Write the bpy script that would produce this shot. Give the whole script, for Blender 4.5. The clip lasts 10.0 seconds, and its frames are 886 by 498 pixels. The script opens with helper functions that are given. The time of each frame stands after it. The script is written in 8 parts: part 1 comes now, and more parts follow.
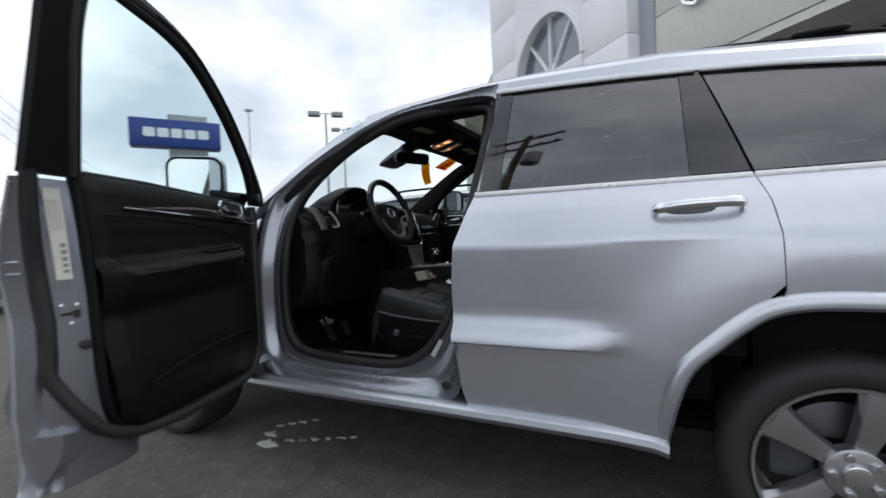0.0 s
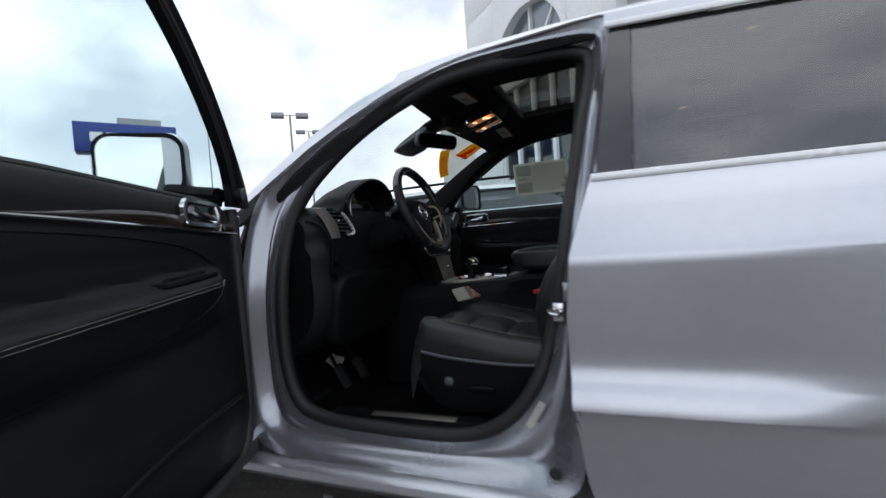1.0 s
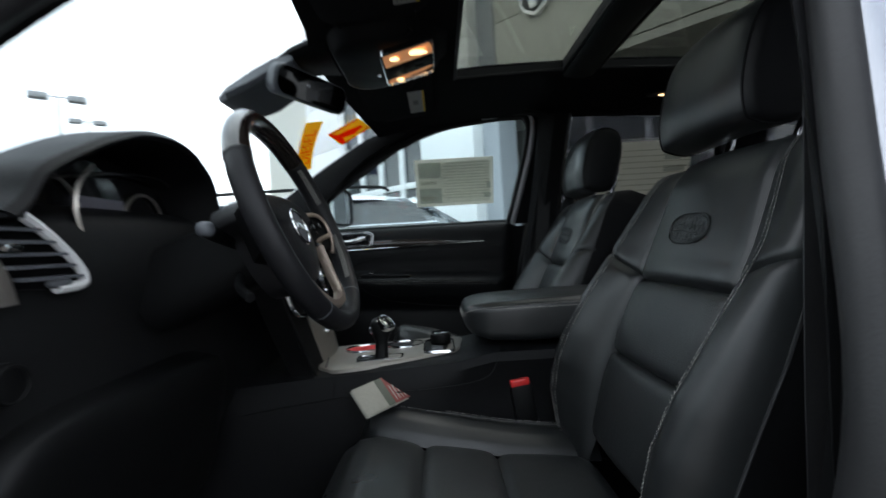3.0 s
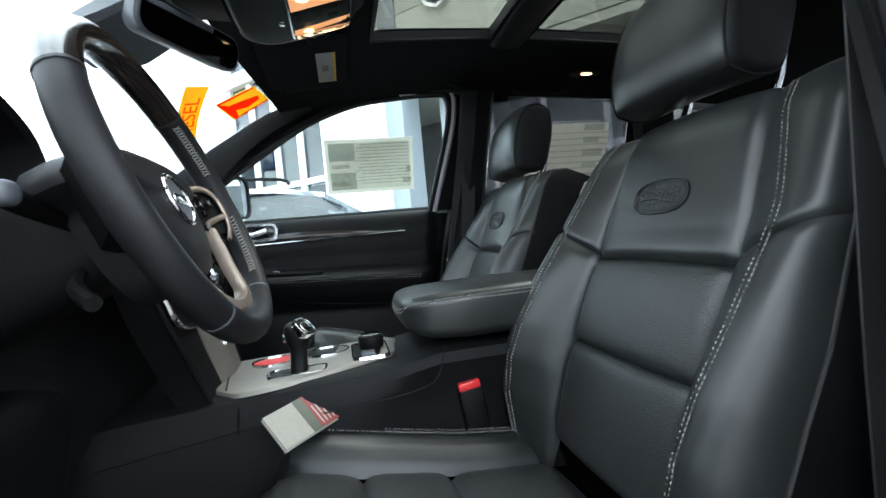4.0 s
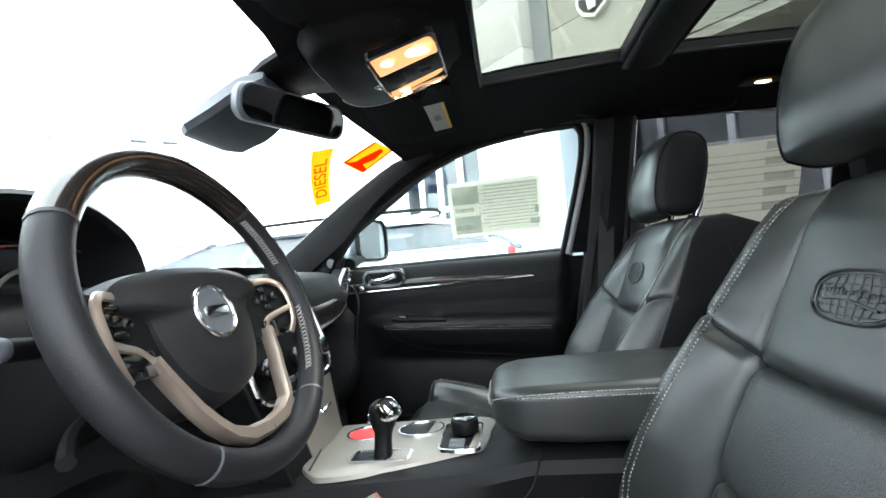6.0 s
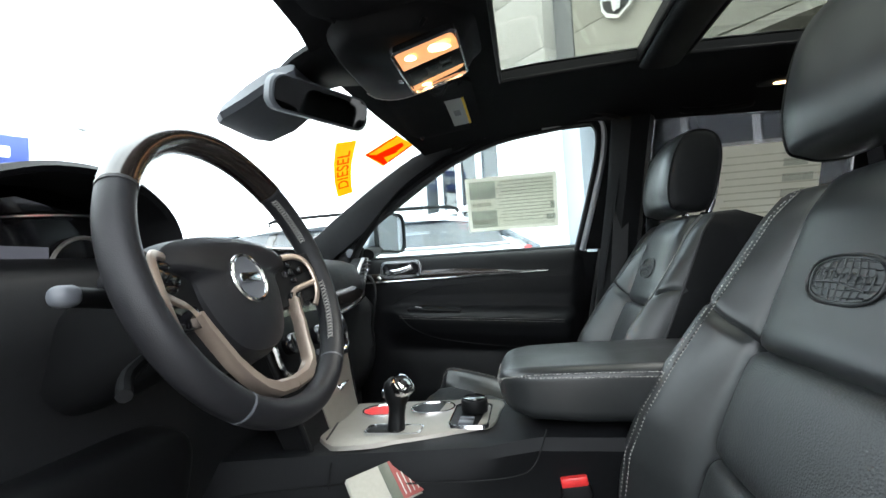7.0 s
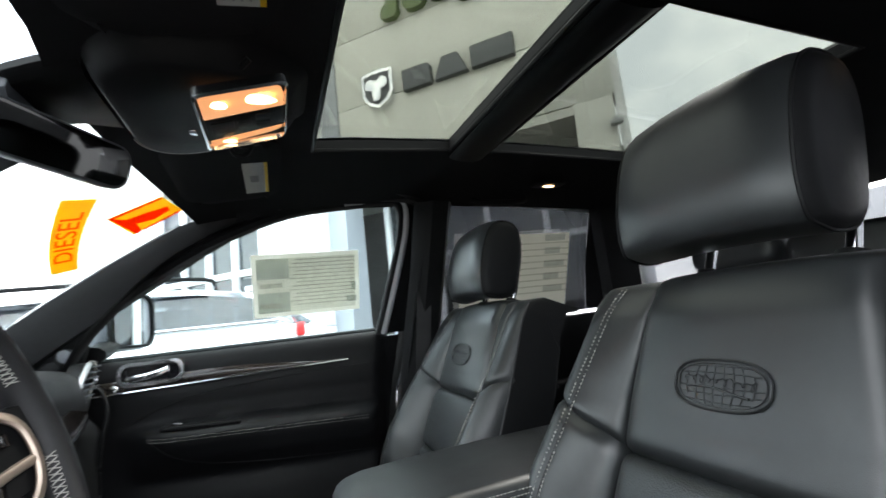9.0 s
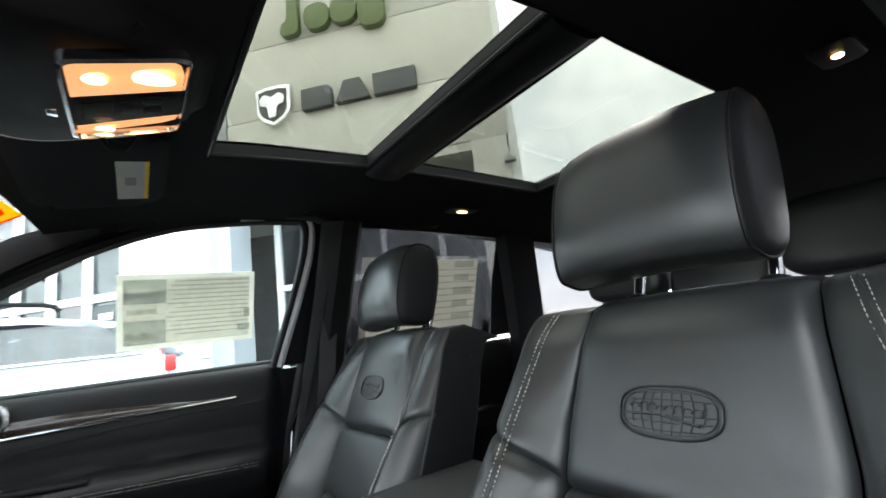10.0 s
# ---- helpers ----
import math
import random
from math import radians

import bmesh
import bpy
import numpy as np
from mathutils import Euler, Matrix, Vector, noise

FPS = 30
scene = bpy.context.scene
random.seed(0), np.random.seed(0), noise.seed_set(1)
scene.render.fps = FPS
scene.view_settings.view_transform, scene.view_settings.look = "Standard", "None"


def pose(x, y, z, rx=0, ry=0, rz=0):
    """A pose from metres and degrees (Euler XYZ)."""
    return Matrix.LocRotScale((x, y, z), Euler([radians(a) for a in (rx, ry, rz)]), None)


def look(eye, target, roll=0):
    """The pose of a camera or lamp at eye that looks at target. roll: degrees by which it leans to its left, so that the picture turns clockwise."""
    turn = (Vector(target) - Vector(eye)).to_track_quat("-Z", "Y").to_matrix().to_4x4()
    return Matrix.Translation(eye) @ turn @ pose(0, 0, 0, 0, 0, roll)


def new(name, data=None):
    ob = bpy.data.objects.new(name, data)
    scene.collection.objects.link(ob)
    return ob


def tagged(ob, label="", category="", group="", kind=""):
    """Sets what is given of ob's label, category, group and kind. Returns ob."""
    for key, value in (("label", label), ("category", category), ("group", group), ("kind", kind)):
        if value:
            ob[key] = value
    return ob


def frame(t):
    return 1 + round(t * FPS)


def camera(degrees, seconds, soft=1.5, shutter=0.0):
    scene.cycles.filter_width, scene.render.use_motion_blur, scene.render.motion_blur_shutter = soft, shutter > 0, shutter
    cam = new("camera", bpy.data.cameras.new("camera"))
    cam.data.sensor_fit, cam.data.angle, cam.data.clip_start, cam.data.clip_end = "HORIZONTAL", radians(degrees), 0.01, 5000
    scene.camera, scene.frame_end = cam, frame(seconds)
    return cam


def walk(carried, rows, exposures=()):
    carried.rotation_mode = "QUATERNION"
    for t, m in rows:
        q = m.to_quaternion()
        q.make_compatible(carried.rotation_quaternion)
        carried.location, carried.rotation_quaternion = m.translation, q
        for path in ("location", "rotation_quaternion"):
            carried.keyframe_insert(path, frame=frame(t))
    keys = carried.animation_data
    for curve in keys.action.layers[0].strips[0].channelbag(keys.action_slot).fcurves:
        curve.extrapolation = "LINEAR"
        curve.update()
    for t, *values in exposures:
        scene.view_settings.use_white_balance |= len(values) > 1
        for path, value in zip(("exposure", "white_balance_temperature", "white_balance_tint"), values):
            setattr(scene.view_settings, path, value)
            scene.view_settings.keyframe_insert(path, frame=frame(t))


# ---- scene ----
cam = camera(89.3, 10.0, shutter=0.5)
PATH = [
    (0, (2.237, -1.457, 1.027), (1.381, 0.35, 0.977), -2.2),
    (0.5, (1.909, -1.303, 1.059), (1.236, 0.579, 1.004), -3.2),
    (1, (1.657, -1.008, 1.067), (0.926, 0.853, 1.015), -4.3),
    (1.5, (1.46, -0.718, 1.099), (0.725, 1.142, 1.114), -4.0),
    (2, (1.304, -0.479, 1.147), (0.816, 1.459, 1.237), -4.7),
    (2.5, (1.212, -0.231, 1.158), (0.953, 1.752, 1.181), -3.3),
    (3, (1.16, -0.094, 1.131), (1.176, 1.905, 1.108), -3.4),
    (3.2, (1.113, -0.047, 1.118), (1.32, 1.942, 1.075), -3.3),
    (4.3, (1.111, 0.113, 1.106), (1.548, 2.064, 1.043), -5.3),
    (4.5, (1.139, 0.139, 1.112), (1.507, 2.105, 1.07), -5.6),
    (5, (1.213, 0.185, 1.131), (1.343, 2.18, 1.135), -5.8),
    (5.5, (1.248, 0.191, 1.167), (1.119, 2.186, 1.221), -5.9),
    (6, (1.26, 0.187, 1.202), (0.985, 2.167, 1.27), -5.3),
    (7.3, (1.271, 0.142, 1.169), (0.919, 2.11, 1.244), -3.5),
    (7.5, (1.274, 0.162, 1.187), (0.96, 2.135, 1.264), -3.7),
    (8, (1.267, 0.208, 1.205), (1.215, 2.195, 1.426), -5.0),
    (8.5, (1.21, 0.263, 1.231), (1.6, 2.204, 1.515), -5.9),
    (9, (1.141, 0.301, 1.244), (1.851, 2.15, 1.527), -6.4),
    (9.5, (1.117, 0.345, 1.244), (2.076, 2.074, 1.541), -6.4),
    (10, (1.119, 0.385, 1.249), (2.249, 1.998, 1.6), -7.0),
]
walk(cam, [(t, look(eye, target, roll)) for t, eye, target, roll in PATH],
     exposures=[(0.0, 0.35, 6250, 11), (1.0, 0.5, 6250, 11), (2.0, 0.8, 6250, 10), (2.5, 1.05, 6200, 9), (3.2, 1.6, 6150, 8), (4.3, 3.1, 6050, 6), (5.0, 3.35, 6050, 6), (6.0, 3.45, 6300, 7),
                (7.3, 2.95, 6400, 8), (8.5, 2.80, 6400, 9), (9.0, 2.82, 6450, 9.5), (10.0, 3.12, 6550, 10)])

# ---- light of an overcast day ----
SUN_EL, SUN_AZ = 58.0, 60.0
world = bpy.data.worlds.new("world")
scene.world = world
world.use_nodes = True
wn, wl = world.node_tree.nodes, world.node_tree.links
wn.clear()
w_out = wn.new("ShaderNodeOutputWorld")
w_bg = wn.new("ShaderNodeBackground")
w_sky = wn.new("ShaderNodeTexSky")
w_sky.sky_type, w_sky.sun_disc = "NISHITA", False
w_sky.sun_elevation, w_sky.sun_rotation = radians(SUN_EL), radians(SUN_AZ)
w_sky.dust_density, w_sky.ozone_density = 2.0, 1.0
w_bg.inputs["Strength"].default_value = 0.12
w_co = wn.new("ShaderNodeTexCoord")
w_map = wn.new("ShaderNodeMapping")
w_map.inputs["Scale"].default_value = (1.0, 1.0, 1.5)
w_noise = wn.new("ShaderNodeTexNoise")
w_noise.inputs["Scale"].default_value, w_noise.inputs["Detail"].default_value = 2.4, 7.0
w_noise.inputs["Roughness"].default_value = 0.52
w_ramp = wn.new("ShaderNodeValToRGB")
w_ramp.color_ramp.elements[0].position, w_ramp.color_ramp.elements[0].color = 0.37, (5.0, 5.35, 5.9, 1)
w_ramp.color_ramp.elements[1].position, w_ramp.color_ramp.elements[1].color = 0.60, (9.6, 9.7, 9.8, 1)
w_mix = wn.new("ShaderNodeMixRGB")
w_mix.inputs[0].default_value = 0.88
wl.new(w_co.outputs["Generated"], w_map.inputs["Vector"])
wl.new(w_map.outputs["Vector"], w_noise.inputs["Vector"])
wl.new(w_noise.outputs["Fac"], w_ramp.inputs["Fac"])
wl.new(w_sky.outputs["Color"], w_mix.inputs[1])
wl.new(w_ramp.outputs["Color"], w_mix.inputs[2])
wl.new(w_mix.outputs["Color"], w_bg.inputs["Color"])
wl.new(w_bg.outputs["Background"], w_out.inputs["Surface"])

sun = new("sun", bpy.data.lights.new("sun", "SUN"))
sun.data.energy, sun.data.angle, sun.data.color = 0.7, radians(30), (1.0, 0.97, 0.92)
sun.matrix_world = look((0, 0, 30), Vector((0, 0, 30)) - 30 * Vector((
    math.sin(radians(SUN_AZ)) * math.cos(radians(SUN_EL)), math.cos(radians(SUN_AZ)) * math.cos(radians(SUN_EL)), math.sin(radians(SUN_EL)))))


# ---- materials ----
def mat(name, color, rough=0.5, metal=0.0, vary=0.12, scale=3.0, bump=0.0, bump_scale=60.0, bump_size=0.002,
        coat=0.0, spec=0.5, grain=None, rough_vary=0.08, voronoi=False):
    """A surface with two scales of variation in tone, varying gloss and a fine relief."""
    m = bpy.data.materials.new(name)
    m.use_nodes = True
    n, l = m.node_tree.nodes, m.node_tree.links
    b = n["Principled BSDF"]
    co = n.new("ShaderNodeTexCoord")
    big = n.new("ShaderNodeTexNoise")
    big.inputs["Scale"].default_value, big.inputs["Detail"].default_value = scale, 4.0
    small = n.new("ShaderNodeTexNoise")
    small.inputs["Scale"].default_value, small.inputs["Detail"].default_value = scale * 17, 5.0
    l.new(co.outputs["Object"], big.inputs["Vector"])
    l.new(co.outputs["Object"], small.inputs["Vector"])
    add = n.new("ShaderNodeMath")
    add.operation = "ADD"
    l.new(big.outputs["Fac"], add.inputs[0])
    l.new(small.outputs["Fac"], add.inputs[1])
    rng = n.new("ShaderNodeMapRange")
    rng.inputs["From Min"].default_value, rng.inputs["From Max"].default_value = 0.7, 1.3
    rng.inputs["To Min"].default_value, rng.inputs["To Max"].default_value = 1 - vary, 1 + vary
    l.new(add.outputs[0], rng.inputs["Value"])
    mul = n.new("ShaderNodeVectorMath")
    mul.operation = "SCALE"
    mul.inputs[0].default_value = color[:3]
    l.new(rng.outputs[0], mul.inputs["Scale"])
    l.new(mul.outputs["Vector"], b.inputs["Base Color"])
    rr = n.new("ShaderNodeMapRange")
    rr.inputs["From Min"].default_value, rr.inputs["From Max"].default_value = 0.3, 0.7
    rr.inputs["To Min"].default_value, rr.inputs["To Max"].default_value = max(0.0, rough - rough_vary), min(1.0, rough + rough_vary)
    l.new(big.outputs["Fac"], rr.inputs["Value"])
    l.new(rr.outputs[0], b.inputs["Roughness"])
    b.inputs["Metallic"].default_value = metal
    b.inputs["Specular IOR Level"].default_value = spec
    b.inputs["Coat Weight"].default_value = coat
    b.inputs["Coat Roughness"].default_value = 0.04
    if bump:
        if voronoi:
            tex = n.new("ShaderNodeTexVoronoi")
            tex.inputs["Scale"].default_value = bump_scale
            out = tex.outputs["Distance"]
        else:
            tex = n.new("ShaderNodeTexNoise")
            tex.inputs["Scale"].default_value, tex.inputs["Detail"].default_value = bump_scale, 4.0
            out = tex.outputs["Fac"]
        l.new(co.outputs["Object"], tex.inputs["Vector"])
        bp = n.new("ShaderNodeBump")
        bp.inputs["Strength"].default_value, bp.inputs["Distance"].default_value = bump, bump_size
        l.new(out, bp.inputs["Height"])
        l.new(bp.outputs["Normal"], b.inputs["Normal"])
    return m


def glass(name, tint, gloss=0.04, top=0.6):
    """A thin tinted pane: clear body with the mirror-like gloss of glass, stronger at a slant."""
    m = bpy.data.materials.new(name)
    m.use_nodes = True
    n, l = m.node_tree.nodes, m.node_tree.links
    n.clear()
    out, mix = n.new("ShaderNodeOutputMaterial"), n.new("ShaderNodeMixShader")
    clear, shine, face = n.new("ShaderNodeBsdfTransparent"), n.new("ShaderNodeBsdfGlossy"), n.new("ShaderNodeLayerWeight")
    clear.inputs["Color"].default_value = (*tint, 1)
    shine.inputs["Roughness"].default_value = 0.01
    face.inputs["Blend"].default_value = 0.5
    power, share = n.new("ShaderNodeMath"), n.new("ShaderNodeMapRange")
    power.operation = "POWER"
    power.inputs[1].default_value = 4.5
    share.inputs["To Min"].default_value, share.inputs["To Max"].default_value = gloss, top
    l.new(face.outputs["Facing"], power.inputs[0])
    l.new(power.outputs[0], share.inputs["Value"])
    l.new(share.outputs[0], mix.inputs["Fac"])
    l.new(clear.outputs[0], mix.inputs[1])
    l.new(shine.outputs[0], mix.inputs[2])
    l.new(mix.outputs[0], out.inputs["Surface"])
    return m


def glow(name, color, strength):
    m = bpy.data.materials.new(name)
    m.use_nodes = True
    b = m.node_tree.nodes["Principled BSDF"]
    b.inputs["Base Color"].default_value = (*color, 1)
    b.inputs["Emission Color"].default_value = (*color, 1)
    b.inputs["Emission Strength"].default_value = strength
    return m


PAINT = mat("silver_paint", (0.53, 0.55, 0.595), 0.32, 0.8, 0.03, 2.0, coat=1.0, bump=0.02, bump_scale=900, bump_size=0.0004, rough_vary=0.02)
# darker copy of the silver: the shade in the door jambs put into colour
PAINT_SHADED = mat("silver_paint_shaded", (0.31, 0.325, 0.36), 0.24, 0.8, 0.05, 3.0, coat=1.0, rough_vary=0.04)
WHITE_PAINT = mat("white_paint", (0.80, 0.81, 0.82), 0.25, 0.0, 0.03, 1.0, coat=0.8)
BLACK_PAINT = mat("black_paint", (0.015, 0.016, 0.018), 0.2, 0.0, 0.1, 1.0, coat=0.9)
LEATHER = mat("black_leather", (0.0135, 0.0150, 0.0157), 0.35, 0.0, 0.12, 6.0, bump=0.14, bump_scale=1100, bump_size=0.0005, voronoi=True, spec=0.5)
LEATHER_P = mat("perforated_leather", (0.0158, 0.0176, 0.0184), 0.41, 0.0, 0.12, 6.0, bump=0.5, bump_scale=420, bump_size=0.0008, voronoi=True)
SOFT = mat("soft_black_trim", (0.0044, 0.0046, 0.0053), 0.56, 0.0, 0.15, 5.0, bump=0.3, bump_scale=800, bump_size=0.0006, voronoi=True, spec=0.16)
# soft trim made lighter: daylight through the windscreen put into its colour
DASH = mat("soft_trim_daylit", (0.0090, 0.0094, 0.0102), 0.53, 0.0, 0.15, 5.0, bump=0.3, bump_scale=800, bump_size=0.0006, voronoi=True, spec=0.20)
HARD = mat("hard_black_plastic", (0.0042, 0.0044, 0.0048), 0.5, 0.0, 0.15, 5.0, bump=0.25, bump_scale=1200, bump_size=0.0004, spec=0.14)
GREY_PL = mat("grey_plastic", (0.07, 0.075, 0.085), 0.5, 0.0, 0.1, 5.0, bump=0.2, bump_scale=900, bump_size=0.0004)
GLOSS = mat("piano_black", (0.006, 0.006, 0.007), 0.08, 0.0, 0.2, 4.0, coat=1.0, rough_vary=0.03)
RUBBER = mat("black_rubber", (0.012, 0.012, 0.013), 0.6, 0.0, 0.2, 8.0, bump=0.2, bump_scale=300)
TYRE = mat("tyre_rubber", (0.018, 0.018, 0.019), 0.75, 0.0, 0.25, 6.0, bump=0.3, bump_scale=120)
HEAD = mat("black_headliner", (0.012, 0.012, 0.013), 0.95, 0.0, 0.12, 8.0, bump=0.4, bump_scale=1500, bump_size=0.001, spec=0.1)
CARPET = mat("black_carpet", (0.0045, 0.0045, 0.005), 0.98, 0.0, 0.3, 12.0, bump=0.8, bump_scale=700, bump_size=0.004, spec=0.05)
VINYL = mat("black_side_vinyl", (0.0055, 0.0057, 0.0063), 0.42, 0.0, 0.12, 6.0, bump=0.3, bump_scale=900, bump_size=0.0005, voronoi=True, spec=0.14)
WHEEL_HIDE = mat("smooth_wheel_leather", (0.0095, 0.0095, 0.0110), 0.48, 0.0, 0.12, 6.0, bump=0.3, bump_scale=900, bump_size=0.0005, voronoi=True, spec=0.26)
MOULD = mat("bright_moulding", (0.80, 0.81, 0.82), 0.28, 0.25, 0.04, 4.0)
CHROME = mat("chrome", (0.72, 0.73, 0.75), 0.12, 1.0, 0.05, 4.0)
SATIN = mat("satin_silver", (0.46, 0.43, 0.39), 0.38, 0.85, 0.06, 5.0, bump=0.05, bump_scale=700)
PLATE = mat("satin_console_plate", (0.24, 0.225, 0.20), 0.50, 0.55, 0.06, 5.0, bump=0.05, bump_scale=700)
SILVER_TRIM = mat("dull_silver_trim", (0.40, 0.41, 0.42), 0.34, 0.4, 0.04, 4.0)
BRONZE = mat("satin_bronze_trim", (0.36, 0.29, 0.24), 0.36, 0.8, 0.06, 5.0)
MIRROR = mat("mirror_glass", (0.86, 0.88, 0.88), 0.01, 1.0, 0.01, 2.0, rough_vary=0.005)
# much darker than the wing mirrors' glass
DARK_MIRROR = mat("dark_mirror_glass", (0.10, 0.105, 0.11), 0.03, 1.0, 0.02, 2.0, rough_vary=0.01)
THREAD = mat("pale_thread", (0.27, 0.265, 0.245), 0.8, 0.0, 0.2, 200.0)
WOOD = mat("dark_gloss_veneer", (0.016, 0.012, 0.010), 0.2, 0.0, 0.6, 9.0, coat=0.35)
EMBOSS = mat("pressed_leather", (0.0110, 0.0120, 0.0128), 0.34, 0.0, 0.12, 6.0, spec=0.45)
PAPER = mat("white_paper", (0.60, 0.59, 0.53), 0.8, 0.0, 0.06, 9.0)
TAG_CREAM = mat("cream_card", (0.27, 0.262, 0.225), 0.75, 0.0, 0.08, 9.0)
PAPER_G = mat("grey_paper", (0.42, 0.42, 0.38), 0.8, 0.0, 0.08, 9.0)
INK = mat("printed_ink", (0.22, 0.22, 0.21), 0.8, 0.0, 0.1, 20.0)


def thin(m, color, share):
    """Lets daylight soak through a thin sheet of paper or vinyl."""
    n, l = m.node_tree.nodes, m.node_tree.links
    b, out = n["Principled BSDF"], n["Material Output"]
    tr, mix = n.new("ShaderNodeBsdfTranslucent"), n.new("ShaderNodeMixShader")
    tr.inputs["Color"].default_value = (*color, 1)
    mix.inputs["Fac"].default_value = share
    l.new(b.outputs[0], mix.inputs[1])
    l.new(tr.outputs[0], mix.inputs[2])
    l.new(mix.outputs[0], out.inputs["Surface"])
    return m


THIN_PAPER = thin(mat("thin_printed_paper", (0.80, 0.80, 0.74), 0.8, 0.0, 0.06, 9.0), (0.80, 0.80, 0.74), 0.44)


def print_film(name, tint):
    """Printed ink as a clear coloured film on a sheet that light shines through."""
    m = bpy.data.materials.new(name)
    m.use_nodes = True
    n, l = m.node_tree.nodes, m.node_tree.links
    n.clear()
    out, film, tex, ramp, co = n.new("ShaderNodeOutputMaterial"), n.new("ShaderNodeBsdfTransparent"), n.new("ShaderNodeTexNoise"), n.new("ShaderNodeValToRGB"), n.new("ShaderNodeTexCoord")
    tex.inputs["Scale"].default_value = 60.0
    ramp.color_ramp.elements[0].color = (*[c * 0.92 for c in tint], 1)
    ramp.color_ramp.elements[1].color = (*[min(1.0, c * 1.06) for c in tint], 1)
    l.new(co.outputs["Object"], tex.inputs["Vector"])
    l.new(tex.outputs["Fac"], ramp.inputs["Fac"])
    l.new(ramp.outputs["Color"], film.inputs["Color"])
    l.new(film.outputs[0], out.inputs["Surface"])
    return m


THIN_GREY = print_film("pale_print", (0.90, 0.90, 0.88))
THIN_INK = print_film("grey_print", (0.86, 0.88, 0.88))
YELLOW = thin(mat("yellow_vinyl", (0.88, 0.62, 0.02), 0.4, 0.0, 0.05, 9.0), (0.9, 0.60, 0.02), 0.45)
ORANGE = print_film("red_print", (0.96, 0.20, 0.20))
RED = mat("red_plastic", (0.65, 0.03, 0.03), 0.35, 0.0, 0.06, 9.0)
TAG_RED = mat("dark_red_card", (0.19, 0.035, 0.03), 0.55, 0.0, 0.1, 20.0)
TAG_GREEN = mat("olive_card", (0.06, 0.07, 0.05), 0.55, 0.0, 0.1, 20.0)
ASPHALT = mat("asphalt", (0.098, 0.092, 0.083), 0.88, 0.0, 0.38, 9.0, bump=0.9, bump_scale=110, bump_size=0.007, spec=0.3)


def grit(m, scale, pale):
    """Scatters small pale stones in a dark ground."""
    n, l = m.node_tree.nodes, m.node_tree.links
    b = n["Principled BSDF"]
    base = b.inputs["Base Color"].links[0].from_socket
    co, cells, small, pick = n.new("ShaderNodeTexCoord"), n.new("ShaderNodeTexVoronoi"), n.new("ShaderNodeMath"), n.new("ShaderNodeMath")
    split, both, mix = n.new("ShaderNodeSeparateColor"), n.new("ShaderNodeMath"), n.new("ShaderNodeMixRGB")
    cells.inputs["Scale"].default_value = scale
    small.operation, small.inputs[1].default_value = "LESS_THAN", 0.26
    pick.operation, pick.inputs[1].default_value = "GREATER_THAN", 0.86
    both.operation = "MULTIPLY"
    mix.inputs[2].default_value = (*pale, 1)
    l.new(co.outputs["Object"], cells.inputs["Vector"])
    l.new(cells.outputs["Distance"], small.inputs[0])
    l.new(cells.outputs["Color"], split.inputs[0])
    l.new(split.outputs[0], pick.inputs[0])
    l.new(small.outputs[0], both.inputs[0])
    l.new(pick.outputs[0], both.inputs[1])
    l.new(both.outputs[0], mix.inputs[0])
    l.new(base, mix.inputs[1])
    l.new(mix.outputs[0], b.inputs["Base Color"])


grit(ASPHALT, 75.0, (0.30, 0.285, 0.265))
LINE = mat("worn_road_paint", (0.55, 0.55, 0.52), 0.8, 0.0, 0.3, 9.0, bump=0.5, bump_scale=90)
STUCCO = mat("pale_wall_panel", (0.60, 0.60, 0.555), 0.85, 0.0, 0.06, 0.8, bump=0.25, bump_scale=220, bump_size=0.003)
STUCCO_W = mat("white_wall_panel", (0.82, 0.83, 0.84), 0.8, 0.0, 0.05, 0.8, bump=0.25, bump_scale=220, bump_size=0.003)
STUCCO_G = mat("grey_wall_panel", (0.36, 0.38, 0.41), 0.8, 0.0, 0.05, 0.8, bump=0.25, bump_scale=220, bump_size=0.003)
WHITE_TRIM = mat("white_frame", (0.78, 0.79, 0.80), 0.45, 0.0, 0.04, 2.0)
DARK_GREY = mat("dark_grey_sign", (0.075, 0.08, 0.085), 0.45, 0.2, 0.1, 3.0)
GREEN = mat("olive_green_sign", (0.13, 0.17, 0.07), 0.45, 0.0, 0.1, 3.0)
SIGN_BLUE = mat("blue_sign", (0.018, 0.045, 0.24), 0.4, 0.0, 0.08, 1.0)
SIGN_WHITE = mat("white_sign", (0.80, 0.82, 0.84), 0.4, 0.0, 0.03, 1.0)
POLE = mat("grey_pole", (0.30, 0.31, 0.32), 0.6, 0.4, 0.1, 2.0)
TIMBER = mat("weathered_timber", (0.10, 0.075, 0.055), 0.9, 0.0, 0.3, 3.0, bump=0.5, bump_scale=40)
BROWN = mat("brown_wall", (0.22, 0.12, 0.07), 0.7, 0.0, 0.15, 1.5)
INSIDE = mat("showroom_interior", (0.20, 0.19, 0.18), 0.8, 0.0, 0.25, 0.7)
BRICK_RED = mat("red_roof", (0.35, 0.06, 0.04), 0.6, 0.0, 0.15, 1.0)
ALLOY = mat("machined_alloy", (0.42, 0.42, 0.43), 0.32, 0.9, 0.06, 4.0, coat=0.4)
ALLOY_DARK = mat("dark_alloy", (0.12, 0.12, 0.13), 0.4, 0.8, 0.1, 4.0)
CLEAR = glass("windscreen_glass", (0.93, 0.965, 0.96), 0.02, 0.4)
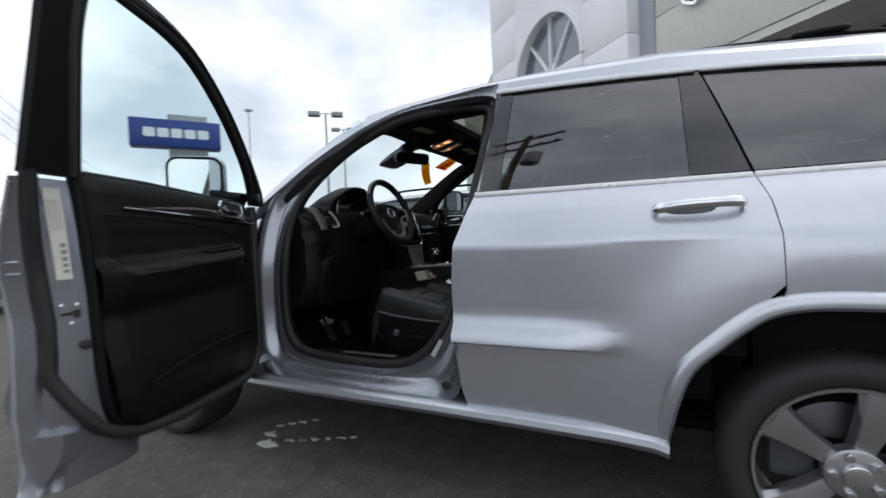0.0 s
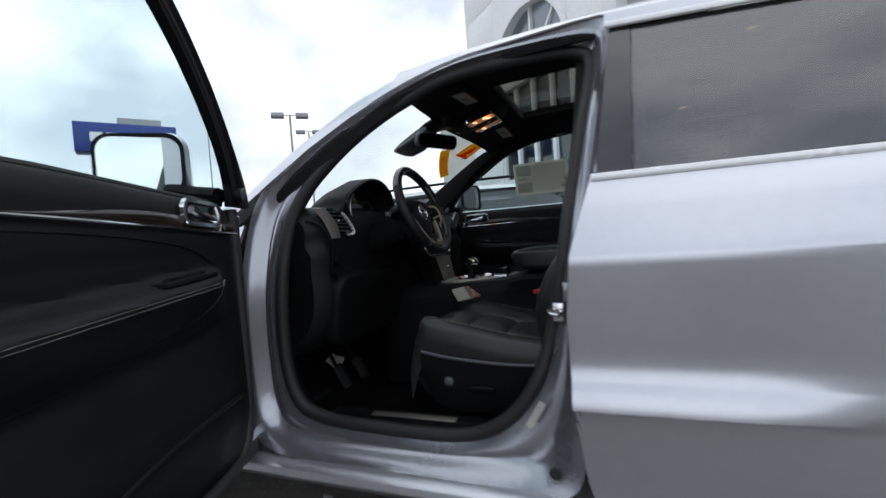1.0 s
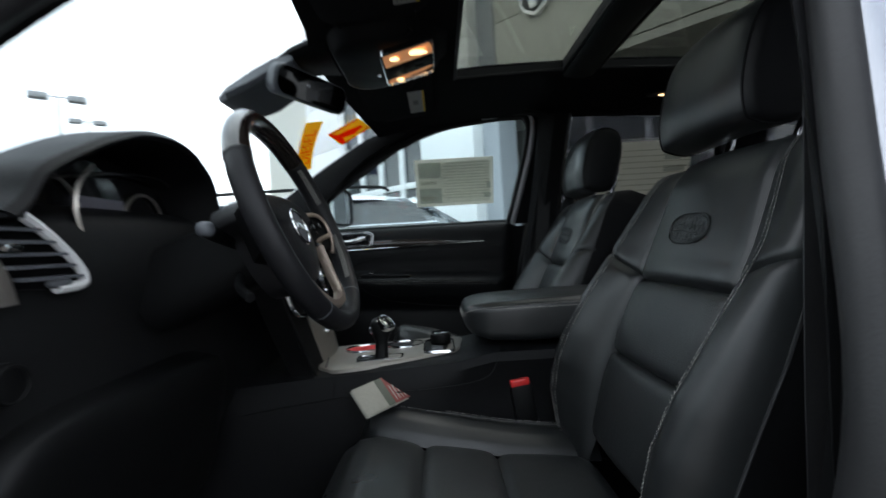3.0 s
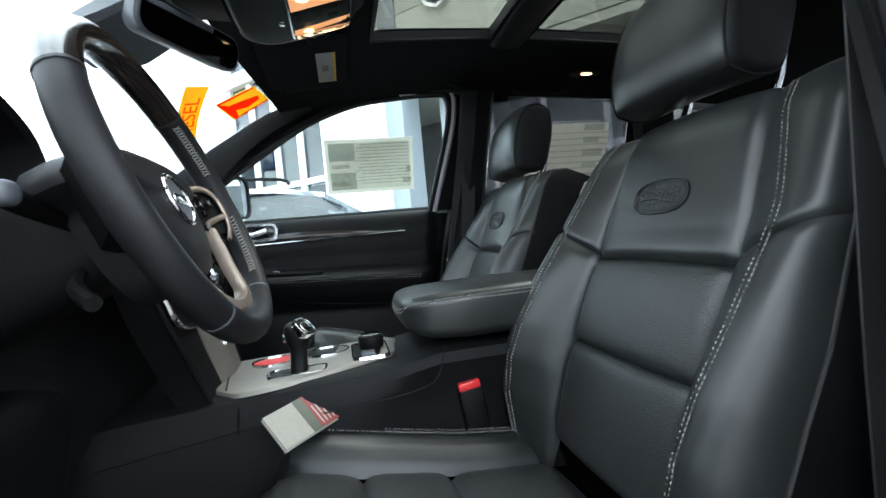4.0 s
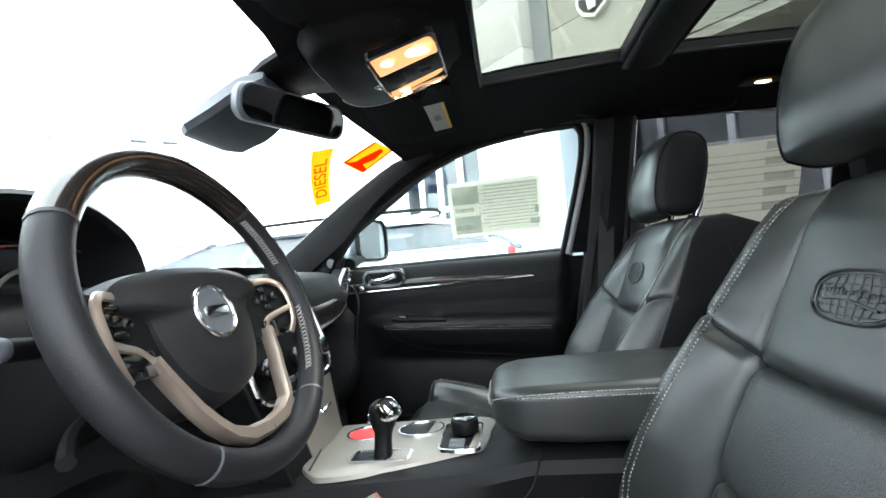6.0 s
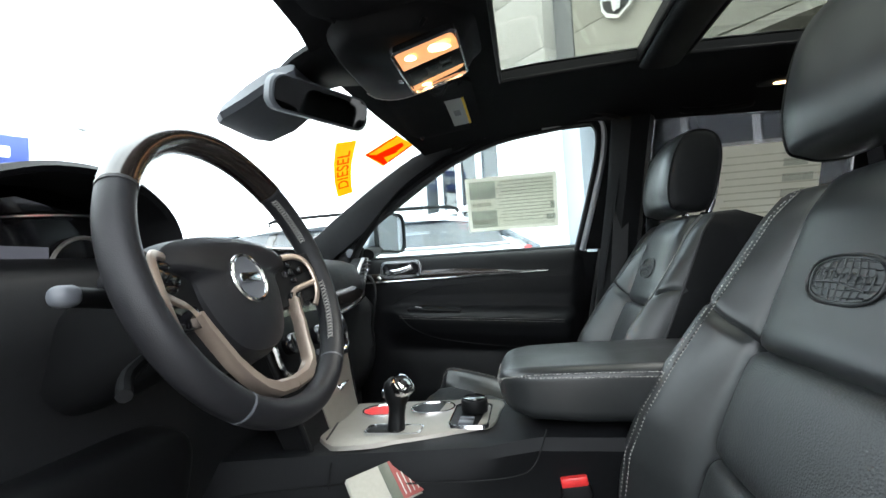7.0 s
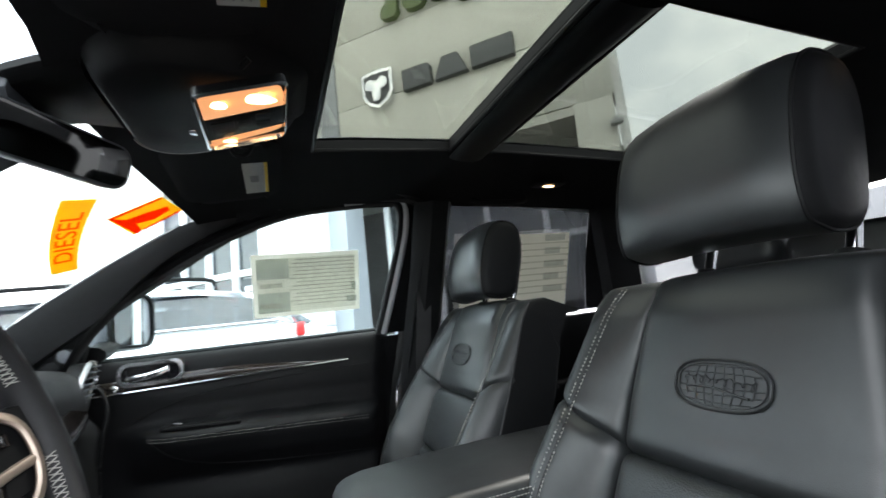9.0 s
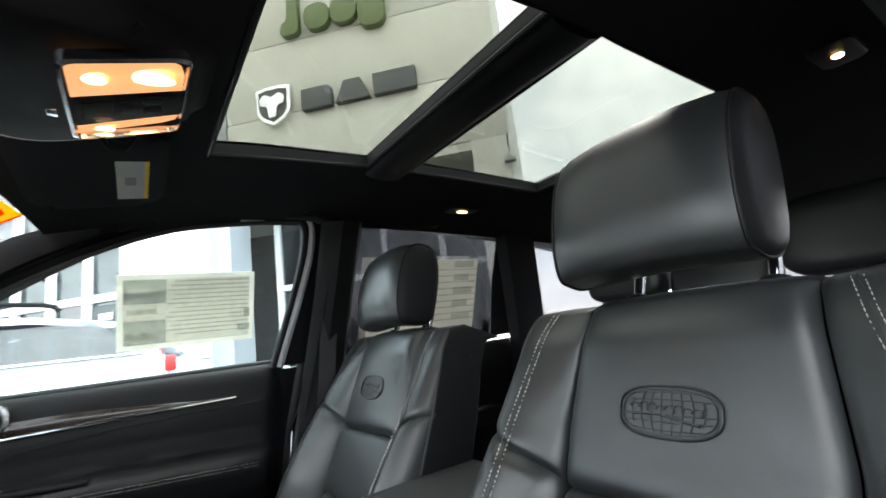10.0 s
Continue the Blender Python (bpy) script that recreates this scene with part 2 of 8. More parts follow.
DOOR_GLASS = glass("green_door_glass", (0.88, 0.95, 0.945), 0.025, 0.4)
PRIVACY = glass("privacy_glass", (0.37, 0.375, 0.385), 0.16, 0.75)
ROOF_GLASS = glass("sunroof_glass", (0.455, 0.465, 0.425), 0.02, 0.3)
REAR_ROOF_GLASS = glass("rear_sunroof_glass", (0.365, 0.375, 0.345), 0.02, 0.3)
SHOP_GLASS = glass("shop_glass", (0.45, 0.48, 0.51), 0.08, 0.7)
LAMP_WARM = glow("warm_lamp", (1.0, 0.62, 0.28), 1.1)
LAMP_LENS = glow("lamp_lens", (1.0, 0.44, 0.18), 0.115)
DISPLAY = glow("dim_display", (0.10, 0.10, 0.12), 0.05)


# ---- mesh helpers ----
WORLD_OF = {}


def thing(name, at, label, category, group="", kind=""):
    ob = new(name)
    ob.location = at
    ob.empty_display_size = 0.1
    WORLD_OF[ob] = Matrix.Translation(at)
    return tagged(ob, label, category, group, kind)


def part(name, bm, material, parent=None, label="", angle=38, shadow=True):
    """Links a bmesh, given in world places, as one mesh object under a thing or a part."""
    bmesh.ops.remove_doubles(bm, verts=bm.verts, dist=1e-5)
    bmesh.ops.recalc_face_normals(bm, faces=bm.faces)
    me = bpy.data.meshes.new(name)
    bm.to_mesh(me)
    bm.free()
    me.materials.append(material)
    me.shade_smooth()
    me.set_sharp_from_angle(angle=radians(angle))
    ob = new(name, me)
    WORLD_OF[ob] = Matrix()
    if parent is not None:
        ob.parent = parent
        ob.matrix_parent_inverse = WORLD_OF[parent].inverted()
    if label:
        ob["label"] = label
    ob.visible_shadow = shadow
    return ob


def merge(*bms):
    base = bms[0]
    for b in bms[1:]:
        me = bpy.data.meshes.new("tmp")
        b.to_mesh(me)
        b.free()
        base.from_mesh(me)
        bpy.data.meshes.remove(me)
    return base


def box(size, at=(0, 0, 0), bevel=0.0, turn=(0, 0, 0), seg=2):
    bm = bmesh.new()
    bmesh.ops.create_cube(bm, size=1.0)
    bmesh.ops.scale(bm, vec=size, verts=bm.verts)
    if bevel:
        bmesh.ops.bevel(bm, geom=bm.edges[:], offset=bevel, segments=seg, affect="EDGES", profile=0.5)
    bm.transform(pose(*at, *turn))
    return bm


def span(a, b, bevel=0.0, seg=2):
    """A box between two corners."""
    a, b = Vector(a), Vector(b)
    return box([abs(v) for v in b - a], (a + b) / 2, bevel, seg=seg)


def cyl(r, h, at, turn=(0, 0, 0), seg=24, r2=None, bevel=0.0):
    bm = bmesh.new()
    bmesh.ops.create_cone(bm, cap_ends=True, segments=seg, radius1=r, radius2=r if r2 is None else r2, depth=h)
    if bevel:
        es = [e for e in bm.edges if any(len(f.verts) > 4 for f in e.link_faces)]
        bmesh.ops.bevel(bm, geom=es, offset=bevel, segments=2, affect="EDGES", profile=0.5)
    bm.transform(pose(*at, *turn))
    return bm


def loft(rings, closed=True, caps=True):
    bm = bmesh.new()
    rows = [[bm.verts.new(p) for p in r] for r in rings]
    for a, b in zip(rows, rows[1:]):
        n = len(a)
        for i in range(n if closed else n - 1):
            j = (i + 1) % n
            bm.faces.new((a[i], a[j], b[j], b[i]))
    if caps and closed:
        bm.faces.new(rows[0][::-1])
        bm.faces.new(rows[-1])
    return bm


def smooth_line(pts, n=8, closed=False):
    """A Catmull-Rom curve through the points."""
    p = [Vector(q) for q in pts]
    m = len(p)
    out = []
    for i in range(m if closed else m - 1):
        if closed:
            a, b, c, d = p[i - 1], p[i], p[(i + 1) % m], p[(i + 2) % m]
        else:
            a, b, c, d = p[max(i - 1, 0)], p[i], p[i + 1], p[min(i + 2, m - 1)]
        for k in range(n):
            t = k / n
            out.append(0.5 * ((2 * b) + (c - a) * t + (2 * a - 5 * b + 4 * c - d) * t * t + (3 * b - a - 3 * c + d) * t ** 3))
    if not closed:
        out.append(p[-1])
    return out


def sweep(path, section, closed=False, up=(0, 0, 1), caps=True):
    """Sweeps a section, (across, up) pairs or a function of the share of the way, along a path."""
    path = [Vector(q) for q in path]
    n = len(path)
    rings = []
    for i, q in enumerate(path):
        a = path[i - 1] if (i or closed) else q
        b = path[(i + 1) % n] if (i < n - 1 or closed) else q
        d = (b - a).normalized()
        side = d.cross(Vector(up))
        side = side.normalized() if side.length > 1e-6 else d.orthogonal().normalized()
        top = side.cross(d).normalized()
        sec = section(i / max(1, n - 1)) if callable(section) else section
        rings.append([q + side * u + top * v for u, v in sec])
    if closed:
        rings.append(rings[0])
    return loft(rings, True, caps and not closed)


def round_section(r, n=10, ry=None):
    ry = r if ry is None else ry
    return [(r * math.cos(math.tau * i / n), ry * math.sin(math.tau * i / n)) for i in range(n)]


def tube(path, r, seg=10, closed=False, up=(0, 0, 1), ry=None):
    return sweep(path, round_section(r, seg, ry), closed, up)


def sheet(fn, nu, nv, thick=0.0, out=None):
    """A surface fn(u, v) over the unit square, with a back at the given depth behind it (out: the front's side)."""
    bm = bmesh.new()
    g = [[bm.verts.new(fn(i / nu, j / nv)) for j in range(nv + 1)] for i in range(nu + 1)]
    for i in range(nu):
        for j in range(nv):
            try:
                bm.faces.new((g[i][j], g[i + 1][j], g[i + 1][j + 1], g[i][j + 1]))
            except ValueError:
                pass
    if thick:
        bm.normal_update()
        mean = Vector()
        for f in bm.faces:
            mean += f.normal * f.calc_area()
        side = -1.0 if out is not None and mean.dot(Vector(out)) < 0 else 1.0
        back = [[bm.verts.new(v.co - v.normal * thick * side) for v in row] for row in g]
        for i in range(nu):
            for j in range(nv):
                try:
                    bm.faces.new((back[i][j], back[i][j + 1], back[i + 1][j + 1], back[i + 1][j]))
                except ValueError:
                    pass
        ring = [(i, 0) for i in range(nu)] + [(nu, j) for j in range(nv)] + [(i, nv) for i in range(nu, 0, -1)] + [(0, j) for j in range(nv, 0, -1)]
        for (a, b), (c, d) in zip(ring, ring[1:] + ring[:1]):
            try:
                bm.faces.new((g[a][b], g[c][d], back[c][d], back[a][b]))
            except ValueError:
                pass
    return bm


def prism(outline, depth, m=Matrix(), bevel=0.0, seg=2):
    """A flat outline of (x, y) pairs, given depth along its z and laid at m."""
    bm = bmesh.new()
    low = [bm.verts.new((x, y, 0)) for x, y in outline]
    f = bm.faces.new(low)
    r = bmesh.ops.extrude_face_region(bm, geom=[f])
    bmesh.ops.translate(bm, vec=(0, 0, depth), verts=[v for v in r["geom"] if isinstance(v, bmesh.types.BMVert)])
    bmesh.ops.recalc_face_normals(bm, faces=bm.faces)
    if bevel:
        top = [e for e in bm.edges if all(v.co.z > depth * 0.5 for v in e.verts)] if depth > 0 else bm.edges[:]
        bmesh.ops.bevel(bm, geom=top, offset=bevel, segments=seg, affect="EDGES", profile=0.5)
    bm.transform(m)
    return bm


def rounded(w, h, r, n=5):
    """A rounded rectangle round the origin, as (x, y) pairs."""
    out = []
    for cx, cy, a in ((w / 2 - r, h / 2 - r, 0), (r - w / 2, h / 2 - r, 90), (r - w / 2, r - h / 2, 180), (w / 2 - r, r - h / 2, 270)):
        for k in range(n + 1):
            t = radians(a + 90 * k / n)
            out.append((cx + r * math.cos(t), cy + r * math.sin(t)))
    return out


def pillow(size, at, turn=(0, 0, 0), e1=0.35, e2=0.35, nu=28, nv=18):
    """A cushion-like rounded block (superellipsoid)."""
    def pw(v, e):
        return math.copysign(abs(v) ** e, v)
    m = pose(*at, *turn)
    rings = []
    for j in range(1, nv):
        b = math.pi * (j / nv - 0.5)
        rings.append([m @ Vector((size[0] / 2 * pw(math.cos(b), e1) * pw(math.cos(a), e2),
                                  size[1] / 2 * pw(math.cos(b), e1) * pw(math.sin(a), e2),
                                  size[2] / 2 * pw(math.sin(b), e1))) for a in (math.tau * i / nu for i in range(nu))])
    return loft(rings)


def stitches(path, normal, dash=0.0044, gap=0.0016, w=0.00062, lift=0.0014):
    """A row of thread dashes along a path; normal may be a vector or a function of the place."""
    path = [Vector(q) for q in path]
    bm = bmesh.new()
    pos = 0.0
    for a, b in zip(path, path[1:]):
        ln = (b - a).length
        if ln < 1e-6:
            continue
        d = (b - a) / ln
        while pos < ln:
            e = min(pos + dash, ln)
            nn = Vector(normal(a)) if callable(normal) else Vector(normal)
            nn = (nn - d * nn.dot(d)).normalized()
            s = d.cross(nn) * w
            p0, p1 = a + d * pos + nn * lift * 0.2, a + d * e + nn * lift * 0.2
            top = nn * (lift + w)
            mid = (p0 + p1) / 2
            v = [bm.verts.new(q) for q in (p0 - s, p0 + s, p1 - s, p1 + s, mid - s + top, mid + s + top)]
            for f in ((0, 1, 5, 4), (4, 5, 3, 2), (0, 4, 2), (1, 3, 5)):
                bm.faces.new([v[i] for i in f])
            pos += dash + gap
        pos -= ln
    return bm


def interp(x, table):
    """Linear interpolation in a table of (x, value) pairs."""
    if x <= table[0][0]:
        return table[0][1]
    for (a, u), (b, v) in zip(table, table[1:]):
        if x <= b:
            return u + (v - u) * (x - a) / (b - a)
    return table[-1][1]


def ease(a, b, x):
    t = min(1.0, max(0.0, (x - a) / (b - a)))
    return t * t * (3 - 2 * t)


def text_mesh(body, height, depth, m):
    """Letters of the built-in font as a bmesh, centred, with that capital height."""
    cu = bpy.data.curves.new("letters", "FONT")
    cu.body, cu.align_x, cu.align_y, cu.size, cu.extrude = body, "CENTER", "CENTER", height / 0.7, depth / 2
    cu.offset = 0.012 * height
    ob = bpy.data.objects.new("letters", cu)
    scene.collection.objects.link(ob)
    dg = bpy.context.evaluated_depsgraph_get()
    me = bpy.data.meshes.new_from_object(ob.evaluated_get(dg))
    bm = bmesh.new()
    bm.from_mesh(me)
    bpy.data.objects.remove(ob)
    bpy.data.curves.remove(cu)
    bpy.data.meshes.remove(me)
    bm.transform(m)
    return bm


# ---- ground ----
def ground_sheet():
    g = bmesh.new()
    for a, b in ((-400, -30), (-30, 40), (40, 400)):
        for c, d in ((-400, -30), (-30, 40), (40, 400)):
            v = [g.verts.new(q) for q in ((a, c, 0), (b, c, 0), (b, d, 0), (a, d, 0))]
            g.faces.new(v)
    return g


ground = part("ground", ground_sheet(), ASPHALT)
tagged(ground, "dark grey asphalt car park with fine grit", "asphalt", kind="structure")


def worn_line(points, seed):
    rnd = random.Random(seed)
    out = []
    for x, y in points:
        out.append((x + rnd.uniform(-0.012, 0.012), y + rnd.uniform(-0.012, 0.012)))
    return prism(out, 0.004, Matrix.Translation((0, 0, 0.0)))


def blob(cx, cy, rx, ry, turn, seed):
    rnd = random.Random(seed)
    return [(cx + math.cos(a + turn) * rx * rnd.uniform(0.7, 1.15), cy + math.sin(a + turn) * ry * rnd.uniform(0.7, 1.15))
            for a in (math.tau * i / 14 for i in range(14))]


marks = thing("parking_mark", (0.6, 0.1, 0), "worn white painted parking bay mark on asphalt", "road marking", kind="structure")
bm = worn_line(blob(0.405, 0.205, 0.060, 0.036, 0.5, 3), 3)
bm = merge(bm, worn_line(blob(0.330, 0.300, 0.045, 0.028, 0.4, 4), 4))
for k in range(6):
    u = k / 5
    bm = merge(bm, worn_line(blob(0.490 + 0.30 * u, 0.275 + 0.15 * u, 0.026 - 0.012 * (k % 2), 0.008, 0.46, 10 + k), 9 + k))
for k in range(4):
    u = k / 3
    bm = merge(bm, worn_line(blob(0.300 + 0.13 * u, 0.400 + 0.135 * u, 0.022, 0.006, 0.8, 30 + k), 19 + k))
part("paint", bm, LINE, marks)


# ---- showroom building: a facade that runs diagonally behind the cars ----
F0, FU, FN = Vector((2.33, 7.72, 0)), Vector((1, -1, 0)) / math.sqrt(2), Vector((-1, -1, 0)) / math.sqrt(2)
FACADE = Matrix(((FU.x, FN.x, 0, F0.x), (FU.y, FN.y, 0, F0.y), (0, 0, 1, 0), (0, 0, 0, 1)))   # (along, out, up) to the world
FACE_ON = FACADE @ Matrix(((1, 0, 0, 0), (0, 0, 1, 0), (0, 1, 0, 0), (0, 0, 0, 1)))            # (along, up, out) to the world


def fspan(a, b, bevel=0.0):
    bm = span(a, b, bevel)
    bm.transform(FACADE)
    return bm


showroom = thing("showroom_building", F0 + Vector((0, 0, 0)), "pale panelled car showroom with arched window and raised signs", "building")
GAP = 0.012
# recessed backing walls, with thickness
wall_b = part("wall", fspan((-0.05, -0.5, 3.86), (4.38, -GAP - 0.02, 9.6)), STUCCO_G, showroom, "recessed joint backing of wall")
cols, rows_z = [0.0, 4.4], [3.83, 4.86, 6.09, 7.32, 8.55, 9.6]
for a, b in zip(cols, cols[1:]):
    for c, d in zip(rows_z, rows_z[1:]):
        part("wall_panel", fspan((a + GAP / 2, -0.06, c + GAP / 2), (b - GAP / 2, 0.0, d - GAP / 2), 0.006), STUCCO, wall_b)
part("soffit", fspan((0.0, -6.0, 3.70), (3.84, -0.02, 3.825)), STUCCO, showroom, "pale underside of the upper wall")
part("pier", fspan((3.85, -0.62, 0.0), (4.36, 0.0, 3.834), 0.003), STUCCO, showroom)
part("side_wall", fspan((4.38, -7.0, 0.0), (4.50, -0.07, 9.6)), STUCCO_W, showroom)
part("downlight", merge(fspan((4.28, 0.0, 3.40), (4.44, 0.12, 3.45), 0.008), fspan((4.33, -0.02, 3.45), (4.39, 0.05, 3.52), 0.008)), POLE, showroom)
# jog between the two wall planes; its grey carries the turned face's shade
part("return_wall", fspan((-0.42, -0.5, 0.0), (-0.005, 0.02, 9.6)), STUCCO_G, showroom, "return wall between panels, shade put into its grey")
# entrance block with the arched window
AS, AZ, AR = -3.1, 4.9, 1.42
A_OUT = 0.3


def arch_top(s):
    d = AR * AR - (s - AS) ** 2
    return AZ + math.sqrt(d) if d > 0 else AZ


bm = bmesh.new()
front, back = [], []
ss = [AS - AR + 2 * AR * (0.5 - 0.5 * math.cos(math.pi * i / 28)) for i in range(29)]
for s in ss:
    for lst, n in ((front, A_OUT), (back, A_OUT - 0.4)):
        lst.append((bm.verts.new(FACADE @ Vector((s, n, arch_top(s)))), bm.verts.new(FACADE @ Vector((s, n, 9.6)))))
for i in range(28):
    for lst in (front, back):
        bm.faces.new((lst[i][0], lst[i + 1][0], lst[i + 1][1], lst[i][1]))
    bm.faces.new((front[i][0], front[i + 1][0], back[i + 1][0], back[i][0]))
part("arch_wall", bm, STUCCO_W, showroom)
for a, b in ((AS + AR, -0.36), (-5.85, AS - AR)):
    for c, d in ((0.0, 1.25), (1.25, 2.45), (2.45, 3.6), (3.6, 4.74), (4.74, 5.9), (5.9, 7.1), (7.1, 8.3), (8.3, 9.6)):
        part("wall_panel", fspan((a + 0.005, A_OUT - 0.4, c + 0.005), (b - 0.005, A_OUT, d - 0.005), 0.006), STUCCO_W, showroom)
trim_path = [FACADE @ Vector((AS + (AR + 0.02) * math.cos(radians(a)), A_OUT + 0.01, AZ + (AR + 0.02) * math.sin(radians(a)))) for a in range(0, 181, 6)]
arch = part("arch_window", sweep(trim_path, [(-0.05, -0.055), (0.05, -0.055), (0.05, 0.055), (-0.05, 0.055)], up=FN), WHITE_TRIM, showroom, "white arched window frame")
glass_out = [(AS + AR * math.cos(radians(a)), AZ + AR * math.sin(radians(a))) for a in range(0, 181, 6)]
part("pane", prism(glass_out, 0.01, FACE_ON @ Matrix.Translation((0, 0, A_OUT - 0.2))), SHOP_GLASS, arch, "dark tinted glass")
for a in (50, 90, 130):
    p0 = FACADE @ Vector((AS, A_OUT - 0.16, AZ))
    p1 = FACADE @ Vector((AS + AR * math.cos(radians(a)), A_OUT - 0.16, AZ + AR * math.sin(radians(a))))
    part("mullion", sweep([p0, p1], [(-0.035, -0.04), (0.035, -0.04), (0.035, 0.04), (-0.035, 0.04)], up=FN), WHITE_TRIM, arch)
part("transom", fspan((AS - AR, A_OUT - 0.25, AZ - 0.28), (AS + AR, A_OUT + 0.03, AZ), 0.01), STUCCO_W, showroom)
# glazed entrance below the arch
for k, s in enumerate((-4.5, -3.8, -3.1, -2.4, -1.72)):
    part("column", fspan((s - 0.06, A_OUT - 0.2, 0.0), (s + 0.06, A_OUT - 0.06, AZ - 0.28), 0.01), WHITE_TRIM, showroom)
for a, b in ((-4.44, -3.86), (-3.74, -3.16), (-3.04, -2.46), (-2.34, -1.78)):
    part("shop_pane", fspan((a, A_OUT - 0.15, 0.1), (b, A_OUT - 0.14, 2.3)), SHOP_GLASS, showroom)
    part("shop_pane", fspan((a, A_OUT - 0.15, 2.42), (b, A_OUT - 0.14, AZ - 0.28)), SHOP_GLASS, showroom)
    part("rail", fspan((a, A_OUT - 0.2, 2.3), (b, A_OUT - 0.08, 2.42), 0.008), WHITE_TRIM, showroom)
part("notice", fspan((-2.3, A_OUT - 0.13, 1.9), (-1.85, A_OUT - 0.12, 2.25)), DARK_GREY, showroom, "dark notice with plain bars")
part("notice_bar", fspan((-2.2, A_OUT - 0.12, 2.02), (-1.95, A_OUT - 0.112, 2.12)), SIGN_WHITE, showroom)
# inside of the showroom, behind the glass
part("back_wall", fspan((-6.0, -6.2, 0.0), (4.4, -6.0, 5.0)), INSIDE, showroom)
part("inner_floor", fspan((-6.0, -6.0, -0.05), (4.4, A_OUT - 0.45, 0.012)), INSIDE, showroom)
part("inner_ceiling", fspan((-6.0, -6.0, 4.65), (-0.45, A_OUT - 0.45, 4.75)), STUCCO, showroom)
part("side_wall", fspan((-6.05, -6.0, 0.0), (-5.86, A_OUT - 0.02, 9.6)), STUCCO_W, showroom)
# storefront below the overhang
for s in (0.05, 1.05, 2.05, 3.05, 4.0):
    part("column", fspan((s - 0.05, -1.35, 0.0), (s + 0.05, -1.2, 3.70), 0.008), WHITE_TRIM, showroom)
for a, b in ((0.1, 1.0), (1.1, 2.0), (2.1, 3.0), (3.1, 3.95)):
    part("shop_pane", fspan((a, -1.29, 0.12), (b, -1.28, 2.25)), SHOP_GLASS, showroom)
    part("shop_pane", fspan((a, -1.29, 2.35), (b, -1.28, 3.69)), SHOP_GLASS, showroom)
    part("rail", fspan((a, -1.33, 2.25), (b, -1.23, 2.35), 0.006), WHITE_TRIM, showroom)
part("inner_wall", fspan((0.6, -3.2, 0.0), (3.8, -3.05, 3.69)), BROWN, showroom, "brown wall inside the showroom")
part("lobby_lamp", cyl(0.13, 0.2, FACADE @ Vector((1.7, -1.75, 2.75)), r2=0.06, seg=16), YELLOW, showroom)
# lower wing with a sloping top
wing = prism([(-9.0, 0), (-5.9, 0), (-5.9, 6.7), (-7.2, 5.9), (-9.0, 5.7)], 0.4, FACE_ON @ Matrix.Translation((0, 0, -0.4)))
part("wing_wall", wing, STUCCO, showroom)

# raised signs: plain shapes in the colours of the marks
signs = thing("wall_sign", FACADE @ Vector((0.88, 0.0, 4.97)), "silver shield badge with dark field on wall", "sign", "wall signs")
shield = [(-0.30, 0.32), (-0.12, 0.35), (0.12, 0.35), (0.30, 0.32), (0.29, -0.08), (0.2, -0.22), (0.0, -0.33), (-0.2, -0.22), (-0.29, -0.08)]
SH = FACE_ON @ Matrix.Translation((0.88, 4.98, 0.0))
part("shield", prism(shield, 0.09, SH, 0.02), CHROME, signs)
part("field", prism([(x * 0.8, y * 0.8) for x, y in shield], 0.012, SH @ Matrix.Translation((0, 0, 0.089))), DARK_GREY, signs)
head = [(-0.06, -0.2), (0.06, -0.2), (0.09, -0.02), (0.2, 0.02), (0.21, 0.14), (0.12, 0.2), (0.0, 0.14), (-0.12, 0.2), (-0.21, 0.14), (-0.2, 0.02), (-0.09, -0.02)]
part("relief", prism(head, 0.03, SH @ Matrix.Translation((0, 0, 0.10)), 0.008), CHROME, signs)


def letter_block(outline, at_s, at_z, h, depth, material, label, group):
    t = thing("sign_letter", FACADE @ Vector((at_s, 0.0, at_z)), label, "sign", group)
    part("face", prism([(x * h, y * h) for x, y in outline], depth, FACE_ON @ Matrix.Translation((at_s, at_z, 0.0)), 0.008), material, t)


SLAB_A = [(0, 0), (1.46, 0), (1.46, 0.86), (1.28, 1.0), (0, 1.0)]
SLAB_B = [(0, 0), (1.62, 0), (1.20, 1.0), (0.42, 1.0)]
SLAB_C = [(0, 0), (1.94, 0), (1.94, 1.0), (0, 1.0)]
for o, s in ((SLAB_A, 1.36), (SLAB_B, 1.92), (SLAB_C, 2.53)):
    letter_block(o, s, 4.80, 0.34, 0.11, DARK_GREY, "dark grey raised block shape on pale wall", "grey sign shapes")
G1 = [(0.0, 0.1), (0.12, 0.0), (0.45, 0.0), (0.55, 0.12), (0.55, 1.18), (0.48, 1.25), (0.32, 1.25), (0.26, 1.18), (0.2, 0.45), (0.05, 0.4)]
G2 = [(u + 0.37, v + 0.39) for u, v in rounded(0.74, 0.78, 0.30)]
G4 = [(u + 0.37, v + 0.24) for u, v in rounded(0.74, 1.08, 0.28)]
for o, s in ((G1, 1.08), (G2, 1.50), (G2, 1.95), (G4, 2.40)):
    letter_block(o, s, 6.12, 0.58, 0.12, GREEN, "olive green raised rounded shape on pale wall", "green sign shapes")
for k in range(4):
    letter_block([(0, 0), (0.62, 0), (0.62, 1), (0, 1)], -4.95 + 0.48 * k, 6.78, 0.58, 0.16, DARK_GREY, "dark grey raised bar on white wall", "name bars")
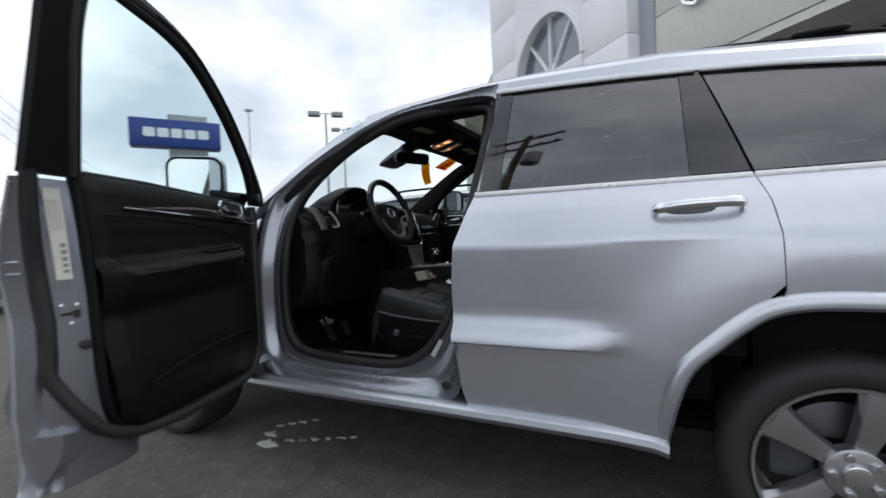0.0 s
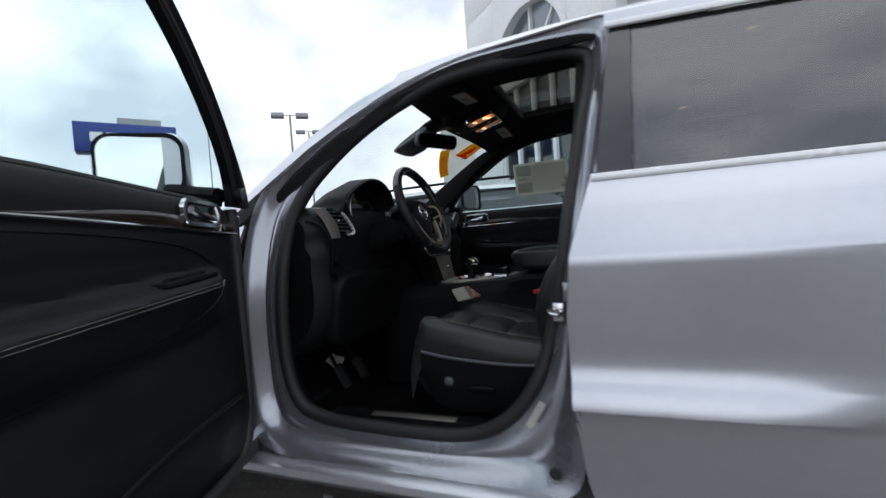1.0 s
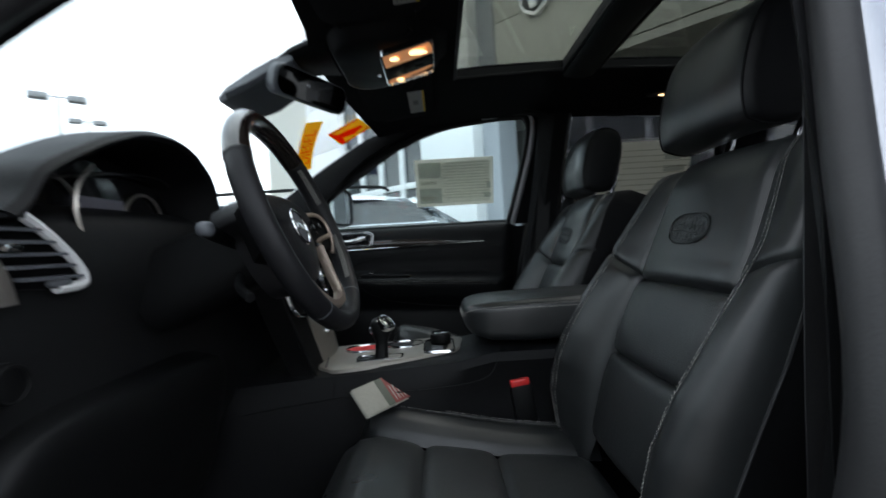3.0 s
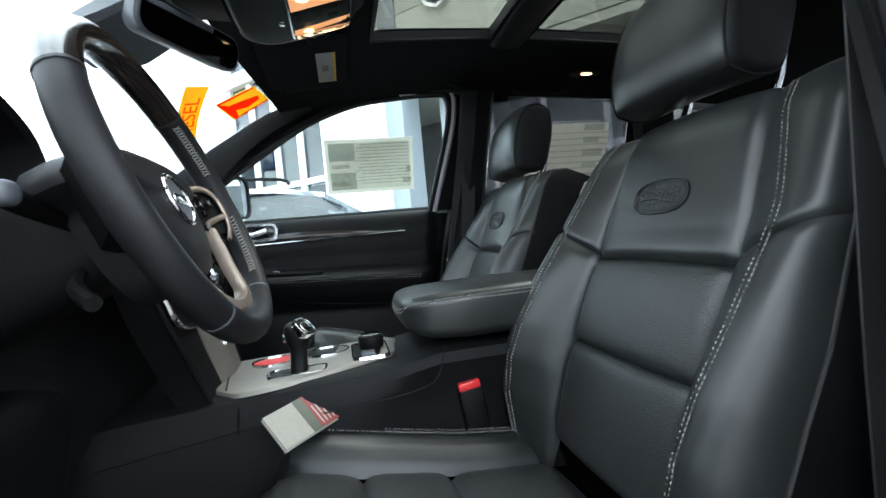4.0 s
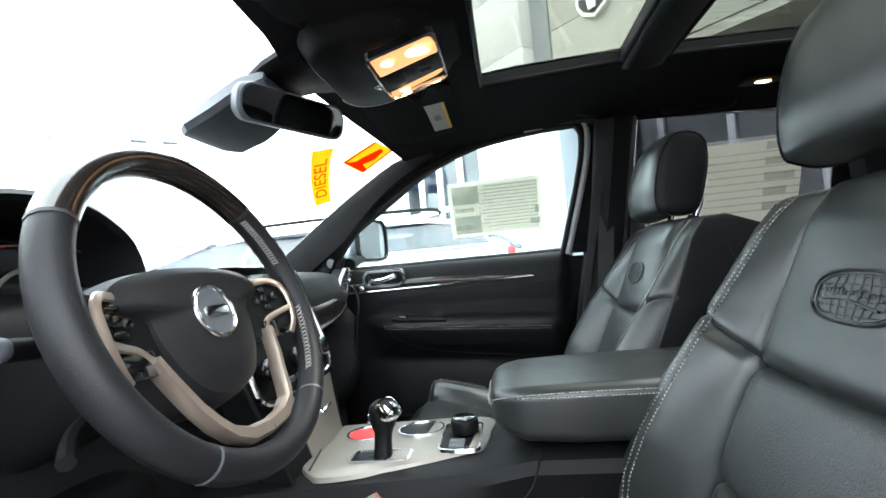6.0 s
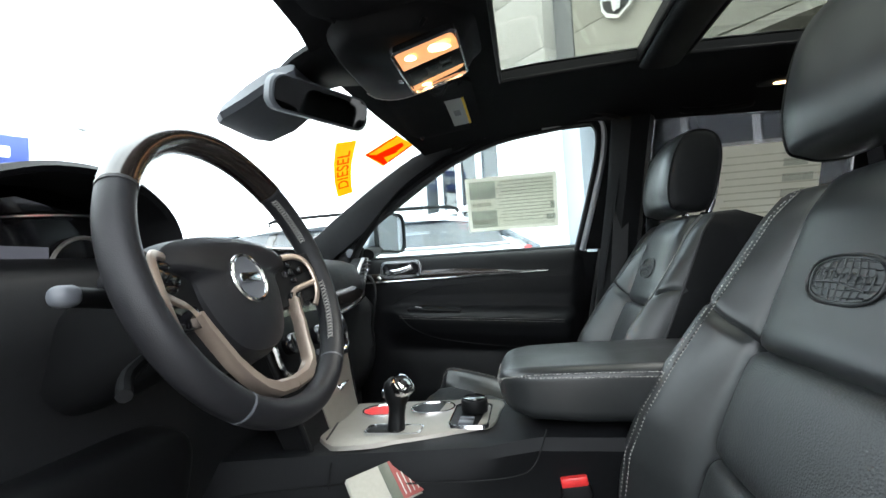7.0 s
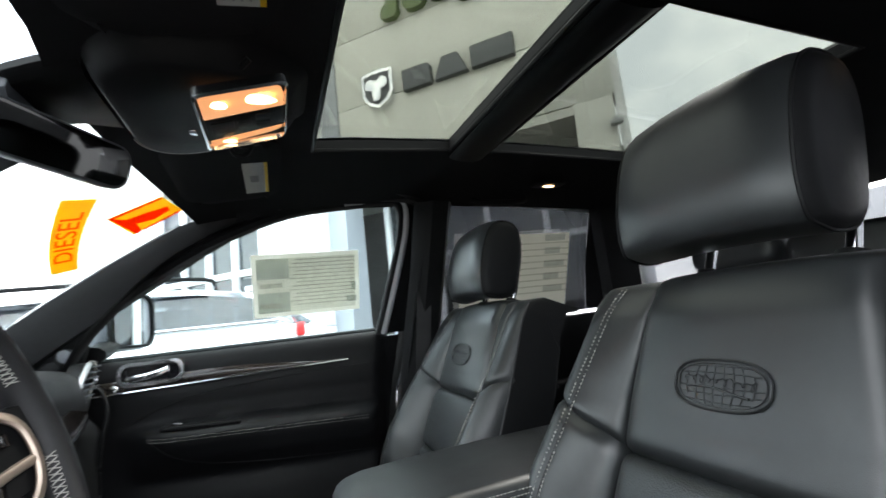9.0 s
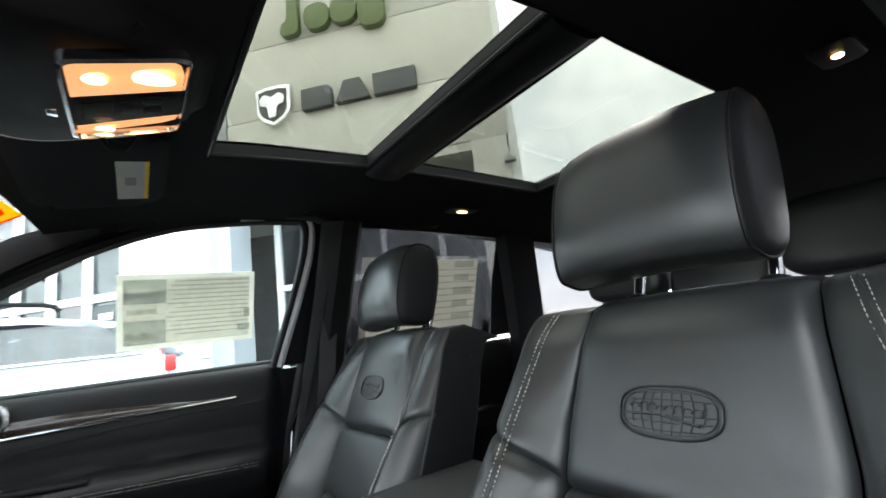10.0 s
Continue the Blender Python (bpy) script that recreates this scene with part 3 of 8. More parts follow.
for k in range(8):
    letter_block([(0, 0), (0.7, 0), (0.7, 1), (0, 1)], -4.1 + 0.2 * k, 6.42, 0.2, 0.03, DARK_GREY, "small dark bar on white wall", "small name bars")


# ---- far things ----
def bearing(deg, dist, z=0.0):
    """A place seen from the first eye under that compass turn from +Y (minus: towards -X)."""
    return Vector((2.3 + dist * math.sin(radians(deg)), -1.45 + dist * math.cos(radians(deg)), z))


def pylon_sign():
    c = bearing(-55.6, 27.5)
    d = (bearing(-50.6, 27.5) - bearing(-60.6, 27.5)).normalized()
    f = Vector((d.y, -d.x, 0))
    m = Matrix(((d.x, f.x, 0, c.x), (d.y, f.y, 0, c.y), (0, 0, 1, 0), (0, 0, 0, 1)))
    t = thing("pylon_sign", c, "blue roadside sign board on a pale grey pylon", "sign")

    def b(p, q, bev=0.02):
        s = span(p, q, bev)
        s.transform(m)
        return s
    part("pylon", b((-0.35, -0.35, 0), (1.45, 0.35, 7.95)), POLE, t)
    part("board", b((-2.02, -0.30, 6.22), (2.06, 0.62, 7.60), 0.03), SIGN_BLUE, t)
    for k in range(5):
        x = -1.42 + 0.60 * k
        o = [(u + 0.25, v + 0.25) for u, v in rounded(0.5, 0.46, 0.08)]
        s = prism(o, 0.03, m @ Matrix(((1, 0, 0, x), (0, 0, 1, 0.62), (0, 1, 0, 6.66), (0, 0, 0, 1))))
        part("mark", s, SIGN_WHITE, t)


pylon_sign()


def street_lamp(deg, dist, h, heads, group="car park lamps"):
    c = bearing(deg, dist)
    t = thing("street_lamp", c, "tall grey car park lamp with flat twin heads", "street lamp", group)
    part("pole", cyl(0.09, h, c + Vector((0, 0, h / 2)), r2=0.06, seg=12), POLE, t)
    side = Vector((math.cos(radians(deg)), -math.sin(radians(deg)), 0))
    part("arm", tube([c + Vector((0, 0, h)) - side * 0.7, c + Vector((0, 0, h + 0.05)), c + Vector((0, 0, h)) + side * 0.7], 0.03, 8), POLE, t)
    for k in heads:
        part("lamp_head", box((0.75, 0.5, 0.28), c + side * k + Vector((0, 0, h)), 0.04, (0, 0, -deg)), POLE, t)


street_lamp(-39.4, 30.0, 9.25, (-0.72, 0.72))
street_lamp(-37.3, 40.0, 10.7, (-0.65, 0.65))
street_lamp(-48.1, 60.0, 17.5, (0.0,))


def utility_pole(at, h, arm_turn=0.0):
    t = thing("utility_pole", at, "weathered timber utility pole with crossarms", "utility pole", "utility poles")
    at = Vector(at)
    part("pole", cyl(0.15, h, at + Vector((0, 0, h / 2)), r2=0.10, seg=12), TIMBER, t)
    for z in (h - 0.4, h - 1.3):
        arm = part("crossarm", box((2.3, 0.1, 0.13), at + Vector((0, 0, z)), 0.01, (0, 0, arm_turn)), TIMBER, t)
        for k in (-1.0, -0.55, 0.55, 1.0):
            q = pose(*at, 0, 0, arm_turn) @ Vector((k, 0, z + 0.15))
            part("insulator", cyl(0.04, 0.16, q, seg=8), GREY_PL, arm)
    part("transformer", cyl(0.25, 0.9, at + Vector((0.4, 0, h - 2.4)), seg=14, bevel=0.03), POLE, t)


P1, P2, P3 = bearing(-71.5, 34), bearing(-92, 30), bearing(-60, 75)
utility_pole(P1, 10.5, 15)
utility_pole(P2, 10.5, 15)
utility_pole(P3, 10.5, 15)
utility_pole(Vector((-0.95, -6.6, 0)), 10.6, 20)
wires = thing("power_line", P1, "thin black overhead power lines", "power line", kind="stuff")
bm = bmesh.new()
for a, b in ((P2, P1), (P1, P3), (P3, bearing(-30, 150)), (Vector((-0.95, -6.6, 0)), P2)):
    for k, z in ((-0.9, 10.2), (0.0, 10.0), (0.9, 10.2), (0.3, 8.4)):
        pts = []
        for i in range(13):
            u = i / 12
            q = a.lerp(b, u) + Vector((k * 0.9, k * 0.3, z - 1.2 * 4 * u * (1 - u)))
            pts.append(q)
        bm = merge(bm, tube(pts, 0.018, 5))
part("cable", bm, RUBBER, wires)


def far_shed(deg, dist, w, h, wall, roof, label):
    c = bearing(deg, dist)
    t = thing("low_building", c, label, "building", "far buildings")
    m = pose(c.x, c.y, 0, 0, 0, -deg)
    a = span((-w / 2, 0, 0), (w / 2, 6, h))
    a.transform(m)
    part("wall", a, wall, t)
    r = span((-w / 2 - 0.3, -0.3, h), (w / 2 + 0.3, 6.3, h + 0.35), 0.05)
    r.transform(m)
    part("roof", r, roof, t)
    n = max(2, int(w / 3))
    for k in range(n):
        x = -w / 2 + w * (k + 0.5) / n
        q = span((x - 0.8, -0.05, 0.8), (x + 0.8, 0.02, h * 0.75), 0.02)
        q.transform(m)
        part("window", q, SHOP_GLASS, t)


far_shed(-60, 48, 14, 5.6, STUCCO, BRICK_RED, "low pale shop with a red roof edge")
far_shed(-47, 90, 26, 5.0, STUCCO_G, POLE, "long low grey building far across the lot")
far_shed(-30, 95, 30, 4.5, STUCCO_W, POLE, "long low white building far across the lot")
far_shed(-15, 60, 16, 4.2, STUCCO_W, SIGN_BLUE, "low white building with a blue roof band")
far_shed(-78, 70, 24, 4.0, STUCCO_G, POLE, "low grey warehouse far across the lot")
far_shed(150, 60, 40, 5.0, STUCCO_G, POLE, "long low grey building behind the lot")
far_shed(-150, 55, 40, 5.0, STUCCO_W, POLE, "long low pale building behind the lot")


# ---- the silver car: body ----
YC = 1.04
suv = thing("suv", (1.25, YC, 0), "silver four-door SUV with its driver's door open, parked on asphalt", "car")

SIDE = [(0.34, 0.15), (0.36, 0.115), (0.42, 0.112), (0.58, 0.099), (0.622, 0.094), (0.634, 0.070), (0.66, 0.073), (0.70, 0.100),
        (0.74, 0.106), (0.86, 0.099), (0.97, 0.091), (0.99, 0.090), (1.0, 0.093), (1.02, 0.104), (1.06, 0.124), (1.12, 0.155), (1.19, 0.205)]
PLAIN = [(0.34, 0.15), (0.36, 0.115), (0.42, 0.112), (0.62, 0.100), (0.86, 0.098), (1.0, 0.095), (1.03, 0.108), (1.12, 0.155), (1.19, 0.205)]


def side_y(x, z):
    """The flank's y on the driver's side."""
    if z > 1.19:
        return 0.205 + (z - 1.19) * 0.37
    f = ease(1.88, 2.2, x)
    y = interp(z, SIDE) * (1 - f) + interp(z, PLAIN) * f
    d = math.hypot(x - 2.72, (z - 0.38) * 0.95)
    return y - 0.018 * ease(0.72, 0.48, d) * (1 if z < 0.95 else ease(1.05, 0.95, z))


def mirrored(p):
    return Vector((p[0], 2 * YC - p[1], p[2]))


def left(p):
    return Vector(p)


def side_sheet(xf, xr, z0, z1, nx, at, thick=0.012, extra=()):
    """A body panel between front and rear edges that are functions of height."""
    zs = sorted({z0, z1, *[z for z, _ in SIDE if z0 < z < z1], *[z0 + (z1 - z0) * k / 10 for k in range(1, 10)]})
    bm = bmesh.new()
    g = []
    for i in range(nx + 1):
        col = []
        for z in zs:
            x = xf(z) + (xr(z) - xf(z)) * i / nx
            col.append(bm.verts.new(at((x, side_y(x, z), z))))
        g.append(col)
    for i in range(nx):
        for j in range(len(zs) - 1):
            bm.faces.new((g[i][j], g[i + 1][j], g[i + 1][j + 1], g[i][j + 1]))
    bmesh.ops.remove_doubles(bm, verts=bm.verts, dist=1e-5)
    bmesh.ops.recalc_face_normals(bm, faces=bm.faces)
    bmesh.ops.solidify(bm, geom=bm.faces[:], thickness=thick)
    return bm


REAR_EDGE = [(0.36, 1.585), (0.43, 1.555), (0.633, 1.532), (0.84, 1.528), (1.0, 1.545), (1.19, 1.598)]
ARCH_EDGE = [(0.36, 2.225), (0.50, 2.262), (0.61, 2.300), (0.69, 2.385), (0.76, 2.466), (0.80, 2.525), (0.822, 2.566), (1.0, 2.563), (1.10, 2.55), (1.19, 2.515)]


def rear_door(at):
    d = part("rear_door", side_sheet(lambda z: interp(z, REAR_EDGE), lambda z: interp(z, ARCH_EDGE) - 0.0015, 0.36, 1.19, 30, at), PAINT, suv)
    # edge of the skin, turned inwards
    pts = [at((interp(z, REAR_EDGE) + 0.006, side_y(1.55, z) + 0.014, z)) for z in (0.37, 0.43, 0.55, 0.633, 0.74, 0.84, 0.92, 1.0, 1.1, 1.185)]
    part("door_edge", tube(pts, 0.009, 8), PAINT_SHADED, d)
    # pull handle
    path = smooth_line([at((2.235, 0.135, 1.086)), at((2.25, 0.103, 1.092)), at((2.33, 0.092, 1.100)), at((2.42, 0.094, 1.102)), at((2.468, 0.108, 1.10)), at((2.478, 0.135, 1.098))], 6)
    part("door_handle", sweep(path, round_section(0.011, 10, 0.016), up=(0, 0, 1)), CHROME, d, "silver pull handle")
    cup = pillow((0.15, 0.03, 0.055), at((2.335, 0.142, 1.088)), e1=0.8, e2=0.8)
    part("handle_cup", cup, PAINT_SHADED, d)
    return d


def win_y(z):
    return 0.205 + (z - 1.19) * 0.37


def glass_quad(corners, at, inset, thick=0.004, n=10):
    """A pane on the tumbled side, from its (x, z) corners: front low, rear low, rear high, front high."""
    a, b, c, d = [Vector((x, win_y(z) + inset, z)) for x, z in corners]

    def fn(u, v):
        q = a.lerp(b, u).lerp(d.lerp(c, u), v)
        return at(q + Vector((0, -0.012 * 4 * v * (1 - v), 0)))
    return sheet(fn, n, 6, thick)


def side_glass(at):
    t = 0.008
    part("pillar_cover", glass_quad([(1.612, 1.20), (1.70, 1.20), (1.722, 1.617), (1.668, 1.624)], at, t - 0.002), GLOSS, suv, "gloss black pillar cover")
    part("rear_window", glass_quad([(1.702, 1.20), (2.342, 1.20), (2.322, 1.578), (1.724, 1.617)], at, t), PRIVACY, suv, "dark tinted rear door window", shadow=False)
    part("pillar_cover", glass_quad([(2.344, 1.20), (2.51, 1.20), (2.385, 1.573), (2.324, 1.578)], at, t - 0.002), GLOSS, suv, "gloss black pillar cover")
    part("quarter_window", glass_quad([(2.52, 1.20), (3.18, 1.20), (2.98, 1.482), (2.392, 1.572)], at, t), PRIVACY, suv, "dark tinted quarter window", shadow=False)
    belt = [at((x, win_y(1.19) - 0.004, 1.189 - 0.006 * (x - 1.6))) for x in (1.60, 1.9, 2.2, 2.512)]
    part("belt_trim", sweep(belt, round_section(0.008, 8, 0.011)), MOULD, suv, "bright belt moulding")
    belt = [at((x, win_y(1.19) - 0.004, 1.184 - 0.004 * (x - 2.5))) for x in (2.518, 2.8, 3.2)]
    part("belt_trim", sweep(belt, round_section(0.008, 8, 0.011)), MOULD, suv, "bright belt moulding")
    top = [at((x, win_y(z) - 0.004, z)) for x, z in ((1.655, 1.627), (1.9, 1.614), (2.15, 1.598), (2.376, 1.577))]
    part("roof_trim", sweep(top, round_section(0.008, 8, 0.010)), MOULD, suv, "bright roof moulding")
    top = [at((x, win_y(z) - 0.004, z)) for x, z in ((2.388, 1.576), (2.6, 1.552), (2.8, 1.52), (2.92, 1.495), (3.0, 1.46), (3.18, 1.205))]
    part("roof_trim", sweep(smooth_line(top, 5), round_section(0.008, 8, 0.010)), MOULD, suv, "bright roof moulding")


# side edge of the roof: height and y by x
EDGE_Z = [(0.30, 1.14), (0.48, 1.262), (0.70, 1.405), (0.88, 1.505), (1.05, 1.578), (1.25, 1.632), (1.6, 1.668), (2.3, 1.645), (2.9, 1.565), (3.3, 1.47)]
EDGE_Y = [(0.30, 0.20), (0.6, 0.245), (0.9, 0.30), (1.25, 0.352), (1.6, 0.378), (2.3, 0.372), (2.9, 0.36), (3.3, 0.36)]
CREST = [(0.84, 1.618), (1.0, 1.655), (1.2, 1.686), (1.5, 1.712), (1.8, 1.716), (2.3, 1.700), (2.9, 1.635), (3.3, 1.56)]

# the ring of the front door opening: inner and outer points (x, z)
RING_IN = [(0.588, 1.12), (0.568, 0.92), (0.562, 0.70), (0.60, 0.555), (0.70, 0.496), (0.95, 0.476), (1.19, 0.478), (1.33, 0.535), (1.425, 0.65), (1.475, 0.80),
           (1.512, 0.98), (1.548, 1.20), (1.585, 1.40), (1.61, 1.535), (1.585, 1.588), (1.45, 1.606), (1.20, 1.585), (1.02, 1.528), (0.875, 1.455), (0.745, 1.36), (0.64, 1.25)]
RING_OUT = [(0.475, 1.16), (0.46, 0.92), (0.455, 0.66), (0.49, 0.45), (0.66, 0.395), (0.95, 0.388), (1.22, 0.388), (1.50, 0.39), (1.555, 0.55), (1.556, 0.79),
            (1.572, 0.98), (1.615, 1.20), (1.648, 1.42), (1.668, 1.605), (1.64, 1.662), (1.45, 1.660), (1.22, 1.626), (1.03, 1.570), (0.87, 1.498), (0.70, 1.402), (0.53, 1.292)]


def ring_in_y(z):
    return 0.215 + max(0, z - 1.0) * 0.27


def ring_out_y(x, z):
    if z > 1.19:
        return min(side_y(x, z) + 0.006, interp(x, EDGE_Y) if x < 1.3 else 9)
    return interp(z, [(0.385, 0.118), (0.45, 0.13), (0.6, 0.145), (1.0, 0.145), (1.19, 0.205)])


def door_ring(at):
    n = 5
    far = at is mirrored
    a = smooth_line([(x, ring_in_y(z) + 0.05 * ease(1.36, 1.49, x) * ease(0.5, 0.75, z), z + (0.020 * ease(1.3, 1.45, z) if far else 0.0)) for x, z in RING_IN], n, True)
    b = smooth_line([(x, ring_out_y(x, z), z) for x, z in RING_OUT], n, True)
    # across: outer skin, a rounded shoulder, a sunk channel, the flange
    steps = ((0.0, 0.0), (0.12, 0.004), (0.30, 0.012), (0.36, 0.035), (0.50, 0.043), (0.58, 0.024), (0.70, 0.012), (0.85, 0.004), (1.0, 0.0))
    rings = []
    for u, sink in steps:
        r = []
        for p, q in zip(a, b):
            w = q.lerp(p, u)
            w.y += sink * 0.5 * (1 - 1.9 * ease(1.38, 1.55, w.z))
            r.append(at(w))
        rings.append(r)
    frame = part("door_opening", loft(rings, True, False), PAINT_SHADED, suv, "painted door opening flange")
    lip = [[at(p + Vector((0, d, 0))) for p in a] for d in (0.0, 0.05)]
    part("opening_trim", loft(lip, True, False), HARD, frame)
    seal = [at(p + Vector((0, 0.004, 0))) for p in a]
    part("door_seal", tube(seal, 0.012 if far else 0.022, 10, True, up=(0, 1, 0)), RUBBER, frame, "black rubber door seal")
    return frame


def rocker(at):
    sec = [(0.40, 0.135), (0.398, 0.100), (0.385, 0.084), (0.365, 0.080), (0.345, 0.095), (0.325, 0.13), (0.32, 0.22), (0.40, 0.22)]
    rings = []
    for x, lift in ((0.36, 0.01), (0.40, 0.0), (0.8, -0.004), (1.3, -0.008), (1.8, -0.014), (2.1, -0.02), (2.22, -0.028), (2.262, -0.04)):
        rings.append([at((x, y, z + lift)) for z, y in sec])
    part("side_sill", loft(rings), PAINT, suv, "silver sill below the doors")


WZ = 0.326


def wheel(cx, at):
    w = part("wheel", tyre_mesh(cx, at), TYRE, suv, "black road tyre on a five-spoke alloy rim")
    # the rim: barrel, lip, five paired spokes, hub and nuts
    prof = [(0.250, -0.006), (0.247, -0.012), (0.238, -0.010), (0.232, 0.012), (0.226, 0.05), (0.222, 0.15), (0.220, 0.2)]
    rings = []
    for r, d in prof:
        rings.append([at((cx + r * math.cos(a), 0.115 + d, WZ + r * math.sin(a))) for a in (math.tau * i / 48 for i in range(48))])
    part("rim", loft(rings, True, False), ALLOY, w, "machined alloy rim")
    hub = cyl(0.075, 0.05, at((cx, 0.145, WZ)), (90, 0, 0), 32, bevel=0.008)
    part("hub", hub, ALLOY, w)
    cap = cyl(0.034, 0.02, at((cx, 0.115, WZ)), (90, 0, 0), 28, bevel=0.005)
    part("hub_cap", cap, CHROME, w)
    for k in range(5):
        a0 = math.tau * k / 5 + radians(73)
        rings = []
        for r, hw, d in ((0.05, 0.030, 0.136), (0.09, 0.033, 0.128), (0.15, 0.042, 0.116), (0.20, 0.054, 0.108), (0.236, 0.066, 0.106)):
            rad = Vector((math.cos(a0), 0, math.sin(a0)))
            tan = Vector((-math.sin(a0), 0, math.cos(a0)))
            c = Vector((cx, 0, WZ)) + rad * r
            rings.append([at(c + tan * u * hw + Vector((0, d + v, 0))) for u, v in ((-1, 0.018), (-0.75, 0.0), (0, -0.002), (0.75, 0.0), (1, 0.018), (0.9, 0.05), (-0.9, 0.05))])
        part("spoke", loft(rings), ALLOY, w)
        b0 = a0 + math.tau / 10
        nut = cyl(0.013, 0.03, at((cx + 0.055 * math.cos(b0), 0.122, WZ + 0.055 * math.sin(b0))), (90, 0, 0), 6, bevel=0.002)
        part("wheel_nut", nut, CHROME, w)
    disc = cyl(0.17, 0.02, at((cx, 0.24, WZ)), (90, 0, 0), 40, bevel=0.004)
    part("brake_disc", disc, ALLOY_DARK, w)
    cal = box((0.12, 0.05, 0.14), at((cx - 0.13, 0.215, 0.33)), 0.02)
    part("brake_caliper", cal, GREY_PL, w)


def tyre_mesh(cx, at):
    prof = [(0.245, 0.13), (0.250, 0.112), (0.262, 0.101), (0.285, 0.094), (0.305, 0.098), (0.319, 0.112), (0.328, 0.130), (0.330, 0.16),
            (0.330, 0.19), (0.330, 0.23), (0.330, 0.27), (0.328, 0.31), (0.31, 0.335), (0.28, 0.34), (0.245, 0.31)]
    rings = []
    for i, (r, y) in enumerate(prof):
        ring = []
        for k in range(96):
            a = math.tau * k / 96
            rr = r - (0.006 if 6 <= i <= 11 and k % 3 == 0 else 0.0)
            ring.append(at((cx + rr * math.cos(a), y, WZ + rr * math.sin(a))))
        rings.append(ring)
    return loft(rings, True, False)


ARCH_OUT = [(2.222, 0.345), (2.255, 0.50), (2.300, 0.61), (2.385, 0.70), (2.466, 0.77), (2.530, 0.808), (2.62, 0.828), (2.75, 0.832), (2.90, 0.825),
            (3.00, 0.79), (3.08, 0.70), (3.14, 0.58), (3.18, 0.45)]


def rear_arch(at):
    path = smooth_line([(x, side_y(x, z) - 0.004, z) for x, z in ARCH_OUT], 4)
    rings = []
    for i, p in enumerate(path):
        c = Vector((2.70, p.y, 0.40))
        d = (c - p)
        d.y = 0
        d.normalize()
        rings.append([at(p + Vector((0, y, 0)) + d * w) for w, y in ((-0.012, 0.006), (-0.004, -0.010), (0.012, -0.018), (0.032, -0.016), (0.042, -0.004), (0.042, 0.12), (0.03, 0.12), (0.0, 0.03))])
    part("wheel_arch", loft(rings), PAINT, suv, "silver flared wheel arch moulding")
    inner = []
    for y in (0.13, 0.30, 0.50):
        inner.append([at((2.70 + 0.43 * math.cos(a), y, 0.40 + 0.40 * math.sin(a))) for a in (math.pi * i / 24 for i in range(25))])
    part("arch_liner", loft(inner, False, False), RUBBER, suv, "black wheel arch liner")


def quarter_panel(at):
    def low(x):
        pts = [(a, b) for a, b in ARCH_OUT if a > 2.5]
        return interp(x, pts) if x < 3.18 else 0.40

    bm = bmesh.new()
    xs = [2.566, 2.62, 2.68, 2.75, 2.82, 2.90, 2.95, 3.00, 3.04, 3.08, 3.11, 3.14, 3.18, 3.25, 3.35, 3.45, 3.53]
    g = []
    for x in xs:
        z0 = low(x)
        col = []
        for k in range(15):
            z = z0 + (1.19 - z0) * k / 14
            bend = 0.30 * ease(3.2, 3.6, x) ** 2
            xx = x if x > 2.57 else interp(z, ARCH_EDGE) + 0.0015
            col.append(bm.verts.new(at((xx, side_y(x, z) + bend, z))))
        g.append(col)
    for i in range(len(xs) - 1):
        for j in range(14):
            bm.faces.new((g[i][j], g[i + 1][j], g[i + 1][j + 1], g[i][j + 1]))
    bmesh.ops.recalc_face_normals(bm, faces=bm.faces)
    bmesh.ops.solidify(bm, geom=bm.faces[:], thickness=0.012)
    part("rear_quarter_panel", bm, PAINT, suv)
    # rear pillar
    d = glass_quad([(3.18, 1.19), (3.5, 1.19), (3.3, 1.47), (3.0, 1.47)], at, 0.0, 0.02)
    part("rear_pillar", d, PAINT, suv)


def roof_strip(at):
    """The roof's outer side band, from the moulding to the crown's edge."""
    def fn(u, v):
        x = 1.0 + 2.3 * u
        ez, ey = interp(x, EDGE_Z), interp(x, EDGE_Y)
        y0, z0 = ey, ez
        y1, z1 = ey + 0.10, interp(x, CREST) - 0.012
        w = v ** 0.8
        return at((x, y0 + (y1 - y0) * v, z0 + (z1 - z0) * math.sin(w * math.pi / 2)))
    part("roof_side", sheet(fn, 36, 8, 0.006), PAINT, suv)

    def low(u, v):
        x = 1.655 + 1.5 * u
        z1, y1 = interp(x, EDGE_Z), interp(x, EDGE_Y)
        tz = interp(x, [(1.655, 1.627), (1.9, 1.614), (2.15, 1.598), (2.376, 1.577), (2.6, 1.552), (2.8, 1.52), (2.92, 1.495), (3.16, 1.44)])
        return at((x, win_y(tz) + (y1 - win_y(tz)) * v, tz + (z1 - tz) * v))
    part("roof_side", sheet(low, 20, 3, 0.006), PAINT, suv)
    # roof rail with its feet
    path = smooth_line([at((1.38, 0.480, 1.676)), at((1.48, 0.475, 1.686)), at((1.62, 0.470, 1.690)), at((2.2, 0.465, 1.688)), at((2.8, 0.465, 1.648)), at((2.95, 0.470, 1.626)), at((3.02, 0.475, 1.601))], 6)
    rail = part("roof_rail", sweep(path, round_section(0.014, 10, 0.009)), HARD, suv, "low black roof rail")
    for x, z in ((1.42, 1.692), (2.75, 1.676)):
        part("rail_foot", pillow((0.16, 0.034, 0.022), at((x, 0.455, z - 0.012)), (0, 0, 0), 0.7, 0.6), HARD, rail)


def header_lean(y):
    """The header lies a little further back on the driver's side."""
    return 0.021 * ease(1.02, 0.86, y)


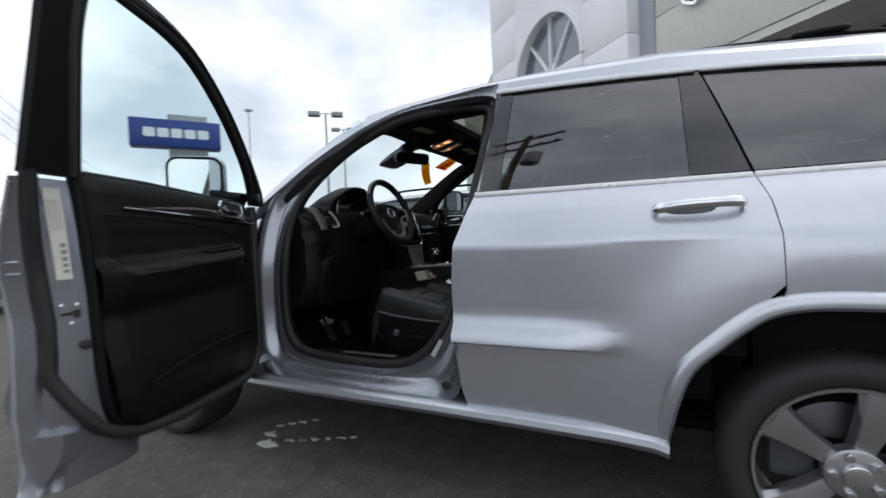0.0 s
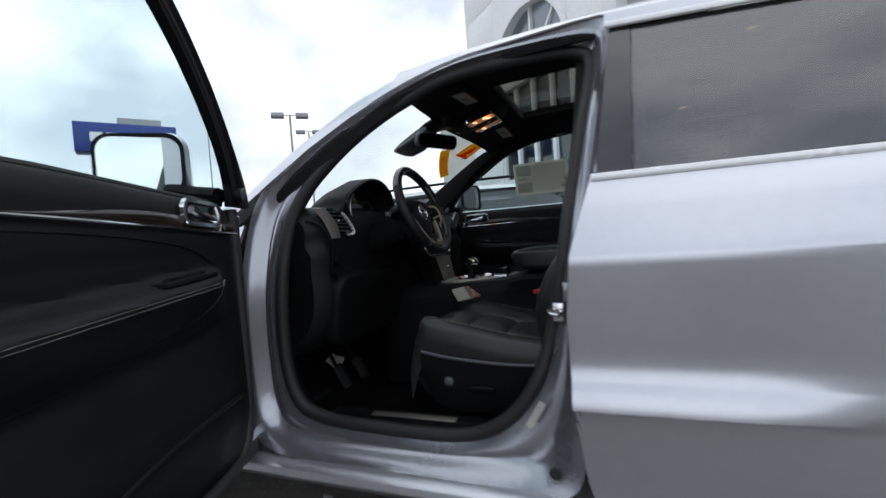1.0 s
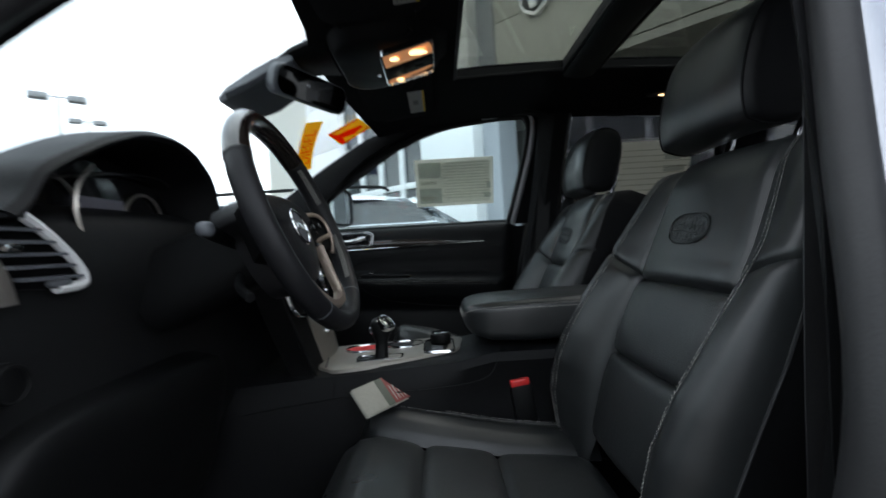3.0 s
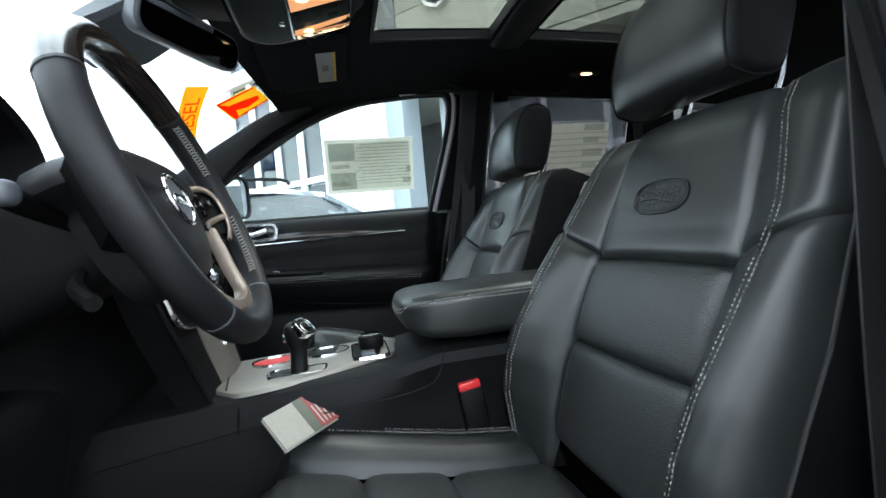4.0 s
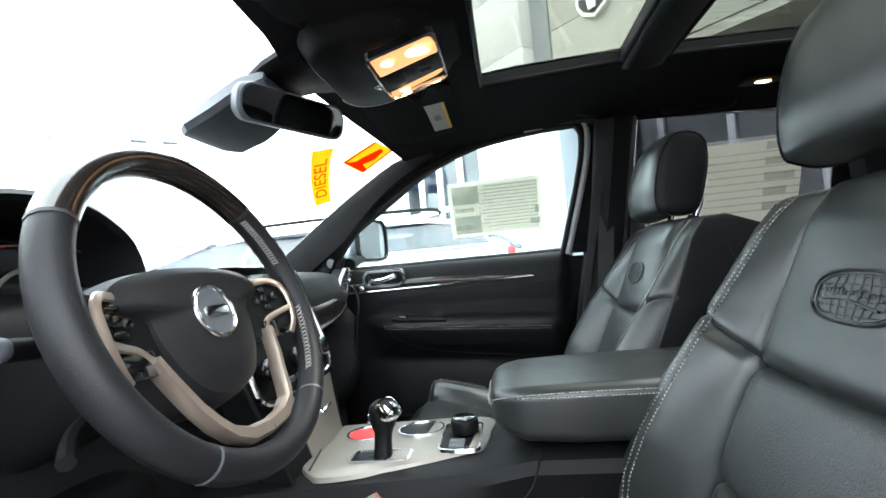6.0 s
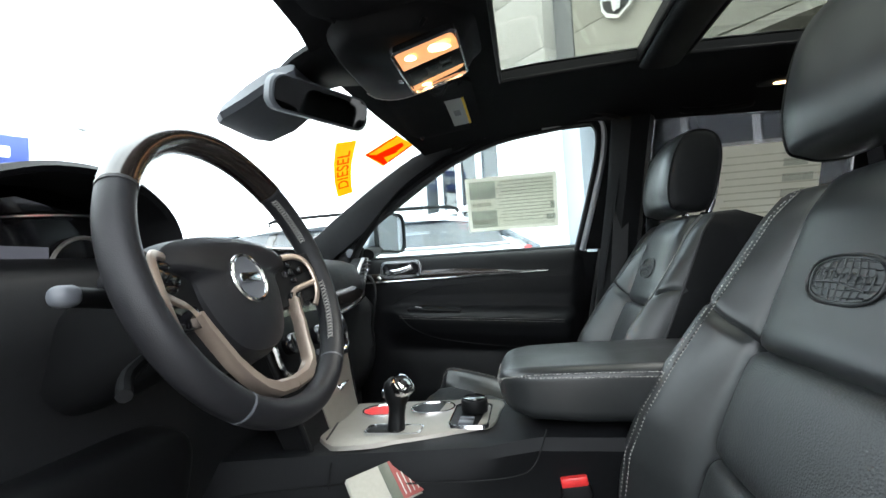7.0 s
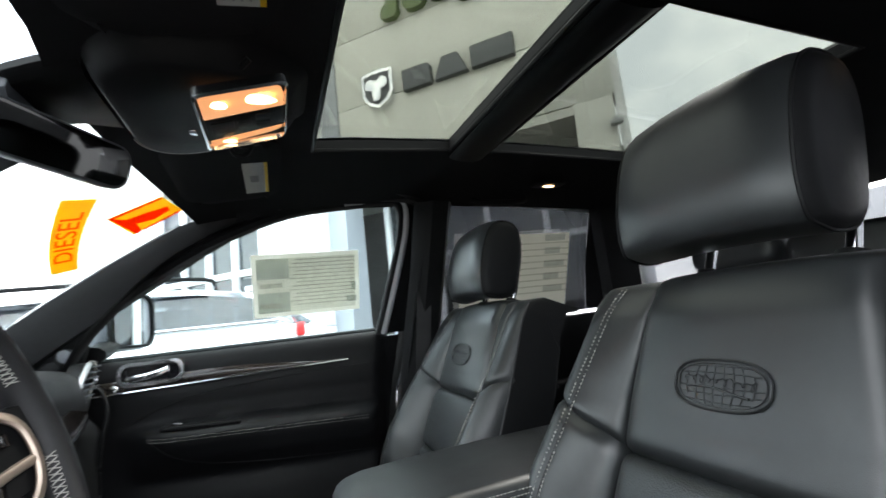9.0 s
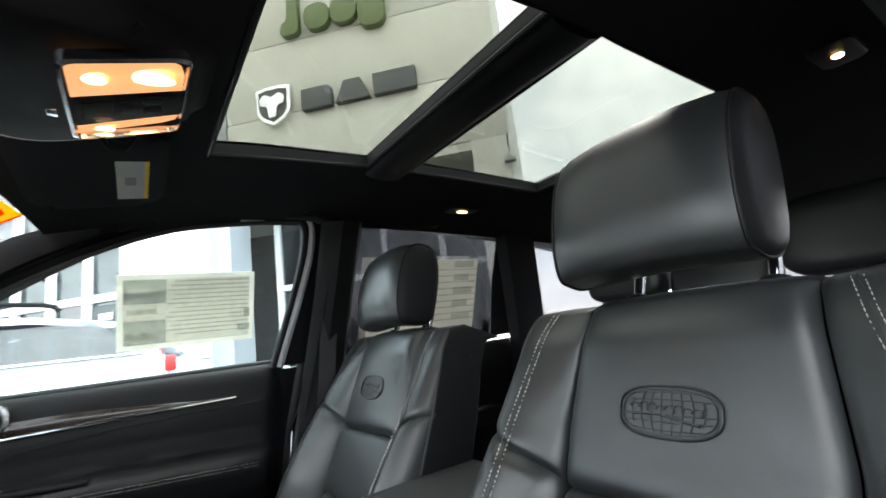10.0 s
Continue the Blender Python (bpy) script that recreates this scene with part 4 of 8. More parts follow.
def screen_edges(y):
    k = 1 - (1 - ((y - YC) / 0.74) ** 2)
    return 0.06 + 0.28 * k, 0.865 + 0.10 * k + header_lean(y), 1.195 + 0.01 * k, 1.628 - 0.035 * k


def screen_point(u, v, lift=0.0):
    """The windscreen's surface: u across, v upwards."""
    y = 0.30 + 1.48 * u
    x0, x1, z0, z1 = screen_edges(y)
    return Vector((x0 + (x1 - x0) * v, y, z0 + (z1 - z0) * v ** 0.82 + lift))


def screen_z(x, y):
    x0, x1, z0, z1 = screen_edges(y)
    v = min(1.0, max(0.0, (x - x0) / (x1 - x0)))
    return z0 + (z1 - z0) * v ** 0.82


def a_pillar(at):
    """The painted windscreen pillar and its inner black cover."""
    rings = []
    for x in (0.10, 0.25, 0.40, 0.55, 0.70, 0.85, 1.0, 1.1):
        ez, ey = interp(x, [(0.10, 1.03), *EDGE_Z]), interp(x, [(0.10, 0.17), *EDGE_Y])
        zi = max(ez + 0.02, screen_z(x, ey + 0.075) + 0.004)
        rings.append([at((x, ey, ez)), at((x - 0.008, ey + 0.02, ez * 0.5 + zi * 0.5 + 0.006)), at((x - 0.01, ey + 0.05, zi + 0.004)), at((x, ey + 0.075, zi)), at((x + 0.03, ey + 0.04, ez - 0.01))])
    part("windscreen_pillar", loft(rings), PAINT, suv)
    rings = []
    for x in (0.33, 0.45, 0.6, 0.75, 0.9, 1.0, 1.12):
        ez, ey = interp(x, EDGE_Z), interp(x, EDGE_Y)
        zi = max(ez + 0.012, screen_z(x, ey + 0.085) - 0.006)
        up = 0.010 + 0.024 * ease(0.80, 1.02, x)
        rings.append([at((x + 0.03, ey + 0.02, ez - 0.035 + up)), at((x + 0.02, ey + 0.035, ez - 0.012)), at((x, ey + 0.085, zi)),
                      at((x + 0.045, ey + 0.09, zi - 0.012)), at((x + 0.075, ey + 0.065, ez - 0.034 + up)), at((x + 0.06, ey + 0.035, ez - 0.050 + up))])
    part("pillar_trim", loft(rings), DASH, suv, "black inner pillar trim")


def b_pillar(at):
    path = [(1.50, 0.30, 0.48), (1.545, 0.30, 0.80), (1.575, 0.315, 1.15), (1.605, 0.35, 1.40), (1.625, 0.39, 1.60)]
    rings = []
    for (x, y, z), w in zip(path, (0.10, 0.085, 0.075, 0.07, 0.075)):
        yo = max(y - 0.06, ring_in_y(z) + 0.068)
        y = max(y, yo + 0.018)
        rings.append([at((x - w * 0.72, yo, z)), at((x - w * 0.6, y - 0.005, z)), at((x, y + 0.02, z)), at((x + w * 0.75, y + 0.01, z)), at((x + w * 1.0, yo, z))])
    part("pillar_trim", loft(rings), SOFT, suv, "black inner door pillar trim")
    belt = smooth_line([at((1.61, 0.405, 1.50)), at((1.59, 0.392, 1.30)), at((1.56, 0.372, 1.0)), at((1.53, 0.35, 0.7)), at((1.48, 0.345, 0.52))], 6)
    b = part("seat_belt", sweep(belt, [(-0.024, -0.001), (0.024, -0.001), (0.024, 0.001), (-0.024, 0.001)], up=(0, 1, 0)), RUBBER, suv, "black seat belt webbing")
    part("belt_guide", pillow((0.04, 0.02, 0.07), at((1.615, 0.415, 1.50)), e1=0.6, e2=0.6), HARD, b)
    # rear side trim and rear pillar
    c = [(2.40, 0.30, 0.6), (2.45, 0.30, 1.18), (2.36, 0.40, 1.60)]
    rings = [[at((x - 0.06, y - 0.02, z)), at((x - 0.05, y + 0.03, z)), at((x + 0.10, y + 0.03, z)), at((x + 0.12, y - 0.02, z))] for x, y, z in c]
    part("pillar_trim", loft(rings), SOFT, suv, "black inner rear pillar trim")


for at in (left, mirrored):
    rear_door(at)
    side_glass(at)
    door_ring(at)
    rocker(at)
    wheel(2.724, at)
    wheel(-0.20, at)
    rear_arch(at)
    quarter_panel(at)
    roof_strip(at)
    a_pillar(at)
    b_pillar(at)

# sill plate, hinge plug and striker of the open doorway
part("striker", merge(tube(smooth_line([(1.475, 0.215, 0.85), (1.475, 0.175, 0.85), (1.50, 0.165, 0.845), (1.505, 0.215, 0.84)], 4), 0.006, 8),
                      box((0.03, 0.006, 0.05), (1.496, 0.208, 0.845), 0.003)), CHROME, suv, "bright door striker")
part("hinge_plate", merge(box((0.06, 0.012, 0.05), (1.545, 0.165, 0.905), 0.004), box((0.03, 0.03, 0.02), (1.55, 0.15, 0.925), 0.004)), PAINT_SHADED, suv)
part("grommet", cyl(0.016, 0.012, (1.472, 0.133, 0.443), (90, 0, 0), 20, bevel=0.003), RUBBER, suv)
part("data_label", box((0.08, 0.002, 0.018), (1.425, 0.163, 0.580), 0.0, (0, -58, 0)), PAPER_G, suv, "white data label with plain bars")
part("sill_plate", merge(box((0.62, 0.10, 0.012), (0.99, 0.29, 0.482), 0.004), box((0.42, 0.05, 0.004), (1.0, 0.29, 0.490), 0.001)), HARD, suv, "black sill plate")
part("sill_badge", box((0.30, 0.032, 0.003), (1.0, 0.29, 0.4925), 0.001), SATIN, suv, "satin sill insert")

# roof with two glazed openings
SR_X = ((1.238, 1.583), (1.696, 2.160))   # the two glazed openings
SR_Y0, SR_Y1 = 0.728, 1.322


def roof_z(x, y):
    c, e = interp(x, CREST), interp(x, CREST) - 0.012
    t = abs(y - YC) / 0.60
    return c + 0.022 - 0.034 * t * t


def roof_piece(x0, x1, y0, y1, z_shift, thick, nu=10, nv=10):
    return sheet(lambda u, v: Vector((x0 + (x1 - x0) * u, y0 + (y1 - y0) * v, roof_z(x0 + (x1 - x0) * u, y0 + (y1 - y0) * v) + z_shift)), nu, nv, thick)


def head_z(x, y):
    """The headliner's height."""
    t = abs(y - YC) / 0.68
    return interp(x, [(0.88, 1.606), (1.1, 1.632), (1.3, 1.652), (1.65, 1.658), (1.9, 1.650), (2.2, 1.635), (2.6, 1.61), (3.2, 1.55)]) - 0.056 * t ** 3.2


def pane_piece(x0, x1):
    return sheet(lambda u, v: Vector((x0 + (x1 - x0) * u, SR_Y0 + (SR_Y1 - SR_Y0) * v, head_z(x0 + (x1 - x0) * u, YC) + 0.030)), 8, 8, 0.004, (0, 0, 1))


def black_glass(x0, x1, y0, y1):
    """The blackened border of the roof glass, round the clear panes."""
    return sheet(lambda u, v: Vector((x0 + (x1 - x0) * u, y0 + (y1 - y0) * v, head_z(x0 + (x1 - x0) * u, YC) + 0.031)), 10, 4, 0.006, (0, 0, 1))


def roof_front(u, v):
    y = 0.44 + 1.20 * v
    x0 = 0.872 + 0.10 * ((y - YC) / 0.74) ** 2 + header_lean(y)
    x = x0 + (1.13 - x0) * u
    return Vector((x, y, roof_z(x, y)))


roof = part("roof", merge(sheet(roof_front, 10, 16, 0.006), roof_piece(1.13, 2.30, 0.44, 0.60, 0, 0.006), roof_piece(1.13, 2.30, 1.48, 1.64, 0, 0.006),
                          roof_piece(2.30, 3.32, 0.44, 1.64, 0, 0.006, 20)), PAINT, suv)
(xa, xb), (xc, xd) = SR_X
part("sunroof_pane", pane_piece(xa, xb), ROOF_GLASS, suv, "tinted sunroof glass", shadow=False)
part("sunroof_pane", pane_piece(xc, xd), REAR_ROOF_GLASS, suv, "darker tinted sunroof glass", shadow=False)
part("roof_glass_border", merge(black_glass(1.10, xa, 0.58, 1.50), black_glass(xb, xc, SR_Y0, SR_Y1), black_glass(xd, 2.33, 0.58, 1.50),
                                black_glass(xa, xd, 0.58, SR_Y0), black_glass(xa, xd, SR_Y1, 1.50)), GLOSS, suv, "blackened border of the roof glass")

# windscreen
part("windscreen", sheet(lambda u, v: screen_point(u, v), 26, 16, 0.005), CLEAR, suv, "clear laminated windscreen", shadow=False)
# bonnet, wings and nose
def bonnet(u, v):
    x, y = -1.0 + 1.12 * u, 0.20 + 1.68 * v
    t = abs(y - YC) / 0.84
    return Vector((x + 0.10 * t * t * (1 - u), y, 0.98 + 0.165 * (u ** 0.7) - 0.09 * t ** 4 + (0.012 if 0.35 < t < 0.75 else 0.0)))


part("bonnet", sheet(bonnet, 16, 28, 0.01), PAINT, suv)
for at in (left, mirrored):
    def wing_fn(u, v):
        x = -0.95 + 1.40 * u
        zl = 0.38 + 0.44 * max(0.0, 1 - ((x + 0.20) / 0.47) ** 2) ** 0.5 if abs(x + 0.20) < 0.47 else 0.38
        zt = interp(x, [(-0.95, 0.92), (0.1, 1.05), (0.45, 1.16)])
        z = zl + (zt - zl) * v
        return at((x, side_y(2.4, min(z, 1.15)) + 0.25 * ease(-0.5, -0.95, x) + 0.02, z))
    part("front_wing", sheet(wing_fn, 24, 12, 0.012), PAINT, suv)
part("nose", loft([[(-0.98 + 0.05 * k, y, z) for y, z in ((0.30, 0.35), (1.78, 0.35), (1.80, 0.95), (1.04, 1.0), (0.28, 0.95))] for k in (0, 1)]), PAINT, suv)
part("grille", span((-1.0, 0.55, 0.68), (-0.97, 1.53, 0.88), 0.01), HARD, suv)
# tail
part("tailgate", loft([[(x, y, z) for y, z in ((0.40, 0.42), (1.68, 0.42), (1.70, 1.16), (0.38, 1.16))] for x in (3.50, 3.56)]), PAINT, suv)
part("rear_screen", sheet(lambda u, v: Vector((3.52 - 0.27 * v, 0.42 + 0.06 * v + (1.24 - 0.12 * v) * u, 1.17 + 0.36 * v)), 6, 4, 0.005), PRIVACY, suv, "dark tinted rear screen", shadow=False)
part("rear_bumper", pillow((0.22, 1.75, 0.30), (3.52, YC, 0.52), e1=0.4, e2=0.3), PAINT, suv)
# floor pan and underside
part("floor_pan", merge(span((0.30, 0.22, 0.36), (3.45, 1.86, 0.385)), span((0.0, 0.5, 0.30), (3.3, 1.6, 0.36))), CARPET, suv, "black carpeted floor")
part("firewall", span((0.30, 0.24, 0.385), (0.33, 1.84, 1.15)), CARPET, suv)


# ---- front doors: one swung open, one shut ----
HINGE = Vector((0.437, 0.168, 0))
OPEN = Matrix.Translation(HINGE) @ Matrix.Rotation(radians(-71.2), 4, "Z") @ Matrix.Translation(-HINGE)
SHUT_R = Matrix(((1, 0, 0, 0), (0, -1, 0, 2 * YC), (0, 0, 1, 0), (0, 0, 0, 1)))
INNER = [(0.46, 0.225), (0.475, 0.255), (0.52, 0.285), (0.60, 0.30), (0.70, 0.298), (0.79, 0.280), (0.835, 0.266), (0.848, 0.272), (0.90, 0.312), (0.945, 0.332),
         (0.966, 0.334), (0.978, 0.322), (0.990, 0.280), (1.002, 0.262), (1.05, 0.256), (1.11, 0.268), (1.13, 0.262), (1.17, 0.258), (1.195, 0.248), (1.213, 0.232), (1.22, 0.20)]
INNER_LOW = [(0.46, 0.225), (0.475, 0.255), (0.52, 0.275), (0.60, 0.28), (0.80, 0.27), (0.95, 0.262), (1.11, 0.265), (1.17, 0.258), (1.195, 0.248), (1.213, 0.232), (1.22, 0.20)]
TRIM_REAR = [(0.46, 1.33), (0.55, 1.39), (0.70, 1.415), (0.90, 1.425), (1.1, 1.445), (1.22, 1.465)]
TRIM_FRONT = [(0.46, 0.66), (0.6, 0.61), (1.0, 0.60), (1.1, 0.60), (1.22, 0.61)]
FRAME_OUT = [(0.48, 1.215), (0.56, 1.29), (0.69, 1.385), (0.86, 1.488), (1.03, 1.566), (1.20, 1.618), (1.42, 1.645), (1.58, 1.648), (1.632, 1.632), (1.645, 1.58), (1.630, 1.45), (1.60, 1.20)]
FRAME_IN = [(0.60, 1.21), (0.645, 1.272), (0.735, 1.355), (0.88, 1.450), (1.03, 1.524), (1.20, 1.582), (1.40, 1.606), (1.498, 1.612), (1.526, 1.600), (1.534, 1.555), (1.518, 1.45), (1.455, 1.20)]


def in_y(x, z):
    f = ease(0.70, 0.86, x) * ease(1.46, 1.40, x)
    z -= 0.06 * max(0.0, min(0.6, 1.37 - x)) * ease(0.6, 0.85, z) * ease(1.11, 1.03, z)   # the armrest climbs forwards
    y = interp(z, INNER_LOW) * (1 - f) + interp(z, INNER) * f
    # a shallow sweep of the padded centre
    return y + 0.008 * math.sin(max(0.0, min(1.0, (z - 0.99) / 0.12)) * math.pi) * f


def front_door(T, where, detail):
    def P(x, y, z):
        return T @ Vector((x, y, z))

    def put(name, bm, m, parent, label="", **kw):
        if detail:
            for v in bm.verts:   # the waist and frame climb towards the latch
                if v.co.z > 1.0:
                    v.co.z += 0.13 * (v.co.z - 1.0) * ease(0.55, 1.35, v.co.x)
        bm.transform(T)
        return part(name, bm, m, parent, label, **kw)

    def same(p):
        return Vector(p)
    skin = side_sheet(lambda z: interp(z, [(0.36, 0.50), (0.6, 0.475), (1.19, 0.485)]), lambda z: interp(z, REAR_EDGE) - 0.008, 0.385, 1.19, 26, same, 0.01)
    door = put("front_door", skin, PAINT, suv, where)
    # steel inner shell: rear face, foot and front face
    edge_zs = (0.40, 0.46, 0.54, 0.64, 0.74, 0.84, 0.94, 1.04, 1.12, 1.19)
    flare = 0.026 if detail else 0.0

    def end_pts(z):
        """The door's end, from the outer skin over the seal channel to the trim."""
        xr = interp(z, REAR_EDGE) - 0.010 + flare * ease(0.44, 0.62, z)
        xt = interp(z, TRIM_REAR) + 0.012
        y0 = side_y(1.5, z) + 0.006
        d = 0.238 - y0
        return [(xr, y0, z), (xr - 0.003, y0 + 0.16 * d, z), (xr - 0.010, y0 + 0.24 * d, z), (xr - 0.014, y0 + 0.42 * d, z), (xr - 0.034, y0 + 0.47 * d, z), (xr - 0.040, y0 + 0.62 * d, z),
                (xr - 0.040, y0 + 0.70 * d, z), (xt + 0.02, 0.236, z), (xt, 0.238, z), (xt - 0.05, 0.225, z), (xt - 0.05, y0 + 0.02, z)]
    put("door_shell", loft([end_pts(z) for z in edge_zs]), PAINT_SHADED if detail else SOFT, door, "painted steel door end" if detail else "")
    rings = []
    for x in (0.50, 0.7, 0.95, 1.2, 1.40, 1.54):
        k = ease(1.25, 1.55, x)
        rings.append([(x, 0.125, 0.39), (x, 0.15, 0.398), (x, 0.20, 0.44 + 0.02 * k), (x, 0.235, 0.47 + 0.05 * k), (x, 0.235, 0.50 + 0.06 * k), (x, 0.13, 0.50 + 0.05 * k)])
    put("door_foot", loft(rings), PAINT_SHADED, door, "painted steel door foot")
    rings = []
    for z in (0.42, 0.7, 1.0, 1.18):
        rings.append([(0.487, 0.13, z), (0.50, 0.20, z), (0.53, 0.23, z), (0.62, 0.235, z), (0.62, 0.13, z)])
    put("door_front_end", loft(rings), RUBBER, door)
    # rubber seal round the end and foot
    upper = []
    for z in (1.21, 1.10, 1.0, 0.90, 0.80, 0.70):
        q = end_pts(min(z, 1.19))
        upper.append(((q[4][0] + q[5][0]) / 2 + 0.006, (q[4][1] + q[5][1]) / 2 + 0.004, z))
    seal = smooth_line(upper + [(1.472, 0.222, 0.590), (1.420, 0.246, 0.520), (1.32, 0.256, 0.478), (1.15, 0.258, 0.458),
                        (0.95, 0.256, 0.452), (0.72, 0.250, 0.455), (0.63, 0.245, 0.50), (0.595, 0.243, 0.62), (0.59, 0.24, 0.95), (0.595, 0.238, 1.2)], 6)
    put("door_seal", tube(seal, 0.019, 10, up=(0, 1, 0)), RUBBER, door, "black rubber door seal")
    # trim panel
    def trim_fn(u, v):
        z = 0.46 + 0.76 * v
        x0, x1 = interp(z, TRIM_FRONT), interp(z, TRIM_REAR) + (0.0 if detail else 0.038)
        x = x0 + (x1 - x0) * u
        fall = 0.03 * (ease(0.06, 0.0, u) + ease(0.95, 1.0, u))
        return Vector((x, in_y(x, z) - fall, z))
    trim = put("trim_panel", sheet(trim_fn, 46, 76, 0.004, (0, 1, 0)), SOFT, door, "black padded door trim")
    # veneer strip with a bright line below it
    def strip_fn(u, v):
        x = 0.64 + 0.70 * u
        h = 0.030 * (1 - ease(0.45, 1.0, u) * 0.92)
        z = 1.126 + h * v + 0.010 * u
        return Vector((x, in_y(x, z) + 0.004 + 0.004 * math.sin(math.pi * v), z))
    put("veneer_strip", sheet(strip_fn, 24, 6, 0.003, (0, 1, 0)), WOOD, door, "dark glossy veneer strip")
    line = [(x, in_y(x, 1.125) + 0.007, 1.123 + 0.010 * (x - 0.64) / 0.7) for x in [0.63 + 0.72 * k / 16 for k in range(17)]]
    put("bright_strip", tube(line, 0.0035, 8, up=(0, 1, 0)), CHROME, door)
    # inner handle in its bright surround
    HM = Matrix(((1, 0, 0, 0.804), (0, 0, 1, 0.271), (0, 1, 0, 1.170), (0, 0, 0, 1)))
    o, i = rounded(0.165, 0.068, 0.028, 6), rounded(0.138, 0.042, 0.018, 6)
    bz = loft([[HM @ Vector((x, y, d)) for x, y in pts] for pts, d in ((o, -0.004), ([(x * 0.985, y * 0.97) for x, y in o], 0.006), ([(x * 1.04, y * 1.1) for x, y in i], 0.006), (i, -0.004))], True, False)
    bez = put("handle_surround", bz, CHROME, door, "bright handle surround")
    put("handle_cup", prism(rounded(0.138, 0.040, 0.016), 0.002, HM @ Matrix.Translation((0, 0, -0.003))), GLOSS, bez)
    lever = sweep(smooth_line([(0.745, 0.272, 1.160), (0.78, 0.277, 1.162), (0.815, 0.276, 1.168), (0.845, 0.273, 1.178)], 5), round_section(0.010, 8, 0.006), up=(0, 1, 0))
    put("door_handle", lever, CHROME, bez, "bright inner door lever")
    put("lock_knob", cyl(0.011, 0.012, (0.715, 0.272, 1.138), (90, 0, 0), 16, bevel=0.003), CHROME, bez)
    # stitching on the armrest
    for dz in (0.0, 0.008):
        pts = [(x, in_y(x, 0.964 - dz + 0.06 * (1.37 - x)) + 0.003, 0.964 - dz + 0.06 * (1.37 - x)) for x in [0.80 + 0.59 * k / 24 for k in range(25)]]
        put("stitching", stitches(pts, (0, 1, 0), w=0.0003), THREAD, door)
    # window switches on the armrest
    pod = box((0.20, 0.045, 0.012), (0.93, 0.296, 1.012), 0.004, (0, 3.4, 0))
    sw = put("switch_panel", pod, HARD, door, "black window switch panel")
    for k in range(4 if detail else 1):
        put("switch", box((0.026, 0.015, 0.010), (0.87 + 0.04 * k, 0.296, 1.023 - 0.0024 * k), 0.003, (0, 8, 0)), GLOSS, sw)
    # grooves that bound the armrest and the padded insert
    for pts in ([(0.80, 1.000), (0.83, 0.968), (0.87, 0.938), (0.96, 0.902), (1.15, 0.872), (1.40, 0.850)], [(0.76, 1.04), (0.84, 1.075), (0.95, 1.095), (1.15, 1.108), (1.42, 1.112)]):
        groove = smooth_line([(x, in_y(x, z) + 0.0005, z) for x, z in pts], 5)
        put("trim_groove", tube(groove, 0.0020, 6, up=(0, 1, 0)), HARD, trim)
    lip_pts = [(interp(z, TRIM_REAR) + (0.010 if detail else 0.012), 0.238 if detail else 0.225, z) for z in (0.50, 0.58, 0.68, 0.8, 0.92, 1.04, 1.15, 1.22)]
    put("trim_edge", tube(smooth_line(lip_pts, 4), 0.017, 8, up=(0, 1, 0)), SOFT, trim)
    # map pocket lip and speaker
    lip = smooth_line([(0.70, in_y(0.70, 0.66) + 0.004, 0.66), (0.85, in_y(0.85, 0.68) + 0.010, 0.675), (1.1, in_y(1.1, 0.66) + 0.012, 0.66), (1.32, in_y(1.32, 0.62) + 0.006, 0.62)], 6)
    put("map_pocket", tube(lip, 0.006, 8), HARD, door, "black map pocket edge")
    # window frame
    n = 4
    out_pts = smooth_line([(x, 0, z) for x, z in FRAME_OUT], n)
    in_pts = smooth_line([(x + (0.026 * ease(1.38, 1.50, x) if detail else 0.0), 0, z) for x, z in FRAME_IN], n)
    rings = []
    for a, b in zip(out_pts, in_pts):
        ya, yb = win_y(max(a.z, 1.19)), win_y(max(b.z, 1.19))
        rings.append([(a.x, ya + 0.004, a.z), (a.x, ya + 0.030, a.z), (b.x * 0.6 + a.x * 0.4, (ya + yb) / 2 + 0.052, b.z * 0.6 + a.z * 0.4), (b.x, yb + 0.050, b.z), (b.x, yb + 0.012, b.z)])
    fr = put("window_frame", loft(rings), SOFT, door, "black window frame")
    line = [(p.x, win_y(max(p.z, 1.19)) + 0.045, p.z) for p in in_pts]
    put("window_seal", tube(line, 0.007, 8, up=(0, 1, 0)), RUBBER, fr)
    edge = [(p.x + 0.022 * ease(1.40, 1.52, p.x + 0.3 * ease(1.6, 1.5, p.z)), win_y(max(p.z, 1.19)) + 0.048, p.z + 0.012 * ease(1.55, 1.60, p.z)) for p in in_pts[-22:]]
    put("frame_edge", tube(edge, 0.011, 8, up=(0, 1, 0)), RUBBER if detail else SILVER_TRIM, fr)
    # glass
    top = [(p.x, p.z) for p in in_pts]

    def glass_fn(u, v):
        x = 0.56 + 1.025 * u
        up = interp(x, sorted(top[: len(top) - 2 * n])) if x < 1.53 else 1.59
        z = 1.185 + (up + 0.02 - 1.185) * v
        return Vector((x, win_y(z) + 0.02 - 0.008 * math.sin(math.pi * v), z))
    put("window_pane", sheet(glass_fn, 26, 12, 0.004), DOOR_GLASS, door, "faintly green side glass", shadow=False)
    sill = [(x, 0.222, 1.214) for x in (0.62, 0.9, 1.2, 1.47)]
    put("belt_seal", tube(sill, 0.008, 8), RUBBER, door)
